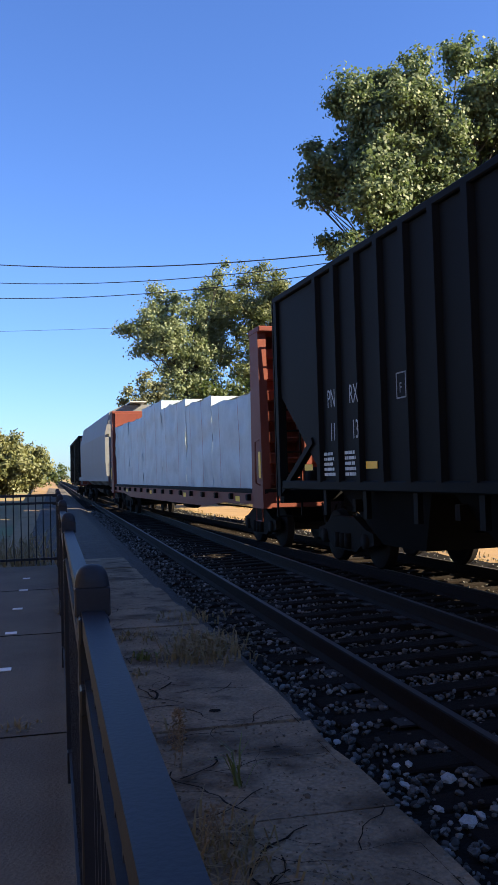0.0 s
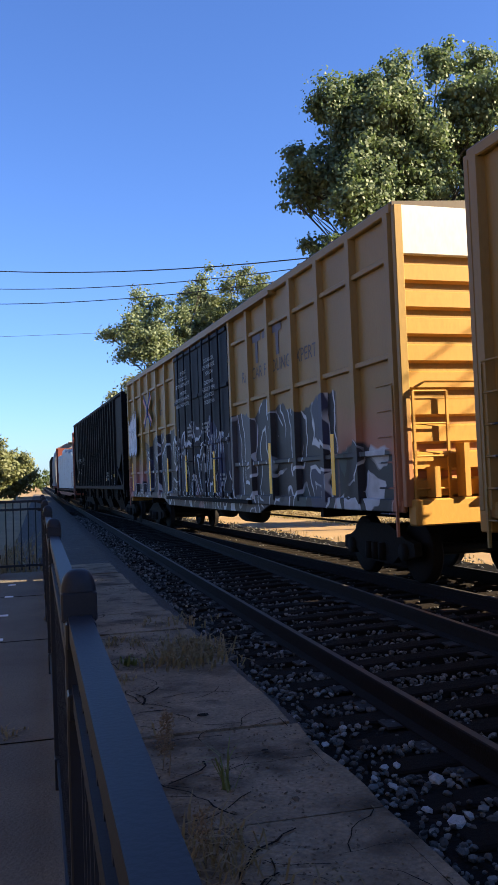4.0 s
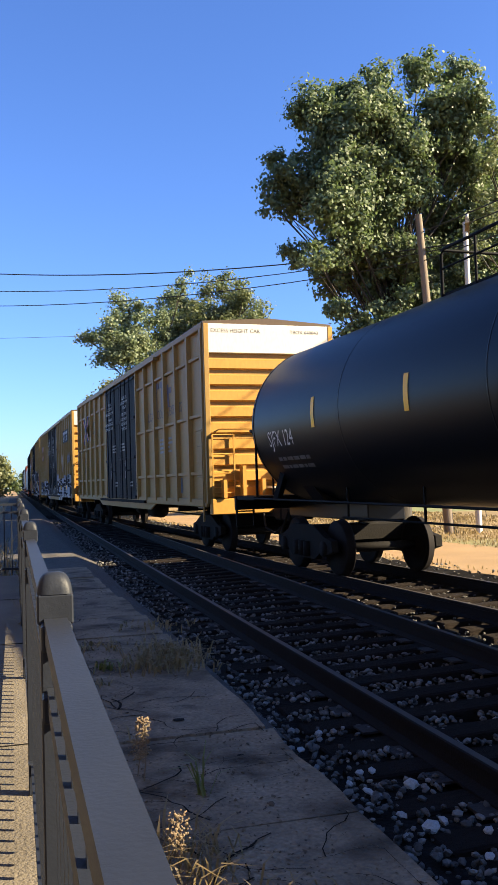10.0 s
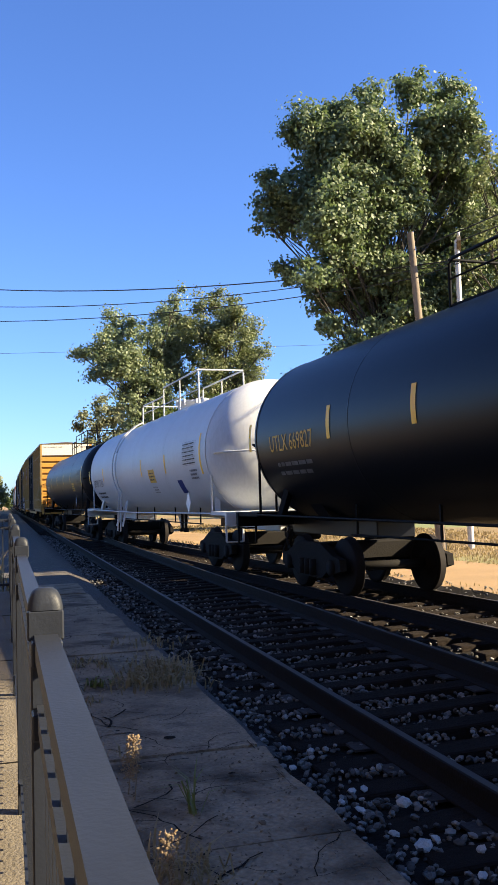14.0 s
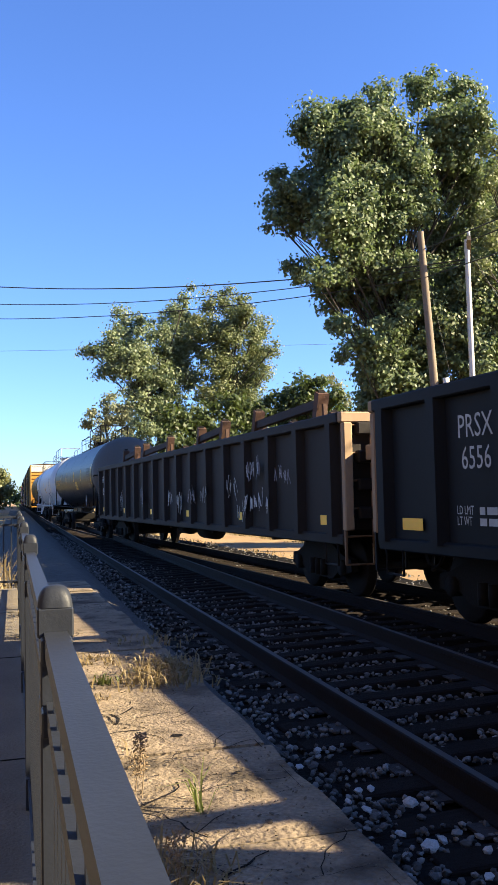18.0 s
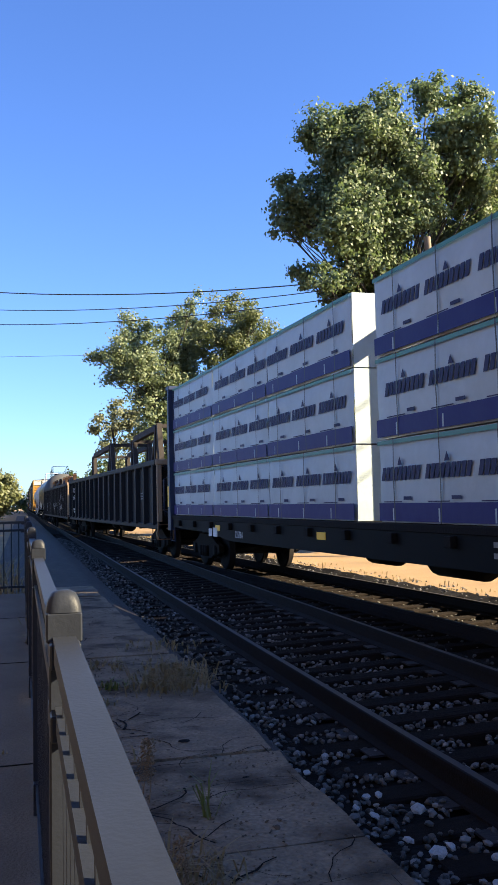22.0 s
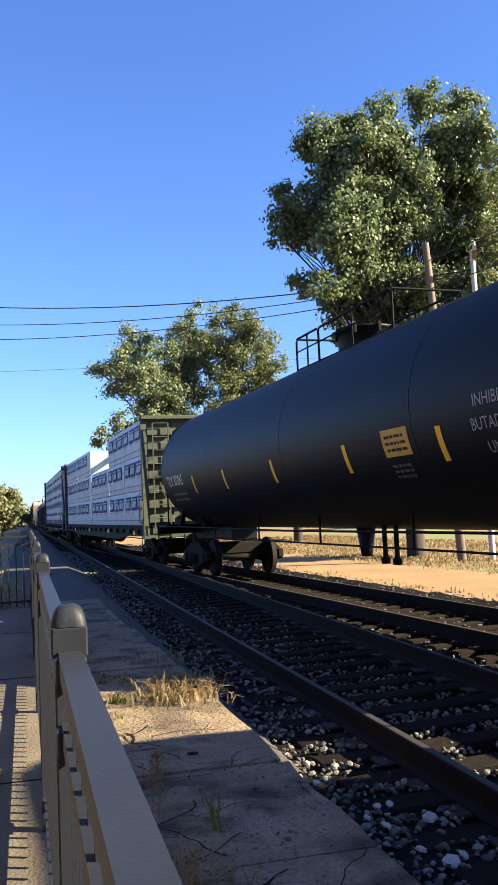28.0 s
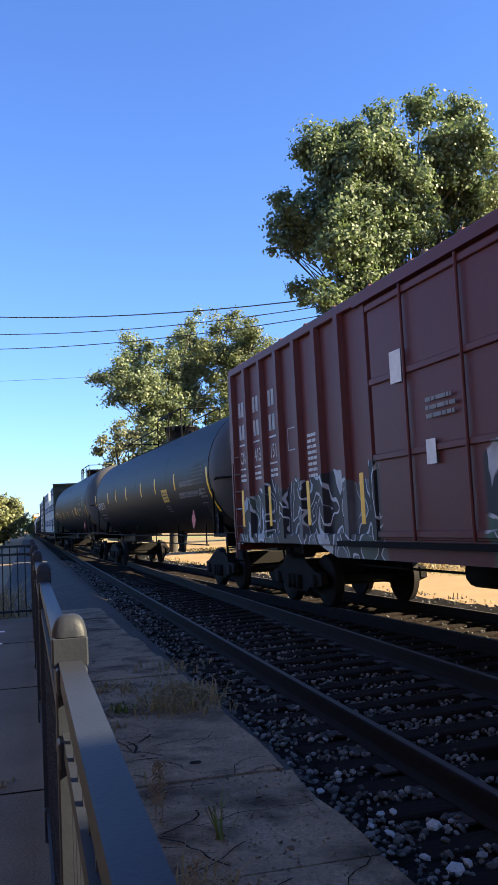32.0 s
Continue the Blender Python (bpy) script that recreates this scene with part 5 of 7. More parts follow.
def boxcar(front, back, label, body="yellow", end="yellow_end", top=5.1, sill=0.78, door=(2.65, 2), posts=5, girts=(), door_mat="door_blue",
           white_band=True):
    """A high boxcar from front to back along the train, with doors amidships."""
    u, L = (front + back) / 2, front - back
    h, w = L / 2, 1.5
    car = thing("boxcar", label, "freight car", "cars of the freight train")
    hd = door[0]
    # sides, floor
    m = Mesh().box(-w, w, -h, h, sill + 0.2, top - 0.12, 0.015)
    part("body", m, body, car)
    part("roof", Mesh().prism([(-w - 0.06, top - 0.12), (w + 0.06, top - 0.12), (w + 0.06, top - 0.04), (0, top + 0.06), (-w - 0.06, top - 0.04)], -h - 0.03, h + 0.03), "roof_brown" if body == "yellow" else body, car)
    for y in np.linspace(-h + 0.7, h - 0.7, 15):
        part("roof_rib", Mesh().prism([(-w - 0.05, top - 0.05), (0, top + 0.05), (w + 0.05, top - 0.05), (w + 0.05, top - 0.01), (0, top + 0.09), (-w - 0.05, top - 0.01)], y - 0.05, y + 0.05), "roof_brown" if body == "yellow" else body, car)
    for s in (-1, 1):
        xs = s * w
        part("top_chord", Mesh().box(min(xs, xs + s * 0.09), max(xs, xs + s * 0.09), -h, h, top - 0.2, top - 0.06, 0.015), body, car)
        part("side_sill", Mesh().box(min(xs, xs + s * 0.07), max(xs, xs + s * 0.07), -h, h, sill + 0.12, sill + 0.3, 0.015), body, car)
        part("deep_sill", Mesh().prism([(-hd - 2.6, sill + 0.2), (hd + 2.6, sill + 0.2), (hd + 1.6, sill - 0.06), (-hd - 1.6, sill - 0.06)],
                                       xs - 0.02, xs + 0.02, "x"), body, car)
    pm = Mesh().prism([(-0.1, 0), (-0.07, -0.1), (0.07, -0.1), (0.1, 0)], sill + 0.22, top - 0.18, "z")
    # the outline lies in x, y: turn it to stand out of the side
    pm.v = [(-w + q, p, z) for p, q, z in pm.v]
    post_mesh = pm.mesh("side_post", M[body])
    for half_sign in (-1, 1):
        n = posts
        for i in range(n + 1):
            y = half_sign * (hd + 0.12 + (h - hd - 0.25) * i / n)
            part("side_post", post_mesh, None, car, at=(0, y, 0))
        for z in girts:
            y0, y1 = sorted((half_sign * (hd + 0.15), half_sign * (h - 0.1)))
            part("side_girt", Mesh().box(-w - 0.07, -w, y0, y1, z - 0.04, z + 0.04, 0.01), body, car)
    # doors
    z0, z1 = sill + 0.22, top - 0.28
    for k in range(door[1]):
        ya, yb = hd - 2 * hd * k / door[1] - 0.03, hd - 2 * hd * (k + 1) / door[1] + 0.03
        dr = part("door", Mesh().box(-w - 0.09, -w + 0.02, yb, ya, z0, z1, 0.012), door_mat, car, "dark panelled sliding plug door" if door_mat == "door_blue" else "ribbed plug door")
        for z in np.linspace(z0 + 0.08, z1 - 0.08, 4):
            part("door_girt", Mesh().box(-w - 0.13, -w - 0.09, yb, ya, z - 0.045, z + 0.045, 0.01), door_mat, dr)
        for f in (0.22, 0.5, 0.78):
            y = yb + (ya - yb) * f
            part("locking_rod", Mesh().tube([(-w - 0.14, y, z0), (-w - 0.14, y, z1)], 0.022, 6), door_mat, dr)
        part("door_handle", Mesh().tube([(-w - 0.15, yb + 0.5, 1.9), (-w - 0.24, yb + 0.6, 1.9), (-w - 0.24, yb + 0.95, 1.9), (-w - 0.15, yb + 1.05, 1.9)], 0.02), door_mat, dr)
        if door[1] > 1:
            rows = (("IMPORTANT", "CLOSE THIS DOOR", "BEFORE CLOSING MAIN DOOR", "IMPORTANTE", "CIERRE ESTA PUERTA ANTES DE", "CERRAR LA PUERTA PRINCIPAL"),
                    ("CLOSE AND LOCK", "BOTH DOORS BEFORE", "MOVING CAR", "CIERRE Y PONGA", "EL SEGURO EN AMBAS", "PUERTAS ANTES DE", "MOVER EL CARRO"))[k]
            for q, row in enumerate(rows):
                add_text(car, row, ya - 1.32 + 0.0375 * len(row), z1 - 0.62 - 0.155 * q - (0.06 if q > 2 else 0), 0.135, "ink_faded", -w - 0.165, 0.8)
            add_bars(car, yb + 0.75, 1.5, 0.55, 2, 0.05, 0.05, "ink_grey", -w - 0.134, 17 + k)
            dial = part("lock_sign", Mesh().turn([(0, 0.001), (0, 0.11), (0.004, 0.11), (0.004, 0.001)], "x", 16, (-w - 0.098, ya - 0.95, 2.15)), "ink_grey", dr, "round white lock decal")
            part("lock_plate", Mesh().box(-w - 0.098, -w - 0.094, ya - 1.04, ya - 0.86, 1.66, 1.94), "ink_grey", dial)
        add_bars(car, ya - (0.4 if k else 1.5), 2.75, 0.7, 3, 0.05, 0.05, "ink_grey", -w - 0.134, 9 + k)
    part("door_track", Mesh().box(-w - 0.16, -w, -hd * 2 - 0.4, hd * 2 + 0.4 if door[1] > 1 else hd + 0.3, z1 + 0.02, z1 + 0.1), body, car)
    part("door_sill_track", Mesh().box(-w - 0.15, -w, -hd - 1.3, hd + 1.3, z0 - 0.1, z0 - 0.02), "truck", car)
    # corrugated back end and front end
    for s in (-1, 1):
        ye = s * h
        n = 9 if white_band else 8
        zt = top - 0.78 if white_band else top - 0.15
        rib = (zt - (sill + 0.3)) / n
        for i in range(n):
            za = sill + 0.3 + rib * i
            out = [(ye, za + rib * 0.02), (ye + s * 0.085, za + rib * 0.10), (ye + s * 0.085, za + rib * 0.66), (ye, za + rib * 0.74)]
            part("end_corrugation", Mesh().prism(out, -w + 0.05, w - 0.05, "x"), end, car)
        if white_band:
            part("end_band", Mesh().box(-w - 0.05, w + 0.05, min(ye, ye + s * 0.09), max(ye, ye + s * 0.09), zt + 0.02, top - 0.1, 0.01), "white", car, "white painted top band")
        part("corner_post", Mesh().box(-w - 0.07, -w + 0.05, min(ye, ye + s * 0.1), max(ye, ye + s * 0.1), sill + 0.2, top - 0.1, 0.01), body, car)
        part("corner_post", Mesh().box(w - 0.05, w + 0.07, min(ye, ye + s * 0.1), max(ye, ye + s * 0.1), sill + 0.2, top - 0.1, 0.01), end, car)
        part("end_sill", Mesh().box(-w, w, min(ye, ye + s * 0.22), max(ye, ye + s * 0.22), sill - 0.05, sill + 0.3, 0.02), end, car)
        ladder(car, -w + 0.05, ye + s * 0.16, sill, 2.5, 0.5, end, "x", 4)
        part("end_platform", Mesh().box(-0.2, w - 0.2, min(ye + s * 0.08, ye + s * 0.5), max(ye + s * 0.08, ye + s * 0.5), 1.28, 1.32), "steel_light", car, "grated end platform")
        part("grab_rail", Mesh().tube([(-w + 0.1, ye + s * 0.12, 2.55), (-w + 0.2, ye + s * 0.22, 2.62), (w - 0.1, ye + s * 0.22, 2.62)], 0.018), end, car)
        if s < 0:
            bw = part("brake_wheel", Mesh().turn([(-0.02, 0.24), (0.02, 0.26), (0.02, 0.30), (-0.02, 0.30), (-0.02, 0.24)], "y", 24, (0.75, ye - 0.32, 2.1)), "steel_light", car, "round hand brake wheel")
            for k in range(5):
                a = math.tau * k / 5
                part("spoke", Mesh().bar((0.75, ye - 0.32, 2.1), (0.75 + 0.26 * math.cos(a), ye - 0.32, 2.1 + 0.26 * math.sin(a)), 0.03), "steel_light", bw)
            part("brake_housing", Mesh().box(0.6, 0.9, ye - 0.28, ye - 0.08, 1.8, 2.35, 0.02), end, car)
            part("brake_chain", Mesh().tube([(0.75, ye - 0.2, 1.8), (0.72, ye - 0.2, 1.1)], 0.02), "truck", car)
            for k in range(4):
                part("end_bracket", Mesh().box(-w + 0.25 + 0.45 * k, -w + 0.33 + 0.45 * k, ye - 0.3, ye - 0.08, 1.1, 1.5 + 0.3 * (k % 2)), end, car)
        part("side_ladder_rail", Mesh().bar((-w - 0.1, ye - s * 0.12, sill - 0.2), (-w - 0.1, ye - s * 0.12, 2.6), 0.035), body, car)
        for k in range(6):
            part("side_rung", Mesh().tube([(-w - 0.1, ye - s * 0.12, sill + 0.1 + 0.35 * k), (-w - 0.1, ye - s * 0.6, sill + 0.1 + 0.35 * k)], 0.014, 5), body, car)
    underframe(car, h - 0.05, "truck", sill + 0.15)
    rides(car, u, h - 3.0)
    return car, h


def rail_logo(car, y, z, w, h, x=-1.603):
    """Crossing tracks in plain shapes: four arms, each blue towards the upright and red towards the level, round a blue disc."""
    lg = part("rail_mark", Mesh().turn([(0, 0.001), (0, 0.11 * w), (0.003, 0.11 * w), (0.003, 0.001)], "x", 20, (x - 0.006, y - w / 2, z + h / 2)), "logo_blue", car, "blue and red crossed logo")
    for v in lg.data.vertices:
        v.co.z = z + h / 2 + (v.co.z - z - h / 2) * 1.7
    for a in (-1, 1):
        for b in (-1, 1):
            for o, mt, lift in ((-0.45, "logo_blue", 0.001), (0.55, "logo_red", 0.0)):
                tip = (y - w / 2 + a * (w / 2 + o * 0.11 * w), z + h / 2 + b * (h / 2 - o * 0.13 * h))
                mid = (y - w / 2 + a * (0.10 * w + 0.06 * w * (o > 0)), z + h / 2 + b * (0.18 * h - 0.10 * h * (o > 0)))
                m = Mesh()
                ribbon(m, [mid, ((tip[0] + mid[0]) / 2, (tip[1] + mid[1]) / 2), tip], 0.105 * w, x - lift - 0.0005 * (a + b))
                part("mark_arm", m, mt, lg)


# boxcar shape far ahead, standing in for a locomotive
car, h = boxcar(81.0, 63.5, "black and red boxcar shape standing in for a locomotive", "black", "red", 4.5, 0.9, (1.6, 1), 6, (), "black", False)


# covered hopper
def covered_hopper(front, back):
    u, L = (front + back) / 2, front - back
    h = L / 2
    car = thing("covered_hopper", "dull grey covered hopper car", "freight car", "cars of the freight train")
    top = 5.05
    out = [(-1.55, 1.5), (-1.6, 2.2), (-1.6, 3.6), (-1.35, 4.7), (-0.6, top), (0.6, top), (1.35, 4.7), (1.6, 3.6), (1.6, 2.2), (1.55, 1.5)]
    part("body", Mesh().prism(out, -h + 1.2, h - 1.2), "hopper_grey", car)
    part("roofwalk", Mesh().box(-0.4, 0.4, -h + 0.4, h - 0.4, top + 0.06, top + 0.12), "steel_light", car)
    for y in np.linspace(-h + 3, h - 3, 4):
        part("hopper", Mesh().add([(-1.4, y - 1.7, 1.5), (1.4, y - 1.7, 1.5), (1.4, y + 1.7, 1.5), (-1.4, y + 1.7, 1.5), (-0.4, y - 0.4, 0.45), (0.4, y - 0.4, 0.45), (0.4, y + 0.4, 0.45), (-0.4, y + 0.4, 0.45)],
                                [(0, 1, 2, 3), (4, 5, 6, 7), (0, 1, 5, 4), (1, 2, 6, 5), (2, 3, 7, 6), (3, 0, 4, 7)]), "hopper_grey", car)
    part("side_sill", Mesh().box(-1.62, -1.5, -h, h, 1.25, 1.5), "hopper_grey", car)
    for s in (-1, 1):
        for x in (-1.45, 1.45):
            part("end_post", Mesh().bar((x, s * (h - 0.15), 1.0), (x, s * (h - 0.15), 4.0), 0.09), "hopper_grey", car)
        part("slope_sheet", Mesh().prism([(s * (h - 1.2), 3.6), (s * (h - 2.6), 1.5), (s * (h - 2.5), 1.5), (s * (h - 1.1), 3.6)], -1.5, 1.5, "x"), "hopper_grey", car)
        ladder(car, -1.5, s * (h - 0.1), 1.0, 4.2, 0.45, "hopper_grey", "x", 8)
    underframe(car, h, "truck", 1.0)
    rides(car, u, h - 3)


covered_hopper(61.8, 42.6)


def open_hopper(front, back):
    """A long black coal hopper: ribbed sides, sloping end sheets, open top."""
    u, L = (front + back) / 2, front - back
    h, top, sill = L / 2, 4.78, 1.28
    car = thing("open_hopper", "black open-top ribbed hopper car", "freight car", "cars of the freight train")
    slope = 2.4
    for s in (-1, 1):
        out = [(-h + 0.02, top), (h - 0.02, top), (h - 0.25, 2.9), (h - slope, sill), (-h + slope, sill), (-h + 0.25, 2.9)]
        part("side", Mesh().prism(out, s * 1.5 - 0.02, s * 1.5 + 0.02, "x"), "black", car)
        part("top_chord", Mesh().box(s * 1.5 - 0.09, s * 1.5 + 0.09, -h, h, top - 0.02, top + 0.1, 0.02), "black", car)
        part("side_sill", Mesh().box(s * 1.5 - 0.08, s * 1.5 + 0.08, -h + 0.3, h - 0.3, sill - 0.14, sill + 0.02, 0.02), "black", car)
    n = 19
    post = Mesh().prism([(-0.12, 0), (-0.07, -0.09), (0.07, -0.09), (0.12, 0)], sill, top, "z")
    post.v = [(-1.51 + q, p, z) for p, q, z in post.v]
    pm = post.mesh("side_post", M["black"])
    for i in range(n):
        y = -h + slope - 0.1 + (L - 2 * slope + 0.2) * i / (n - 1)
        part("side_post", pm, None, car, at=(0, y, 0))
        if i % 2 == 0:
            part("sill_bracket", Mesh().box(-1.5, -1.42, y - 0.06, y + 0.06, 0.72, sill - 0.1), "black", car)
    part("floor", Mesh().box(-1.48, 1.48, -h + slope, h - slope, sill, sill + 0.05), "black", car)
    for s in (-1, 1):
        part("slope_sheet", Mesh().prism([(s * (h - 0.05), top), (s * (h - 0.25), 2.9), (s * (h - slope), sill), (s * (h - slope - 0.1), sill), (s * (h - 0.35), 2.95), (s * (h - 0.14), top)], -1.49, 1.49, "x"), "black", car)
        for x in (-1.5, 1.5):
            part("corner_post", Mesh().bar((x, s * (h - 0.12), 1.0), (x, s * (h - 0.12), top), 0.16), "black", car)
        for x in (-0.5, 0.5):
            part("end_post", Mesh().bar((x, s * (h - 0.12), 1.0), (x, s * (h - 0.2), 3.2), 0.12), "black", car)
        part("end_sill", Mesh().box(-1.5, 1.5, s * h - 0.15, s * h + 0.1, 0.86, 1.12, 0.02), "black", car)
        ladder(car, -1.55, s * (h + 0.02) + 0.05, 0.6, top, 0.5, "black", "x", 10)
        part("diagonal_brace", Mesh().bar((-1.5, s * (h - 0.2), 1.1), (-1.5, s * (h - 1.9), 2.0), 0.12), "black", car)
        part("end_tank", Mesh().turn([(-0.3, 0.001), (-0.3, 0.2), (0.3, 0.2), (0.3, 0.001)], "x", 14, (-0.9, s * (h - 0.7), 1.35)), "truck", car)
    for i in range(4):
        y = -h + slope + 1.8 + (L - 2 * slope - 3.6) * i / 3
        part("hopper", Mesh().add([(-1.4, y - 1.7, sill), (1.4, y - 1.7, sill), (1.4, y + 1.7, sill), (-1.4, y + 1.7, sill), (-1.0, y - 0.7, 0.27), (1.0, y - 0.7, 0.27), (1.0, y + 0.7, 0.27), (-1.0, y + 0.7, 0.27)],
                                [(0, 1, 2, 3), (4, 5, 6, 7), (0, 1, 5, 4), (1, 2, 6, 5), (2, 3, 7, 6), (3, 0, 4, 7)]), "black", car)
    add_text(car, "PN", 6.9, 2.50, 0.42, "ink_faded", -1.604, 0.62)
    add_text(car, "RX", 6.0, 2.50, 0.42, "ink_faded", -1.604, 0.62)
    add_text(car, "11", 6.82, 1.95, 0.42, "ink_faded", -1.604, 0.62)
    add_text(car, "13", 5.92, 1.95, 0.42, "ink_faded", -1.604, 0.62)
    for dy in (2.4, 3.3):
        add_bars(car, h - dy, 1.72, 0.5, 5, 0.05, 0.035, "ink_white", -1.53, 3)
    for y, z, w in ((h - 1.45, 1.48, 0.4), (h - 4.1, 1.48, 0.4), (1.5, 1.43, 0.36), (-0.26, 1.43, 0.42), (-4.2, 1.49, 0.42), (-6.7, 1.64, 0.48)):
        add_plate(car, "reflector", y, z, w, 0.11, "reflector", -1.53, label="yellow reflector patch")
    frame_x = (-1.606, -1.603)
    fm = Mesh()
    for z in (1.53, 1.7, 1.83):
        fm.box(*frame_x, -5.51, -5.03, z, z + 0.02)
    for y in (-5.51, -5.3, -5.05):
        fm.box(*frame_x, y, y + 0.02, 1.53, 1.85)
    part("stencil_frame", fm, "ink_faded", car)
    for y, z, w, rows in ((0.65, 1.56, 0.5, 5), (-4.23, 1.66, 0.36, 2), (-5.86, 1.7, 0.55, 3), (-6.73, 1.42, 0.42, 2)):
        add_bars(car, y, z, w, rows, 0.035, 0.03, "ink_grey", -1.53, 5 + rows)
    add_text(car, "F", 4.27, 2.5, 0.2, "ink_grey", -1.604, 0.8)
    part("stencil_frame", Mesh().box(-1.606, -1.603, 4.07, 4.36, 2.42, 2.44).box(-1.606, -1.603, 4.07, 4.36, 2.76, 2.78).box(-1.606, -1.603, 4.34, 4.36, 2.42, 2.78).box(-1.606, -1.603, 4.07, 4.09, 2.42, 2.78), "ink_grey", car)
    underframe(car, h - 0.1, "truck", 1.0)
    rides(car, u, h - 3.2)


open_hopper(16.6, -2.8)


# ---- lumber cars ----
def wrapped_bundle(y0, y1, z0, z1, style, seed, u, half, depth=1.42, wrinkle=0.012):
    """One paper-wrapped lumber pack on both sides of the beam's near face; y0 is its front."""
    rng = random.Random(seed)
    L, H = y0 - y1, z1 - z0
    kinds = {"river": "white wrapped lumber pack with a blue bottom band", "angled": "white wrapped lumber pack with blue slanted marks",
             "plain": "crumpled white plastic-wrapped lumber pack"}
    b = thing("lumber_pack", kinds[style], "lumber", "wrapped lumber on the train")
    nx, nz = max(4, int(L / 0.16)), max(4, int(H / 0.16))
    m = Mesh()
    amp = wrinkle * (2.6 if style == "plain" else 1.0)
    for j in range(nz + 1):
        for i in range(nx + 1):
            yy, zz = y1 + L * i / nx, z0 + H * j / nz
            n = noise.noise(Vector((yy * 1.7 + seed, zz * 2.3, 0.3))) + 0.5 * noise.noise(Vector((yy * 5 + seed, zz * 6, 1.3)))
            sag = -0.03 * math.sin(math.pi * j / nz) if style != "plain" else 0.02 * math.sin(7 * yy)
            edge = 0.02 if i in (0, nx) or j in (0, nz) else 0
            dz = 0.09 * noise.noise(Vector((yy * 0.9 + seed, 5, 2))) if (style == "plain" and j == nz) else 0
            m.v.append((-depth + amp * n * 1.6 + edge + sag * 0.3, yy, zz + dz))
    w = nx + 1
    m.f = [(j * w + i, j * w + i + 1, (j + 1) * w + i + 1, (j + 1) * w + i) for j in range(nz) for i in range(nx)]
    m.smooth = [True] * len(m.f)
    back = -0.12
    m.add([(-depth + 0.02, y1, z0), (back, y1, z0), (back, y1, z1), (-depth + 0.02, y1, z1)], [(0, 1, 2, 3)])
    m.add([(-depth + 0.02, y0, z0), (back, y0, z0), (back, y0, z1), (-depth + 0.02, y0, z1)], [(3, 2, 1, 0)])
    m.add([(-depth + 0.02, y1, z1), (back, y1, z1), (back, y0, z1), (-depth + 0.02, y0, z1)], [(0, 1, 2, 3)])
    m.add([(-depth + 0.02, y1, z0), (back, y1, z0), (back, y0, z0), (-depth + 0.02, y0, z0)], [(3, 2, 1, 0)])
    part("wrap", m.mesh("wrap", M["wrap"], False), None, b)
    x = -depth - 0.026
    if style == "river":
        part("blue_band", Mesh().box(x - 0.004, x, y1 + 0.03, y0 - 0.03, z0 + 0.02, z0 + 0.26), "wrap_blue", b)
        part("edge_line", Mesh().box(x - 0.003, x, y1 + 0.02, y0 - 0.02, z1 - 0.07, z1 - 0.015), "wrap_green", b)
        y, k = y0 - rng.uniform(0.05, 0.3), 0
        while y - 1.0 > y1:
            g = part("wordmark", Mesh(), "wrap_ink", b)
            mm = Mesh()
            for q in range(9):                       # plain slanted bars
                a = y - 0.115 * q
                mm.prism([(a, z0 + 0.56), (a - 0.085, z0 + 0.56), (a - 0.139, z0 + 0.74), (a - 0.054, z0 + 0.74)], x - 0.004, x, "x")
            mm.prism([(y - 0.46, z0 + 0.76), (y - 0.58, z0 + 0.76), (y - 0.52, z0 + 0.87)], x - 0.004, x, "x")
            g.data = mm.mesh("wordmark", M["wrap_ink"])
            tagged(g, kind="stuff")
            add_plate(b, "small_mark", y - 0.6, z0 + 0.3, 0.2, 0.045, "wrap_ink", x, 0.004)
            add_plate(b, "fine_line", y - 0.05, z0 + 0.27, 0.5, 0.014, "wrap_ink", x, 0.004)
            add_plate(b, "band_tick", y - 0.3, z0 + 0.03, 0.03, 0.16, "wrap", x - 0.004, 0.003)
            y -= 1.16 + rng.uniform(-0.02, 0.03)
    elif style == "angled":
        y = y0 - rng.uniform(0.0, 0.4)
        zt = z0 + H * 0.45
        while y - 1.06 > y1:
            lg = add_plate(b, "logo_panel", y, zt, 0.92, 0.46, "logo_blue", x, 0.004, "blue slanted logo panel", 0.13)
            add_plate(b, "logo_bar", y - 0.14, zt + 0.345, 0.8, 0.04, "wrap", x - 0.004, 0.002, "", 0.012, lg)
            for q in range(5):
                add_plate(b, "logo_stroke", y - 0.13 - 0.145 * q, zt + 0.09, 0.105, 0.21, "wrap", x - 0.004, 0.002, "", 0.06, lg)
            add_plate(b, "red_line", y - 0.02, zt - 0.07, 0.66, 0.022, "logo_red", x, 0.004)
            y -= 1.10 + rng.uniform(-0.03, 0.12)
        add_plate(b, "fine_line", y0 - 0.05, z0 + 0.16, L - 0.1, 0.016, "wrap_ink", x, 0.004)
    n = max(1, int(L / (1.0 if style != "plain" else 1.6)))
    for k in range(n):
        yy = y1 + L * (k + 0.5) / n + rng.uniform(-0.1, 0.1)
        mat = "strap_red" if style == "plain" else "strap"
        s = Mesh()
        ribbon(s, [(yy, z0), (yy + rng.uniform(-0.03, 0.03), (z0 + z1) / 2), (yy + (0.12 if style == "plain" else 0.0), z1)], 0.028, x - 0.009)
        part("strap", s, mat, b)
    rides(b, u, half)
    return b


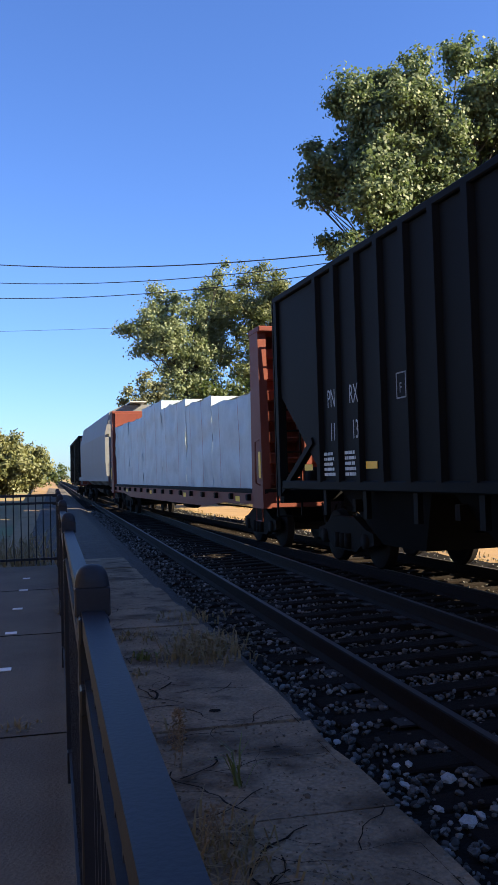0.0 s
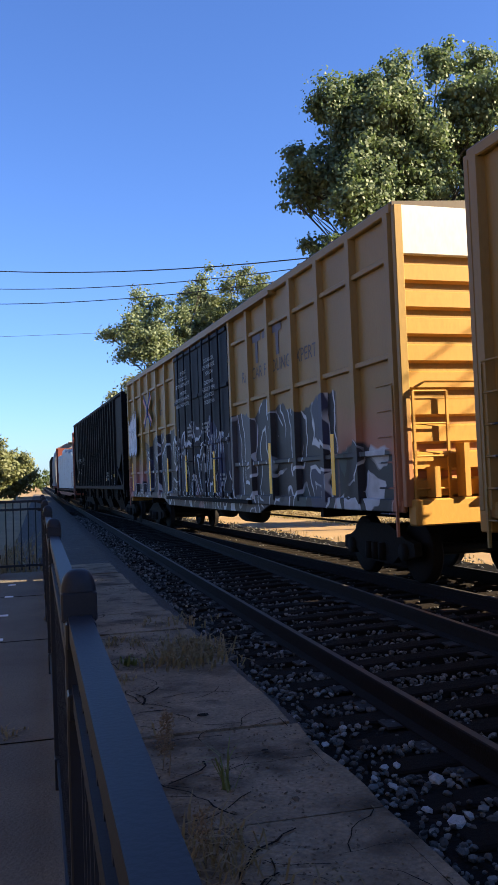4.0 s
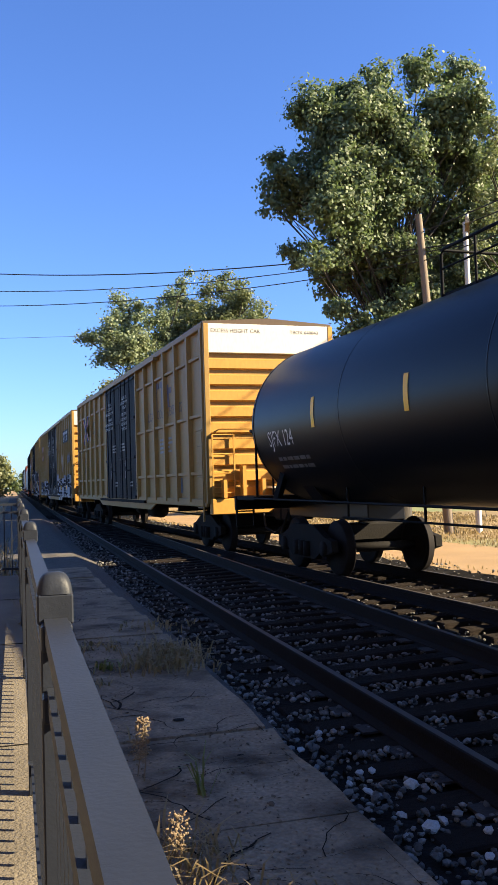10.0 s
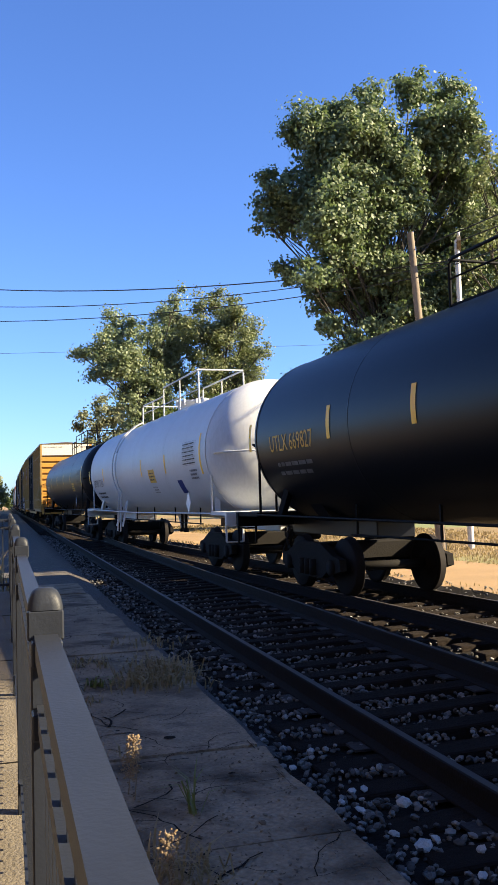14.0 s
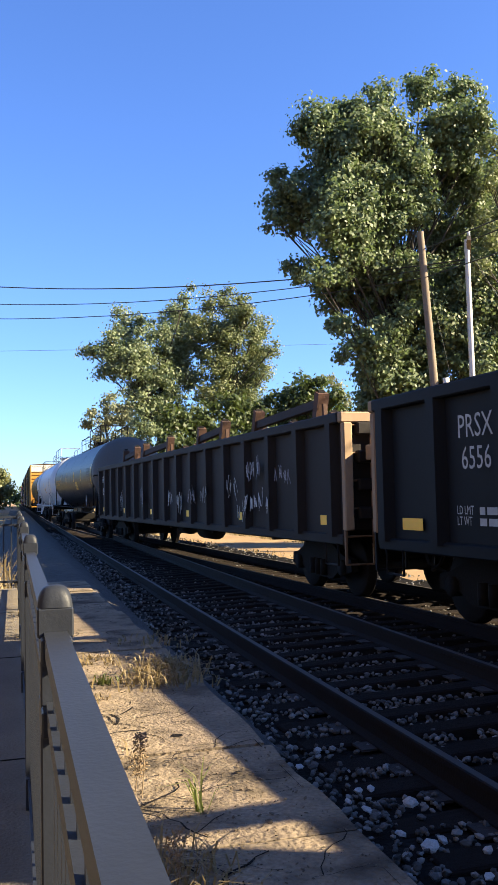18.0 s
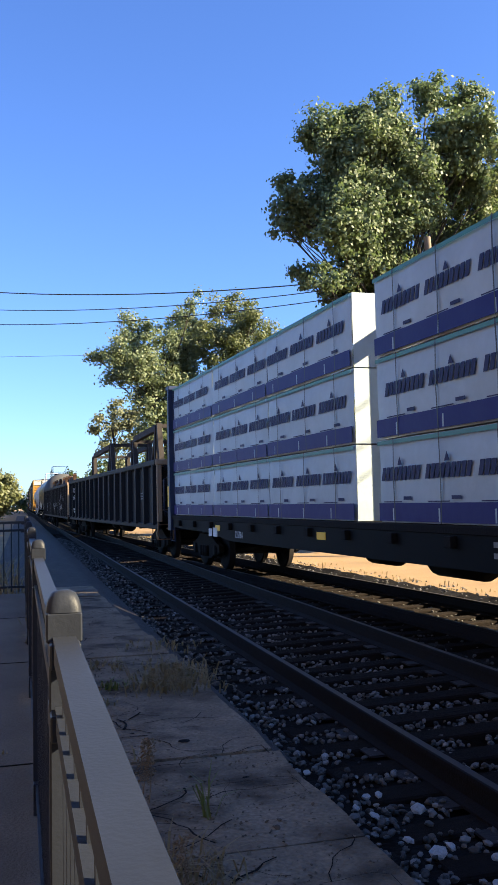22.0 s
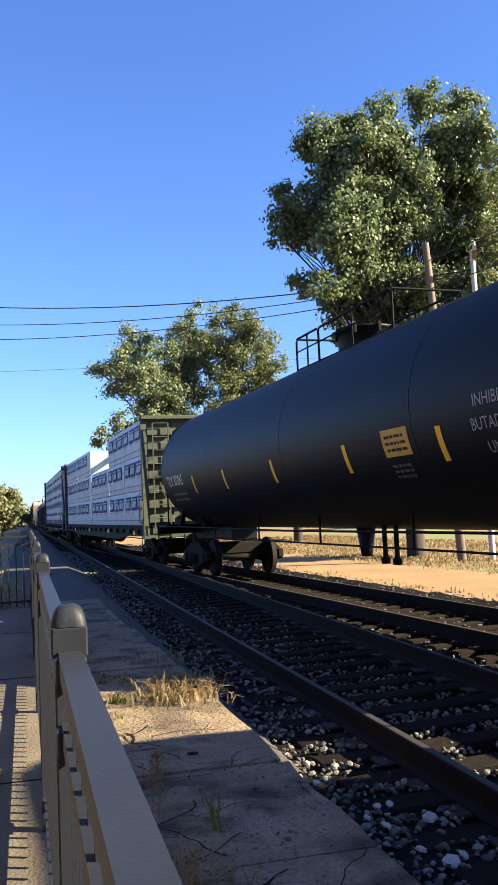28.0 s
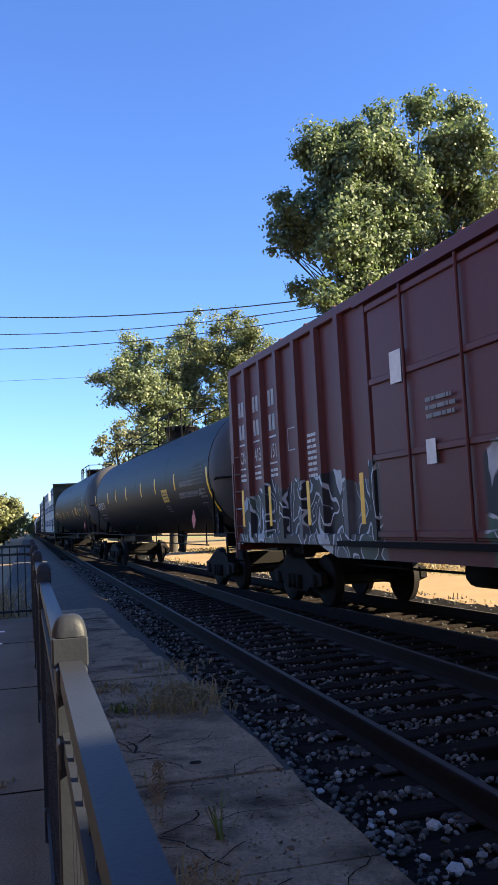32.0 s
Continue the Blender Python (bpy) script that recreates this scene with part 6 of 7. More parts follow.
def centrebeam(front, back, label, mat, top, deck=1.02, bulk_t=0.28, beam=True):
    """A flat car: deck, bulkheads with ladders and, on most, a truss beam between the loads."""
    u, L = (front + back) / 2, front - back
    h = L / 2
    car = thing("centrebeam_car", label, "freight car", "cars of the freight train")
    part("deck", Mesh().box(-1.5, 1.5, -h, h, deck, deck + 0.1, 0.01), "truck", car)
    for s in (-1, 1):
        part("side_sill", Mesh().prism([(-h, deck + 0.02), (h, deck + 0.02), (h, deck - 0.22), (h - 3.6, deck - 0.26), (h - 5.5, deck - 0.4), (-h + 5.5, deck - 0.4), (-h + 3.6, deck - 0.26), (-h, deck - 0.22)],
                                       s * 1.45 - 0.03, s * 1.45 + 0.03, "x"), mat if mat == "red" else "black", car)
    if beam:
        part("top_beam", Mesh().box(-0.12, 0.12, -h + 0.5, h - 0.5, top - 0.22, top - 0.05, 0.01), mat, car)
        for i in range(15):
            y = -h + 1 + (L - 2) * i / 14
            part("beam_post", Mesh().box(-0.09, 0.09, y - 0.07, y + 0.07, deck + 0.1, top - 0.2), mat, car)
    for s in (-1, 1):
        ya, yb = sorted((s * h, s * (h - bulk_t)))
        yo = s * h
        part("bulkhead", Mesh().box(-1.42, 1.42, s * (h - bulk_t) - 0.03, s * (h - bulk_t) + 0.03, deck, top - 0.1, 0.01), mat, car)
        for x in (-1.45, 1.45):
            part("bulkhead_column", Mesh().prism([(s * (h - bulk_t - 0.05), deck - 0.3), (s * (h + 0.0), deck - 0.3), (s * (h - 0.12), top), (s * (h - bulk_t + 0.05), top)], x - 0.09, x + 0.09, "x"), mat, car)
        part("bulkhead_cap", Mesh().box(-1.55, 1.55, ya - 0.02, yb + 0.02, top - 0.12, top, 0.02), mat, car)
        for k in range(7):
            z = deck + 0.3 + (top - deck - 0.8) * k / 6
            for x0, x1 in ((-1.36, -0.55), (-0.35, 0.35), (0.55, 1.36)):
                part("bulkhead_rib", Mesh().box(x0, x1, min(s * (h - bulk_t), s * (h - bulk_t + 0.2)), max(s * (h - bulk_t), s * (h - bulk_t + 0.2)), z - 0.12, z + 0.12, 0.02), mat, car)
        for x in (-0.45, 0.45):
            part("bulkhead_post", Mesh().box(x - 0.08, x + 0.08, min(s * (h - bulk_t), s * (h - 0.2)), max(s * (h - bulk_t), s * (h - 0.2)), deck, top - 0.1), mat, car)
        ladder(car, -1.2, yo + s * 0.06, deck - 0.1, top - 0.25, 0.5, mat, "x", 8)
        part("grab_iron", Mesh().tube([(-1.56, s * (h - 0.1), 1.2), (-1.66, s * (h - 0.1), 1.25), (-1.66, s * (h - 0.1), 2.1), (-1.56, s * (h - 0.1), 2.15)], 0.018), mat, car)
        add_plate(car, "reflector", s * (h - 0.15) + 0.1, 1.35, 0.14, 0.55, "reflector", -1.545, label="yellow reflector strip")
        part("end_sill", Mesh().box(-1.45, 1.45, min(yo, yo - s * 0.2), max(yo, yo - s * 0.2), deck - 0.3, deck + 0.05, 0.02), mat, car)
        part("step", Mesh().tube([(-1.5, s * (h - 0.2), deck - 0.2), (-1.5, s * (h - 0.2), 0.45), (-1.5, s * (h - 0.65), 0.45), (-1.5, s * (h - 0.65), deck - 0.2)], 0.02), mat, car)
    for i in range(16):
        y = -h + 1.2 + (L - 2.4) * i / 15
        part("winch", Mesh().box(-1.56, -1.46, y - 0.08, y + 0.08, deck - 0.16, deck - 0.02, 0.01), "truck", car)
        if i % 4 == 1:
            add_plate(car, "reflector", y - 0.3, deck - 0.2, 0.35, 0.12, "reflector", -1.485, label="yellow reflector patch")
    underframe(car, h - 0.05, "truck", 0.95)
    rides(car, u, h - 3.3)
    return u, h, h - 3.3


# red car with crumpled white loads and bare tan lumber
u, h, half = centrebeam(41.8, 17.6, "rust-red bulkhead flat car", "red", 4.52, bulk_t=0.75, beam=False)
packs = ((41.0, 36.8, 1.12, 3.75), (36.8, 33.4, 1.12, 3.7), (33.4, 29.4, 1.12, 4.0), (29.4, 25.6, 1.12, 3.7), (25.6, 22.4, 1.12, 3.5), (22.4, 18.7, 1.12, 3.25))
for i, (a, b, z0, z1) in enumerate(packs):
    wrapped_bundle(a - u, b - u, z0, z1, "plain", 70 + i, u, half)
for i, (a, b) in enumerate(((40.8, 36.8), (36.6, 32.6))):
    lp = thing("bare_lumber_stack", "stack of bare tan boards above the wrapped load", "lumber", "bare lumber on the train")
    for k in range(4):
        part("board_layer", Mesh().box(0.14, 1.4, b - u, a - u, 1.2 + 0.8 * k, 1.95 + 0.8 * k, 0.03), "tan_load", lp)
    rides(lp, u, half)

# navy car with three tiers of banded packs
u, h, half = centrebeam(-174.4, -198.5, "dark navy centre-beam flat car with bulkheads", "bulk_blue", 4.62)
add_text(MOVERS[-1][0], "735784", 6.2, 0.70, 0.2, "ink_white", -1.492, 0.85)
add_bars(MOVERS[-1][0], 8.2, 0.68, 0.9, 1, 0.2, 0.05, "ink_white", -1.486, 90)
add_bars(MOVERS[-1][0], -3.0, 0.9, 2.2, 2, 0.06, 0.06, "ink_grey", -1.486, 91)
k = 100
for a, b in ((-174.75, -178.5), (-178.52, -182.2), (-182.22, -185.95), (-186.7, -192.4), (-192.42, -195.2), (-195.22, -198.1)):
    for z in (1.13, 2.27, 3.41):
        wrapped_bundle(a - u, b - u, z, z + 1.12, "river", k, u, half)
        k += 1
# dark green car with slanted-logo packs, one tier missing amidships
u, h, half = centrebeam(-200.25, -224.75, "dark green centre-beam flat car with bulkheads", "bulk_green", 4.58)
for a, b, tiers in ((-200.7, -205.8, 3), (-205.85, -211.15, 3), (-211.4, -216.75, 2), (-216.8, -220.5, 3), (-220.55, -224.3, 3)):
    for q in range(tiers):
        z = 1.13 + 1.14 * q
        wrapped_bundle(a - u, b - u, z, z + 1.12, "angled", k, u, half)
        k += 1


# ---- yellow boxcars ----
car, h = boxcar(-4.1, -25.2, "yellow high-cube boxcar covered in graffiti", girts=(1.72, 3.02, 4.33), posts=6)
rail_logo(car, 7.3, 3.22, 1.2, 0.95)
add_text(car, "next", 8.35, 3.72, 0.34, "ink_black", -1.507)
add_text(car, "load", 8.35, 3.42, 0.34, "ink_black", -1.507)
add_text(car, "any", 5.5, 3.75, 0.36, "ink_black", -1.507)
add_text(car, "road", 5.5, 3.42, 0.36, "ink_black", -1.507)
add_text(car, "TB OX", 8.35, 2.45, 0.40, "ink_black", -1.507)
add_text(car, "6 75 03 3", 8.78, 2.0, 0.40, "ink_black", -1.507)
bubble_tag(car, 10.3, 2.35, 1.55, 1.55)
PAINTED = ("faded yellow car paint", "dark blue-black door paint")
sprayed(car, PAINTED, h + 0.1, h - 4.6, 2.0, 7, rough_top=0.3, fade=(0.30, 0.085, 0.13))
sprayed(car, PAINTED, -6.2, -h - 0.1, 2.3, 8, rough_top=0.3, fade=(0.38, 0.11, 0.09))
sprayed(car, PAINTED, h - 0.6, h - 3.2, 1.35, 9, (0.55, 0.6), 0.7, 0.05)
sprayed(car, PAINTED, h - 3.0, -8.3, 2.75, 3, (0.95, 1.7), 0.75, 0.07)
sprayed(car, PAINTED, -8.3, -h + 0.3, 1.75, 5, (0.7, 0.8), 0.5, 0.3, ((0.02, 0.02, 0.024), (0.10, 0.085, 0.03), (0.03, 0.05, 0.05), (0.02, 0.02, 0.03)))
for y in (h - 1.1, h - 4.2, h - 6.9, 1.4, -1.4, -5.4, -8.4):
    add_plate(car, "reflector", y, 1.12, 0.13, 0.95, "reflector", -1.66, label="upright yellow reflector")
# faded wordmark as plain shapes, slogan
for k in range(3):
    add_plate(car, "mark", -4.2 - 0.62 * k, 4.15, 0.5, 0.14, "spray_violet", -1.507)
    add_plate(car, "mark", -4.38 - 0.62 * k, 3.72, 0.15, 0.44, "spray_violet", -1.507)
add_text(car, "RAILCAR POOLING EXPERTS", -3.4, 3.42, 0.34, "ink_black", -1.507)

car, h = boxcar(-27.1, -48.1, "yellow high-cube boxcar with a blue logo panel", posts=8)
rail_logo(car, 8.0, 3.2, 1.0, 0.95)
add_text(car, "TB OX", h - 1.4, 2.35, 0.36, "ink_black", -1.507)
add_text(car, "6 65 3 5", h - 1.2, 1.95, 0.36, "ink_black", -1.507)
add_plate(car, "logo_panel", -6.5, 3.66, 2.5, 0.62, "door_blue", -1.604, 0.006, "dark blue logo panel", 0.0)
for k in range(3):
    for q in range(2 if k < 2 else 1):
        add_plate(car, "logo_stroke", -6.65 - 0.78 * k, 4.08, 0.64, 0.12, "ink_white", -1.611, 0.003)
        add_plate(car, "logo_stroke", -6.85 - 0.78 * k, 3.74, 0.2, 0.36, "ink_white", -1.611, 0.003, "", -0.06)
for q in range(4):
    add_plate(car, "logo_line", -6.6, 3.79 + 0.07 * q, 2.3, 0.025, "door_blue", -1.615, 0.002)
add_text(car, "Railcar Pooling", -6.65, 3.12, 0.36, "ink_black", -1.507)
add_text(car, "Experts", -7.1, 2.76, 0.36, "ink_black", -1.507)
add_text(car, "ttx.com", -7.1, 2.4, 0.36, "ink_black", -1.507)
sprayed(car, PAINTED, h - 0.3, 2.9, 1.85, 21, (0.42, 0.8), 0.45, 0.4, ((0.05, 0.05, 0.06), (0.20, 0.16, 0.10), (0.06, 0.10, 0.12), (0.13, 0.12, 0.14), (0.03, 0.03, 0.04)))
sprayed(car, PAINTED, -2.75, -9.95, 2.0, 22, (0.40, 0.75), 0.4, 0.45, ((0.02, 0.02, 0.026), (0.05, 0.06, 0.10), (0.02, 0.02, 0.03), (0.08, 0.14, 0.16), (0.03, 0.03, 0.04)))
add_graffiti(car, 2.2, 0.3, 0.9, 1.7, 311, "spray_blue", "door_blue", "door_blue", -1.645, 0.04, 0.0)
add_graffiti(car, -0.4, -2.4, 0.9, 1.5, 314, "spray_blue", "door_blue", "door_blue", -1.645, 0.05, 0.0)
add_graffiti(car, -8.4, -9.8, 2.5, 3.2, 313, "spray_black", "spray_violet", "spray_violet", -1.608, 0.06, 0.0)
blobm = Mesh()
blob(blobm, -5.85, 2.62, 0.45, 0.9, -1.606, random.Random(4))
blob(blobm, -5.6, 2.85, 0.25, 0.5, -1.607, random.Random(5))
blob(blobm, -6.12, 2.85, 0.25, 0.5, -1.607, random.Random(6))
part("brown_stain", blobm, "spray_brown", car, "brown sprayed patch")
for y in (h - 3.6, -1.4, -5.0, -7.9):
    add_plate(car, "reflector", y, 1.3, 0.32, 0.2, "reflector", -1.62, label="yellow reflector patch")
add_text(car, "EXCESS HEIGHT CAR", -1.25, 4.62, 0.15, "ink_black", -h - 0.094, 1.0, True)
add_text(car, "TBOX 66535", 0.35, 4.55, 0.13, "ink_black", -h - 0.094, 1.0, True)

car, h = boxcar(-50.4, -71.0, "yellow high-cube boxcar with black double doors", girts=(1.66, 2.98, 4.31), posts=6)
rail_logo(car, 8.25, 3.25, 1.25, 0.98)
add_text(car, "next", 9.5, 3.7, 0.32, "ink_black", -1.507)
add_text(car, "load", 9.5, 3.4, 0.32, "ink_black", -1.507)
add_text(car, "any", 6.4, 3.85, 0.34, "ink_black", -1.507)
add_text(car, "road", 6.4, 3.5, 0.34, "ink_black", -1.507)
add_text(car, "TB OX", 9.5, 2.45, 0.38, "ink_black", -1.507)
add_text(car, "64 00 43", 9.45, 1.98, 0.38, "ink_black", -1.507)
for k in range(3):
    add_plate(car, "mark", -5.0 - 0.72 * k, 4.05 - 0.25 * (k == 2), 0.6, 0.16, "spray_violet", -1.507)
    add_plate(car, "mark", -5.2 - 0.72 * k, 3.45, 0.17, 0.6, "spray_violet", -1.507, 0.005, "", -0.1 * (k == 2))
add_text(car, "RAILCAR POOLING EXPERTS", -3.7, 3.22, 0.36, "ink_black", -1.507, 0.95)
add_bars(car, -5.6, 2.6, 1.6, 4, 0.06, 0.05, "ink_grey", -1.506, 12)
add_plate(car, "notice", -7.4, 1.2, 0.55, 0.38, "spray_blue", -1.505, 0.005, "grey-blue notice plate")
add_plate(car, "reflector", -8.6, 1.1, 0.22, 0.55, "reflector", -1.505, 0.005, "upright yellow reflector")
add_plate(car, "reflector", h - 1.0, 1.1, 0.14, 0.6, "reflector", -1.505, 0.005, "upright yellow reflector")
add_plate(car, "reflector", h - 3.4, 1.1, 0.14, 0.6, "reflector", -1.505, 0.005, "upright yellow reflector")
add_text(car, "EXCESS HEIGHT CAR", -1.4, 4.8, 0.125, "ink_black", -h - 0.094, 1.0, True)
add_text(car, "TBOX 640043", 0.5, 4.8, 0.12, "ink_black", -h - 0.094, 1.0, True)
add_bars(car, 0.2, 3.3, 0.9, 3, 0.05, 0.04, "ink_grey", -h - 0.09, 15, end=True)


# ---- tank cars ----
def tank_car(front, back, label, mat, r, zc, rail_mat, head_mat=None, strips=(), strip_z=(-0.35, 0.1), end_z=(-0.45, 0.4), text="", text_mat="ink_white",
             text_at=(1.6, 0.1), seed=1, dome=(0.0, 0.42, 0.4), walk_rails=(2.6, 0.4, -3.2), placard="spray_blue", end_mat="black", text2=(), panel=0.0, warning=0.0,
             notice=None, side_ladder=None, tall_rail=0.75):
    """A tank between end platforms. front and back are the tips of the heads; strips, panel, warning, notice and text stand at
    places along the train. dome: place, radius, height; walk_rails: where the low rail begins, rises, ends."""
    u, L = (front + back) / 2, front - back
    h = L / 2
    car = thing("tank_car", label, "freight car", "cars of the freight train")
    hd = 0.55 * r
    shell = Mesh().turn([(-(h - hd), r), (-(h - hd) * 0.5, r), (0, r), ((h - hd) * 0.5, r), (h - hd, r)], "y", 56, (0, 0, zc))
    part("shell", shell, mat, car)
    for s in (-1, 1):
        cap = [(s * (h - hd + hd * math.sin(a)), max(0.002, r * math.cos(a))) for a in np.linspace(0, math.pi / 2, 11)]
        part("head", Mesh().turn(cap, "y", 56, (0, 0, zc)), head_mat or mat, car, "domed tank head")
        part("weld_band", Mesh().turn([(s * (h - hd) - 0.03, r), (s * (h - hd) - 0.03, r + 0.006), (s * (h - hd) + 0.03, r + 0.006), (s * (h - hd) + 0.03, r)], "y", 56, (0, 0, zc)), mat, car)
    for k in (-0.5, 0.0, 0.5):
        y = (h - hd) * k
        part("seam", Mesh().turn([(y - 0.015, r), (y - 0.015, r + 0.0015), (y + 0.015, r + 0.0015), (y + 0.015, r)], "y", 56, (0, 0, zc)), mat, car)
    zb = zc - r
    # dome, walkway and its rails
    zt = zc + r
    dy, dr, dh = dome
    dm = part("manway", Mesh().turn([(0, dr), (dh, dr), (dh + 0.01, dr * 1.07), (dh + 0.06, dr * 1.07), (dh + 0.08, dr * 0.5), (dh + 0.11, 0.001)], "z", 24, (0, dy, zt - 0.04)), mat if mat != "tank_white" else "tank_white", car, "round manway dome with a bolted lid")
    for k in range(8):
        q = math.tau * k / 8
        part("lid_bolt", Mesh().box(dr * 1.1 * math.cos(q) - 0.025, dr * 1.1 * math.cos(q) + 0.025, dy + dr * 1.1 * math.sin(q) - 0.025, dy + dr * 1.1 * math.sin(q) + 0.025, zt + dh - 0.12, zt + dh + 0.05), rail_mat, dm)
    for vy in (dy - 0.95, dy + 0.85):
        part("valve", Mesh().turn([(0, 0.12), (0.22, 0.12), (0.26, 0.001)], "z", 12, (0.1, vy, zt - 0.02)), rail_mat, car)
    ya, ym, yb = walk_rails
    part("walkway", Mesh().box(-0.62, 0.62, yb, ya, zt - 0.14, zt - 0.10), rail_mat, car)
    for s in (-1, 1):
        x = s * 0.62
        for y0, y1, hh in ((ya, ym, 0.5), (ym, yb, tall_rail)):
            m = Mesh().tube([(x, y0, zt - 0.25), (x, y0, zt + hh - 0.06), (x, y0 - 0.06, zt + hh), (x, y1 + 0.06, zt + hh), (x, y1, zt + hh - 0.06), (x, y1, zt - 0.25)], 0.022, 6)
            part("railing", m, rail_mat, car)
            part("rail_post", Mesh().tube([(x, (y0 + y1) / 2, zt - 0.25), (x, (y0 + y1) / 2, zt + hh)], 0.018, 6), rail_mat, car)
        part("mid_rail", Mesh().tube([(x, ya, zt + 0.24), (x, yb, zt + 0.24)], 0.014, 6), rail_mat, car)
    for y, hh in ((ya, 0.5), (yb, tall_rail)):
        part("end_rail", Mesh().tube([(-0.62, y, zt + hh), (0.62, y, zt + hh)], 0.022, 6), rail_mat, car)
    # ladder bent over the shell
    if side_ladder is not None:
        yl = side_ladder - u
        lad = None
        for y in (yl - 0.24, yl + 0.24):
            pts = [(-(r + 0.09) * math.cos(a), y, zc + (r + 0.09) * math.sin(a)) for a in np.linspace(-0.5, 1.15, 12)]
            lad = part("shell_ladder", Mesh().tube([(-1.5, y, 0.45)] + pts, 0.022, 6), end_mat, car)
        for a in np.linspace(-0.45, 1.1, 9):
            part("rung", Mesh().tube([(-(r + 0.09) * math.cos(a), yl - 0.24, zc + (r + 0.09) * math.sin(a)), (-(r + 0.09) * math.cos(a), yl + 0.24, zc + (r + 0.09) * math.sin(a))], 0.014, 5), end_mat, lad)
        for y in (yl - 0.5, yl + 0.5):
            part("ladder_strut", Mesh().bar((-1.48, y, 0.62), (-1.2, yl, zb + 0.5), 0.05), end_mat, lad)
    # stub sills, end platforms, curved end rails
    hp = h + 0.35
    for s in (-1, 1):
        y0, y1 = sorted((s * (h - 3.2), s * hp))
        part("stub_sill", Mesh().box(-0.35, 0.35, y0, y1, 0.72, zb + 0.1, 0.02), mat, car)
        part("end_platform", Mesh().box(-1.5, 1.5, min(s * (h - 0.75), s * hp), max(s * (h - 0.75), s * hp), 1.08, 1.16, 0.01), end_mat, car)
        part("end_beam", Mesh().box(-1.52, 1.52, s * hp - 0.06, s * hp + 0.06, 0.88, 1.16, 0.01), end_mat, car)
        for x in (-1.45, 1.45):
            part("curved_handrail", Mesh().tube([(x, s * (h - 0.8), 1.15), (x, s * (h - 0.8), 2.2), (x, s * (h - 0.72), 2.36), (x, s * (h - 0.5), 2.42), (x * 0.55, s * (hp - 0.12), 2.42), (x * 0.5, s * (hp - 0.1), 2.3), (x * 0.5, s * (hp - 0.1), 1.15)], 0.024, 6), rail_mat, car)
        part("saddle", Mesh().prism([(-1.25, zb + 0.75), (1.25, zb + 0.75), (0.7, 1.0), (-0.7, 1.0)], s * (h - 2.1) - 0.25, s * (h - 2.1) + 0.25), mat, car)
        part("saddle_brace", Mesh().bar((-1.2, s * (h - 1.2), 1.1), (-1.1, s * (h - 1.5), zb + 0.75), 0.12), end_mat, car)
        ladder(car, -1.5, s * (hp - 0.02), 0.55, 1.15, 0.36, end_mat, "x", 2)
        add_truck(car, s * (h - 2.0))
        add_coupler(car, s * hp, s)
        part("brake_gear", Mesh().box(0.2, 0.8, s * (hp - 0.35) - 0.1, s * (hp - 0.35) + 0.1, 1.3, 1.9, 0.03).turn([(-0.02, 0.24), (0.02, 0.26), (0.02, 0.29), (-0.02, 0.29), (-0.02, 0.24)], "y", 20, (0.5, s * (hp - 0.2), 2.0)), end_mat, car)
    part("side_handrail", Mesh().tube([(-1.5, -h + 0.8, 1.12), (-1.52, 0, 1.08), (-1.5, h - 0.8, 1.12)], 0.02, 6), rail_mat if mat == "tank_white" else "black", car)
    part("lower_pipe", Mesh().tube([(-0.9, -h + 3.4, 0.82), (-0.9, h - 3.4, 0.82)], 0.018, 6), "black", car)
    for y in np.linspace(-h + 3.6, h - 3.6, 5):
        part("pipe_hanger", Mesh().bar((-0.9, y, 0.8), (-0.9, y, zb + 0.4), 0.03), "black", car)
    part("bottom_outlet", Mesh().turn([(0.55, 0.001), (0.55, 0.1), (0.75, 0.13), (zb + 0.05, 0.18), (zb + 0.05, 0.001)], "z", 14), mat, car)
    for y in (-2.1, -1.7):
        part("hanging_valve", Mesh().turn([(0.52, 0.001), (0.52, 0.07), (0.6, 0.08), (0.64, 0.04), (zb + 0.1, 0.04)], "z", 10, (-0.5, y, 0)), "truck", car)

    def on_shell(y0, y1, z0, z1, m_name, name, label="", lift=0.006):
        """A patch that follows the curve of the shell; y0 is its left end."""
        a0, a1 = math.asin((z0 - zc) / r), math.asin((z1 - zc) / r)
        m = Mesh()
        for k in range(7):
            a = a0 + (a1 - a0) * k / 6
            m.v += [(-(r + lift) * math.cos(a), y0, zc + (r + lift) * math.sin(a)), (-(r + lift) * math.cos(a), y1, zc + (r + lift) * math.sin(a))]
        m.f = [(2 * k, 2 * k + 1, 2 * k + 3, 2 * k + 2) for k in range(6)]
        m.smooth = [True] * 6
        return part(name, m, m_name, car, label)

    def bent(me, y, z):
        """Letters laid on the curve of the shell from y (left end) and height z."""
        a0 = math.asin((z - zc) / r)
        for p in me.vertices:
            a = a0 + p.co.y / r
            p.co = Vector((-(r + 0.008) * math.cos(a), y - p.co.x, zc + (r + 0.008) * math.sin(a)))
        me.update()
        return me

    def print_rows(y, z, w, rows, hh, gap, m_name, sd):
        rng = random.Random(sd)
        m = Mesh()
        for k in range(rows):
            s = 0.0
            while s < w * 0.9:
                ln = rng.uniform(1.0, 4.0) * hh
                m.box(s, min(w, s + ln), -k * (hh + gap), hh - k * (hh + gap), 0, 0.003)
                s += ln + hh * 0.6
        part("small_print", bent(m.mesh("small_print", M[m_name]), y, z), None, car)

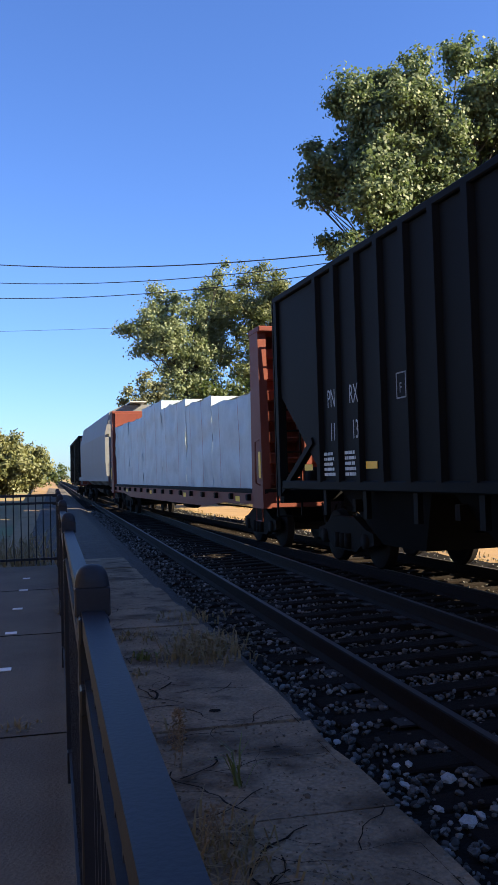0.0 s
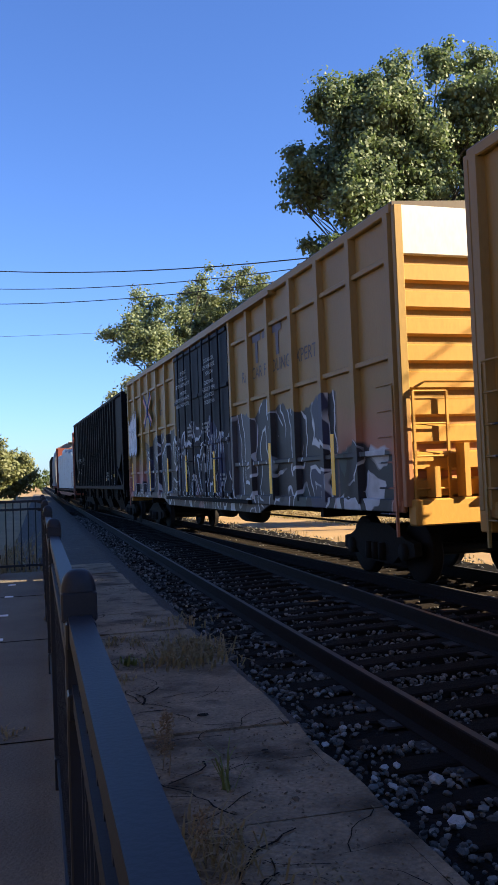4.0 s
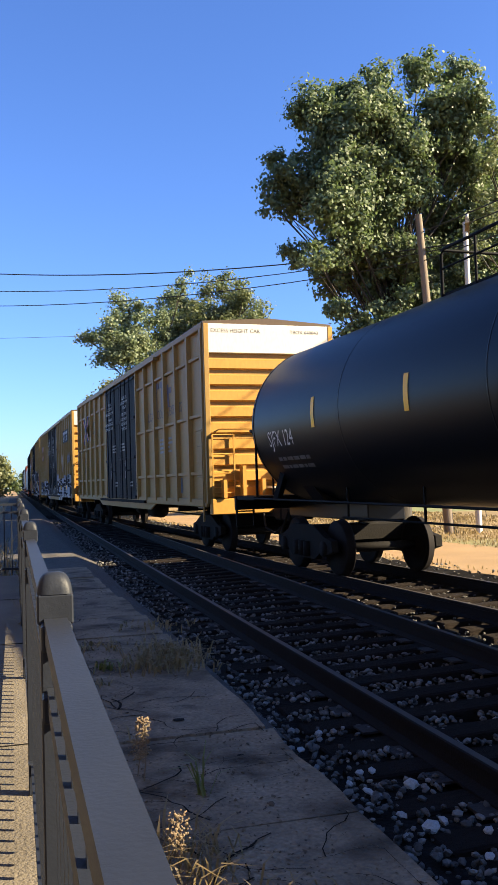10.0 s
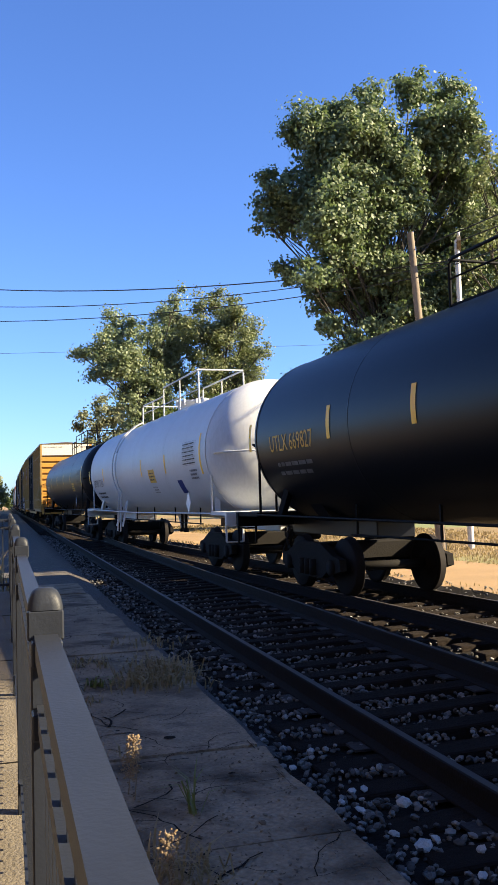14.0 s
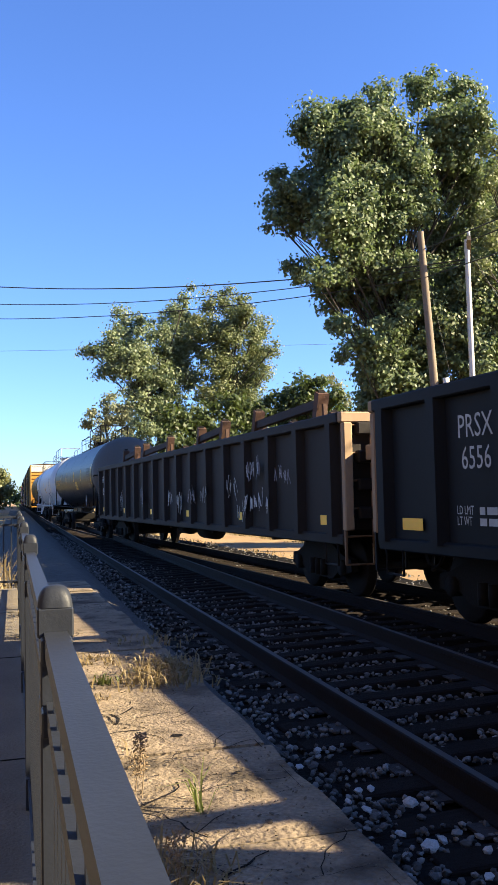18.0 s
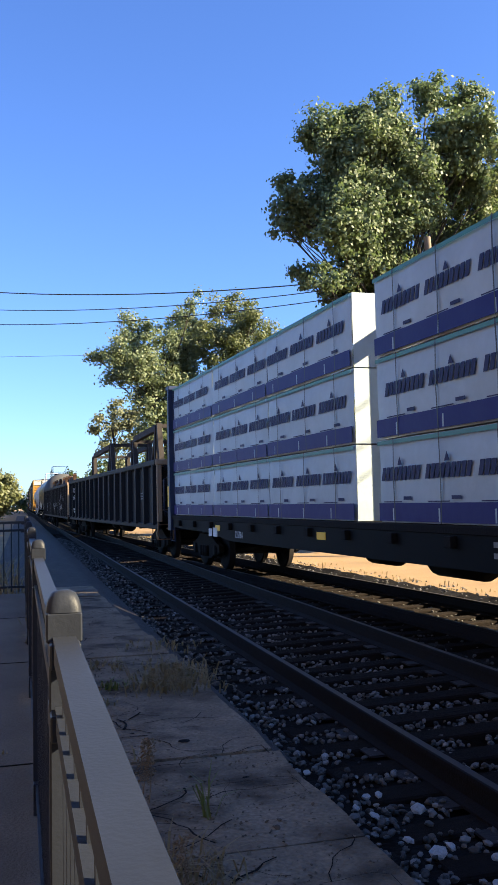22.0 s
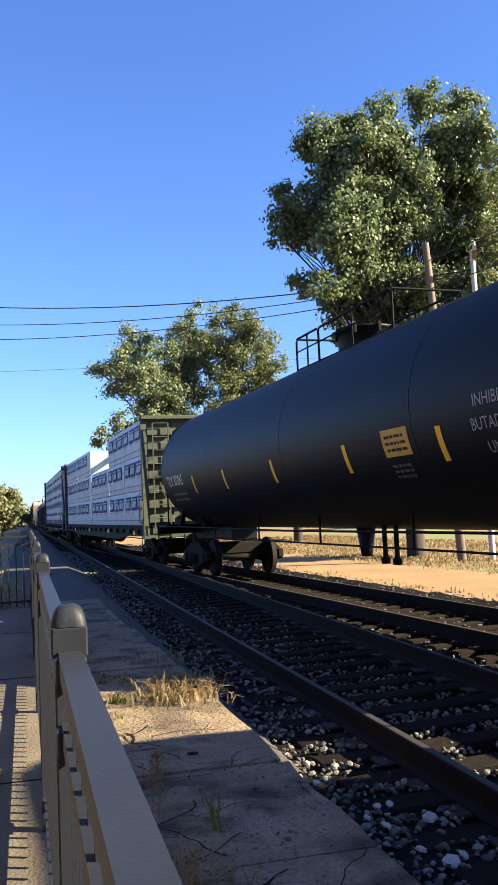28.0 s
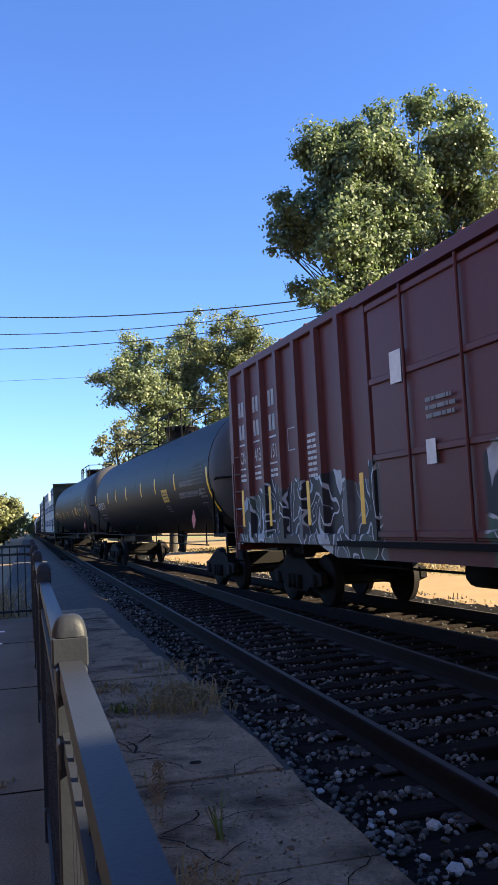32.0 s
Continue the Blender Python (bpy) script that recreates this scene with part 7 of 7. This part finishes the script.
    for k, y in enumerate(strips):
        lo, hi = end_z if k == len(strips) - 1 else strip_z
        on_shell(y - u + 0.06, y - u - 0.06, zc + lo, zc + hi, "reflector", "reflector", "upright yellow reflector strip")
    dark = mat != "tank_white"
    if text:
        yt = text_at[0] - u
        part("lettering", bent(lettering(text, 0.40, text_mat, 1.0, 0.8), yt, text_at[1]), None, car)
        print_rows(yt - 0.2, text_at[1] - 0.26, 1.5, 2, 0.07, 0.09, "ink_grey" if dark else "ink_black", seed)
    for k, (row, y, z) in enumerate(text2):
        part("lettering", bent(lettering(row, 0.2, "ink_faded", 1.0, 0.9), y - u, z), None, car)
    if panel:
        p = panel - u
        fr = Mesh()
        for k in range(7):
            fr.box(0, 1.15, -0.55 + 0.09 * k, -0.545 + 0.09 * k, 0, 0.002)
        for k in (0.0, 0.28, 0.6, 0.88, 1.145):
            fr.box(k, k + 0.006, -0.55, -0.005, 0, 0.002)
        tagged(part("data_panel", bent(fr.mesh("data_panel", M["ink_grey"]), p, zc + 0.28), None, car), "ruled stencil panel of test dates", kind="stuff")
        print_rows(p - 0.03, zc + 0.21, 1.1, 6, 0.03, 0.06, "ink_grey" if dark else "ink_black", seed + 2)
        print_rows(p - 0.5, zc - 0.42, 0.6, 3, 0.05, 0.04, "ink_grey", seed + 3)
    if warning:
        on_shell(warning - u + 0.36, warning - u - 0.36, zc - 0.58, zc - 0.22, "ink_yellow", "warning_panel", "yellow warning panel")
        print_rows(warning - u + 0.28, zc - 0.34, 0.56, 3, 0.04, 0.05, "ink_black", seed + 4)
        print_rows(warning - u + 0.3, zc - 0.72, 0.5, 3, 0.04, 0.04, "ink_grey", seed + 5)
    if notice:
        if dark:
            m = Mesh()
            for a0, a1, b0, b1 in ((0, 0.5, 0, 0.02), (0, 0.5, 0.40, 0.42), (0, 0.02, 0, 0.42), (0.48, 0.5, 0, 0.42), (0.24, 0.26, 0.1, 0.42)):
                m.box(a0, a1, b0, b1, 0, 0.002)
            part("notice", bent(m.mesh("notice", M["ink_faded"]), notice - u + 0.25, zc - 1.05), None, car, "white outlined notice")
        else:
            on_shell(notice - u + 0.22, notice - u - 0.22, zc - 0.9, zc - 0.58, "logo_blue", "notice", "dark blue notice")
    pl = Matrix.Translation((-1.5, -h + 2.5, zb + 0.42))
    part("placard", Mesh().prism([(0, -0.25), (0.2, 0), (0, 0.25), (-0.2, 0)], -0.01, 0.01, "x"), placard, car, "diamond hazard placard", at=pl)
    rides(car, u, h - 2.0)
    return car, h


tank_car(-73.2, -90.0, "black tank car with a black top railing", "tank_black", 1.5, 2.5, "black", "tank_grey", (-76.85, -79.85, -82.6, -85.35, -88.95), (-0.22, 0.26), (-0.42, 0.42),
         "SJFX 124", "ink_white", (-74.75, 2.06), 401, (-0.9, 0.3, 0.14), (2.2, 0.6, -3.4), panel=-87.6, warning=-86.1, notice=-87.5)
tank_car(-91.3, -108.4, "dirty white tank car with white railings", "tank_white", 1.56, 2.49, "tank_white", "tank_white", (-91.75, -94.75, -101.0, -103.85, -107.1), (-0.38, 0.1), (-0.5, 0.4),
         "DOWX 71241", "ink_black", (-92.6, 1.96), 402, (-1.3, 0.42, 0.22), (2.6, -0.3, -4.1), "placard", "tank_white", panel=-105.6, warning=-102.2, notice=-104.95, side_ladder=-97.3)
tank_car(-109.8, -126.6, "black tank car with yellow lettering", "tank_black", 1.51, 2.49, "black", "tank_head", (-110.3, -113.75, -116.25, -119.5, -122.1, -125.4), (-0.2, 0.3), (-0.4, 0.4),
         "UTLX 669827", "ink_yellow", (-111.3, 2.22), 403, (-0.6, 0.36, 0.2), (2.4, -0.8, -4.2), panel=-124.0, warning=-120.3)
car = MOVERS[-1][0]
add_text(car, "UTLX 669827", -0.75, 3.12, 0.22, "ink_yellow", -7.9, 1.0, True)
add_bars(car, -0.5, 2.95, 0.8, 3, 0.05, 0.05, "ink_yellow", -7.9, 44, end=True)
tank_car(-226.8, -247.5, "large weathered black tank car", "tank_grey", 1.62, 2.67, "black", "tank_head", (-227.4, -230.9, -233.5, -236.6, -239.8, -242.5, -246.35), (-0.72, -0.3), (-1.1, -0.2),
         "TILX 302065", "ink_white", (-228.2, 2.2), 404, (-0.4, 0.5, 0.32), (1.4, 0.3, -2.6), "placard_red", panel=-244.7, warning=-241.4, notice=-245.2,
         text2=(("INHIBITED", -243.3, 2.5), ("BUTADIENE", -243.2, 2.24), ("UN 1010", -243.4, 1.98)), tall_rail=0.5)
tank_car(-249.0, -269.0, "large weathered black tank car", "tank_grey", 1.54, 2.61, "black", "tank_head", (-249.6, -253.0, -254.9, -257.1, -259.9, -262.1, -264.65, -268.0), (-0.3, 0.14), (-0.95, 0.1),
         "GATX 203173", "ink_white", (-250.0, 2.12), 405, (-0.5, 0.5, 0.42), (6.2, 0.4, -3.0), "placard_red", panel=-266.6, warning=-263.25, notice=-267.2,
         text2=(("NON-ODORIZED", -265.2, 2.36), ("LIQUEFIED PETROLEUM GAS", -264.95, 2.08)))


# ---- gondolas ----
def gondola(front, back, label, mat, top, sill=0.72, seed=1):
    u, L = (front + back) / 2, front - back
    h = L / 2
    car = thing("gondola", label, "freight car", "cars of the freight train")
    for s in (-1, 1):
        part("side", Mesh().box(s * 1.42 - 0.02, s * 1.42 + 0.02, -h, h, sill, top - 0.05), mat, car)
        part("top_chord", Mesh().box(s * 1.45 - 0.12, s * 1.45 + 0.1, -h, h, top - 0.16, top, 0.02), mat, car)
        part("side_sill", Mesh().box(s * 1.45 - 0.06, s * 1.45 + 0.06, -h, h, sill - 0.02, sill + 0.14, 0.02), mat, car)
        part("end", Mesh().box(-1.42, 1.42, s * h - 0.03, s * h + 0.03, sill + 0.2, top - 0.05), mat, car)
        for k in range(4):
            z = sill + 0.45 + (top - sill - 0.7) * k / 3
            part("end_rib", Mesh().box(-1.3, 1.3, min(s * h, s * (h + 0.16)), max(s * h, s * (h + 0.16)), z - 0.09, z + 0.09, 0.02), mat, car)
        # chord, post and step take the pale colour that stands for sun on them
        part("end_chord", Mesh().box(-1.55, 1.55, s * h - 0.1, s * h + 0.14, top - 0.16, top, 0.02), "gondola_end", car, "weathered end chord coloured pale as sunlit")
        part("corner_post", Mesh().box(-1.52, -1.38, min(s * (h + 0.02), s * (h + 0.14)), max(s * (h + 0.02), s * (h + 0.14)), sill + 0.2, top - 0.16, 0.015), "gondola_end", car, "weathered corner post coloured pale as sunlit")
        part("brake_step", Mesh().box(-1.2, -0.55, min(s * (h + 0.18), s * (h + 0.4)), max(s * (h + 0.18), s * (h + 0.4)), top - 0.72, top - 0.5, 0.015), "gondola_end", car)
        ladder(car, -1.5, s * (h + 0.08), sill - 0.3, top - 0.2, 0.45, "spray_brown" if s < 0 else mat, "x", 5)
        part("step", Mesh().tube([(-1.5, s * (h - 0.2), sill), (-1.5, s * (h - 0.2), 0.4), (-1.5, s * (h - 0.65), 0.4), (-1.5, s * (h - 0.65), sill)], 0.02), mat, car)
    post = Mesh().prism([(-0.16, 0), (-0.09, -0.13), (0.09, -0.13), (0.16, 0)], sill + 0.1, top - 0.12, "z")
    post.v = [(-1.44 + q, p, z) for p, q, z in post.v]
    pm = post.mesh("side_post", M[mat])
    n = 16
    for i in range(n):
        part("side_post", pm, None, car, at=(0, -h + 0.35 + (L - 1.85) * i / (n - 1), 0))
    part("side_post", pm, None, car, at=(0, h - 0.2, 0))
    part("floor", Mesh().box(-1.42, 1.42, -h, h, sill + 0.2, sill + 0.26), "rust", car)
    for i in range(6):
        add_plate(car, "reflector", h - 0.75 - (L - 1.5) * i / 5 + 0.15, sill + 0.26, 0.5, 0.15, "reflector", -1.465, label="yellow reflector patch")
    underframe(car, h - 0.05, "truck", 0.85)
    rides(car, u, h - 3.0)
    return car, h, u, h - 3.0


def steel_frame(y0, y1, z0, z1, u, half, lean=1.0, xn=0.9, xf=0.7):
    """A trestle: an upright and a splayed leg at each end on both sides, long top beams between."""
    fr = thing("trestle_frame", "rusty brown trestle frame standing out of the gondola", "steel frame", "scrap frames in the gondolas")
    for x in (-xn, xf):
        part("top_beam", Mesh().bar((x, y0 - 0.35, z1 - 0.1), (x, y1 + 0.1, z1), 0.16, 0.2), "rust", fr)
        for y, zt, s in ((y0, z1 - 0.12, -1), (y1, z1 + 0.1, -1)):
            part("leg", Mesh().bar((x, y + 0.12, z0), (x, y, zt), 0.16, 0.2), "rust", fr)
            part("inner_leg", Mesh().bar((x, y - 0.2, z0), (x, y - 0.14, zt - 0.05), 0.1, 0.12), "rust", fr)
            part("splayed_leg", Mesh().bar((x, y + s * lean, z0), (x, y + s * 0.15, zt), 0.2, 0.16), "rust", fr)
            part("lace_bar", Mesh().bar((x, y - 0.15, z0 + (zt - z0) * 0.55), (x, y + s * lean * 0.55, z0 + (zt - z0) * 0.55), 0.06), "rust", fr)
        part("diagonal", Mesh().bar((x, y1 + 0.9, z0 + 0.6 * (z1 - z0)), (x, y1 + 0.1, z1 - 0.1), 0.12), "rust", fr)
    part("cross_tie", Mesh().bar((-xn, y1, z1 + 0.06), (xf, y1, z1 + 0.06), 0.12), "rust", fr)
    part("cross_tie", Mesh().bar((-xn, y0, z1 - 0.16), (xf, y0, z1 - 0.16), 0.12), "rust", fr)
    rides(fr, u, half)


def leaning_rack(y0, y1, z1, u, half):
    """Square tubes that lean out of the load at both ends of a long beam."""
    rk = thing("leaning_rack", "brown square steel tubes leaning out of the gondola", "steel frame", "scrap frames in the gondolas")
    for y in (y0, y1):
        for x in (-0.95, 0.75):
            post = part("leaning_post", Mesh().bar((x, y + 0.5, 1.2), (x, y - 0.22, z1 + 0.18), 0.17, 0.2), "rack_brown", rk)
            # flat dark plate on the solid bar: shade of a hollow end as colour
            part("tube_mouth", Mesh().bar((x, y - 0.213, z1 + 0.174), (x, y - 0.226, z1 + 0.186), 0.12, 0.14), "ballast_bed", post)
            part("prop", Mesh().bar((x, y - 0.45, 1.2), (x, y - 0.3, z1 - 0.02), 0.07), "rack_brown", rk)
    for x in (-0.95, 0.75):
        part("long_beam", Mesh().bar((x, y0, z1 - 0.1), (x, y1, z1), 0.13, 0.15), "rust", rk)
    rides(rk, u, half)


car, h, u, half = gondola(-127.9, -149.9, "dark brown-black gondola tagged with graffiti", "gondola_brown", 2.66)
for a, b in ((8.6, 6.6), (5.2, 1.9), (-1.4, -3.4), (-5.7, -8.9)):
    leaning_rack(a, b, 3.0, u, half)
add_text(car, "HPTX", h - 0.5, 2.05, 0.36, "ink_white", -1.475, 0.7)
add_text(car, "8594", h - 0.55, 1.6, 0.36, "ink_white", -1.475, 0.7)
add_bars(car, h - 0.95, 1.3, 0.6, 3, 0.06, 0.06, "ink_grey", -1.47, 51)
for i, (a, b, z0, z1) in enumerate(((6.3, 5.8, 1.0, 1.9), (3.0, 2.5, 0.95, 2.0), (-0.5, -1.0, 1.2, 1.7), (-1.4, -2.1, 0.95, 1.85), (-2.4, -3.2, 1.25, 1.75), (-3.6, -4.3, 1.3, 1.9), (-5.6, -6.4, 1.3, 2.05),
                                    (-6.8, -7.7, 1.7, 2.25), (-6.7, -8.1, 1.1, 1.62), (-6.2, -6.8, 0.95, 1.5), (-8.4, -9.2, 1.6, 2.05))):
    add_graffiti(car, a, b, z0, z1, 340 + i, ("ink_grey", "spray_violet", "ink_faded")[i % 3], "gondola_brown", "gondola_brown", -1.585, (0.03, 0.02, 0.025, 0.04)[i % 4], 0.0)
car, h, u, half = gondola(-151.0, -173.0, "blue-black gondola carrying rusty frames", "gondola", 2.71)
for a, b in ((6.1, 0.9), (-4.2, -8.4)):
    steel_frame(a, b, 1.0, 3.86, u, half)
add_text(car, "PRSX", 8.89, 2.05, 0.37, "ink_faded", -1.58, 0.8)
add_text(car, "6556", 8.83, 1.70, 0.36, "ink_faded", -1.58, 0.8)
add_text(car, "LD LMT", 8.95, 1.2, 0.14, "ink_faded", -1.58, 0.7)
add_text(car, "LT WT", 8.95, 1.08, 0.14, "ink_faded", -1.58, 0.7)
add_bars(car, 8.5, 1.2, 0.32, 1, 0.08, 0.05, "ink_faded", -1.58, 52)
add_bars(car, 8.5, 1.08, 0.32, 1, 0.08, 0.05, "ink_faded", -1.58, 54)
add_bars(car, -h + 2.6, 1.75, 0.8, 3, 0.035, 0.05, "ink_grey", -1.47, 53)

# ---- maroon boxcar ----
car, h = boxcar(-270.2, -288.2, "maroon boxcar with white lettering and graffiti", "maroon", "maroon", 4.62, 0.86, (2.4, 1), 7, (), "maroon", False)
for k, row in enumerate(((3, 3, 2), (3, 3, 2))):        # owner's name as plain bars
    for q, n in enumerate(row):
        for c in range(n):
            add_plate(car, "name_bar", h - 0.36 - 0.907 * q - 0.19 * c, 3.52 - 0.46 * k, 0.13, 0.3, "ink_faded", -1.503)
for q, (row, w) in enumerate((("CNIS", 0.6), ("413", 0.72), ("151", 0.72))):
    add_plate(car, "rule_line", h - 0.33 - 0.907 * q, 2.93, 0.58, 0.03, "ink_white", -1.503)
    add_text(car, row, h - 0.34 - 0.907 * q, 2.56, 0.36, "ink_white", -1.503, w)
    add_plate(car, "rule_line", h - 0.33 - 0.907 * q, 2.44, 0.58, 0.03, "ink_white", -1.503)
    add_bars(car, h - 0.34 - 0.907 * q, 2.3, 0.55, 2, 0.05, 0.045, "ink_white", -1.503, 64 + q)
part("stencil_frame", Mesh().box(-1.504, -1.501, h - 3.5, h - 3.1, 2.6, 2.62).box(-1.504, -1.501, h - 3.5, h - 3.1, 2.98, 3.0).box(-1.504, -1.501, h - 3.5, h - 3.48, 2.6, 3.0).box(-1.504, -1.501, h - 3.12, h - 3.1, 2.6, 3.0), "ink_faded", car)
add_bars(car, h - 4.0, 2.75, 0.58, 8, 0.05, 0.045, "ink_white", -1.503, 61)
sprayed(car, ("maroon car paint",), h - 0.3, 2.3, 2.0, 41, (0.5, 0.95), 1.0, 0.3, ((0.02, 0.016, 0.02), (0.10, 0.10, 0.11), (0.06, 0.09, 0.07), (0.015, 0.015, 0.02)))
sprayed(car, ("maroon car paint",), -0.2, -6.5, 1.9, 43, (0.9, 1.1), 0.9, 0.2, ((0.05, 0.10, 0.07), (0.06, 0.11, 0.16), (0.04, 0.05, 0.05), (0.09, 0.05, 0.05)))
add_plate(car, "notice", 1.7, 3.1, 0.3, 0.42, "placard", -1.64, 0.005, "white paper notice")
add_plate(car, "notice", 0.9, 2.0, 0.22, 0.3, "placard", -1.64, 0.005, "white paper notice")
for y in (h - 0.75, h - 2.35, h - 4.2, h - 6.2):
    add_plate(car, "reflector", y, 1.3, 0.12, 0.72, "reflector", -1.64, label="upright yellow reflector")

# the next car of the train, behind the last one that comes into view
boxcar(-289.8, -308.0, "plain maroon boxcar further back in the train", "maroon", "maroon", 5.1, 0.86, (2.4, 1), 5, (), "maroon", False)


def wheel_rows(spot, turned, u):
    """A wheel's poses on its truck; it turns while its car is near."""
    t0, t1 = max(0.0, round((-9 - u) / SPEED * 30) / 30), min(32.0, round((48 - u) / SPEED * 30) / 30)
    if t1 <= t0:
        return []
    times = sorted({0.0, 32.0} | {t0 + (t1 - t0) * k / math.ceil((t1 - t0) * 15) for k in range(math.ceil((t1 - t0) * 15) + 1)})
    return [(t, spot @ Matrix.Rotation(-SPEED * (min(max(t, t0), t1) - t0) / 0.46, 4, "X") @ turned) for t in times]


def motions():
    for ob, u, half, local in MOVERS:
        for tr in ob.children:
            for wh in tr.children:
                if tr.name.split(".")[0] == "truck" and wh.name.split(".")[0] == "wheel":
                    rows = wheel_rows(Matrix.Translation(wh.matrix_basis.translation), wh.matrix_basis.to_3x3().to_4x4(), u + tr.matrix_basis.translation.y)
                    if rows:
                        walk(wh, rows)
    for ob, u, half, local in MOVERS:
        walk(ob, [(t, car_pose(u, half, t) @ (local or Matrix())) for t in range(0, 33)])


motions()
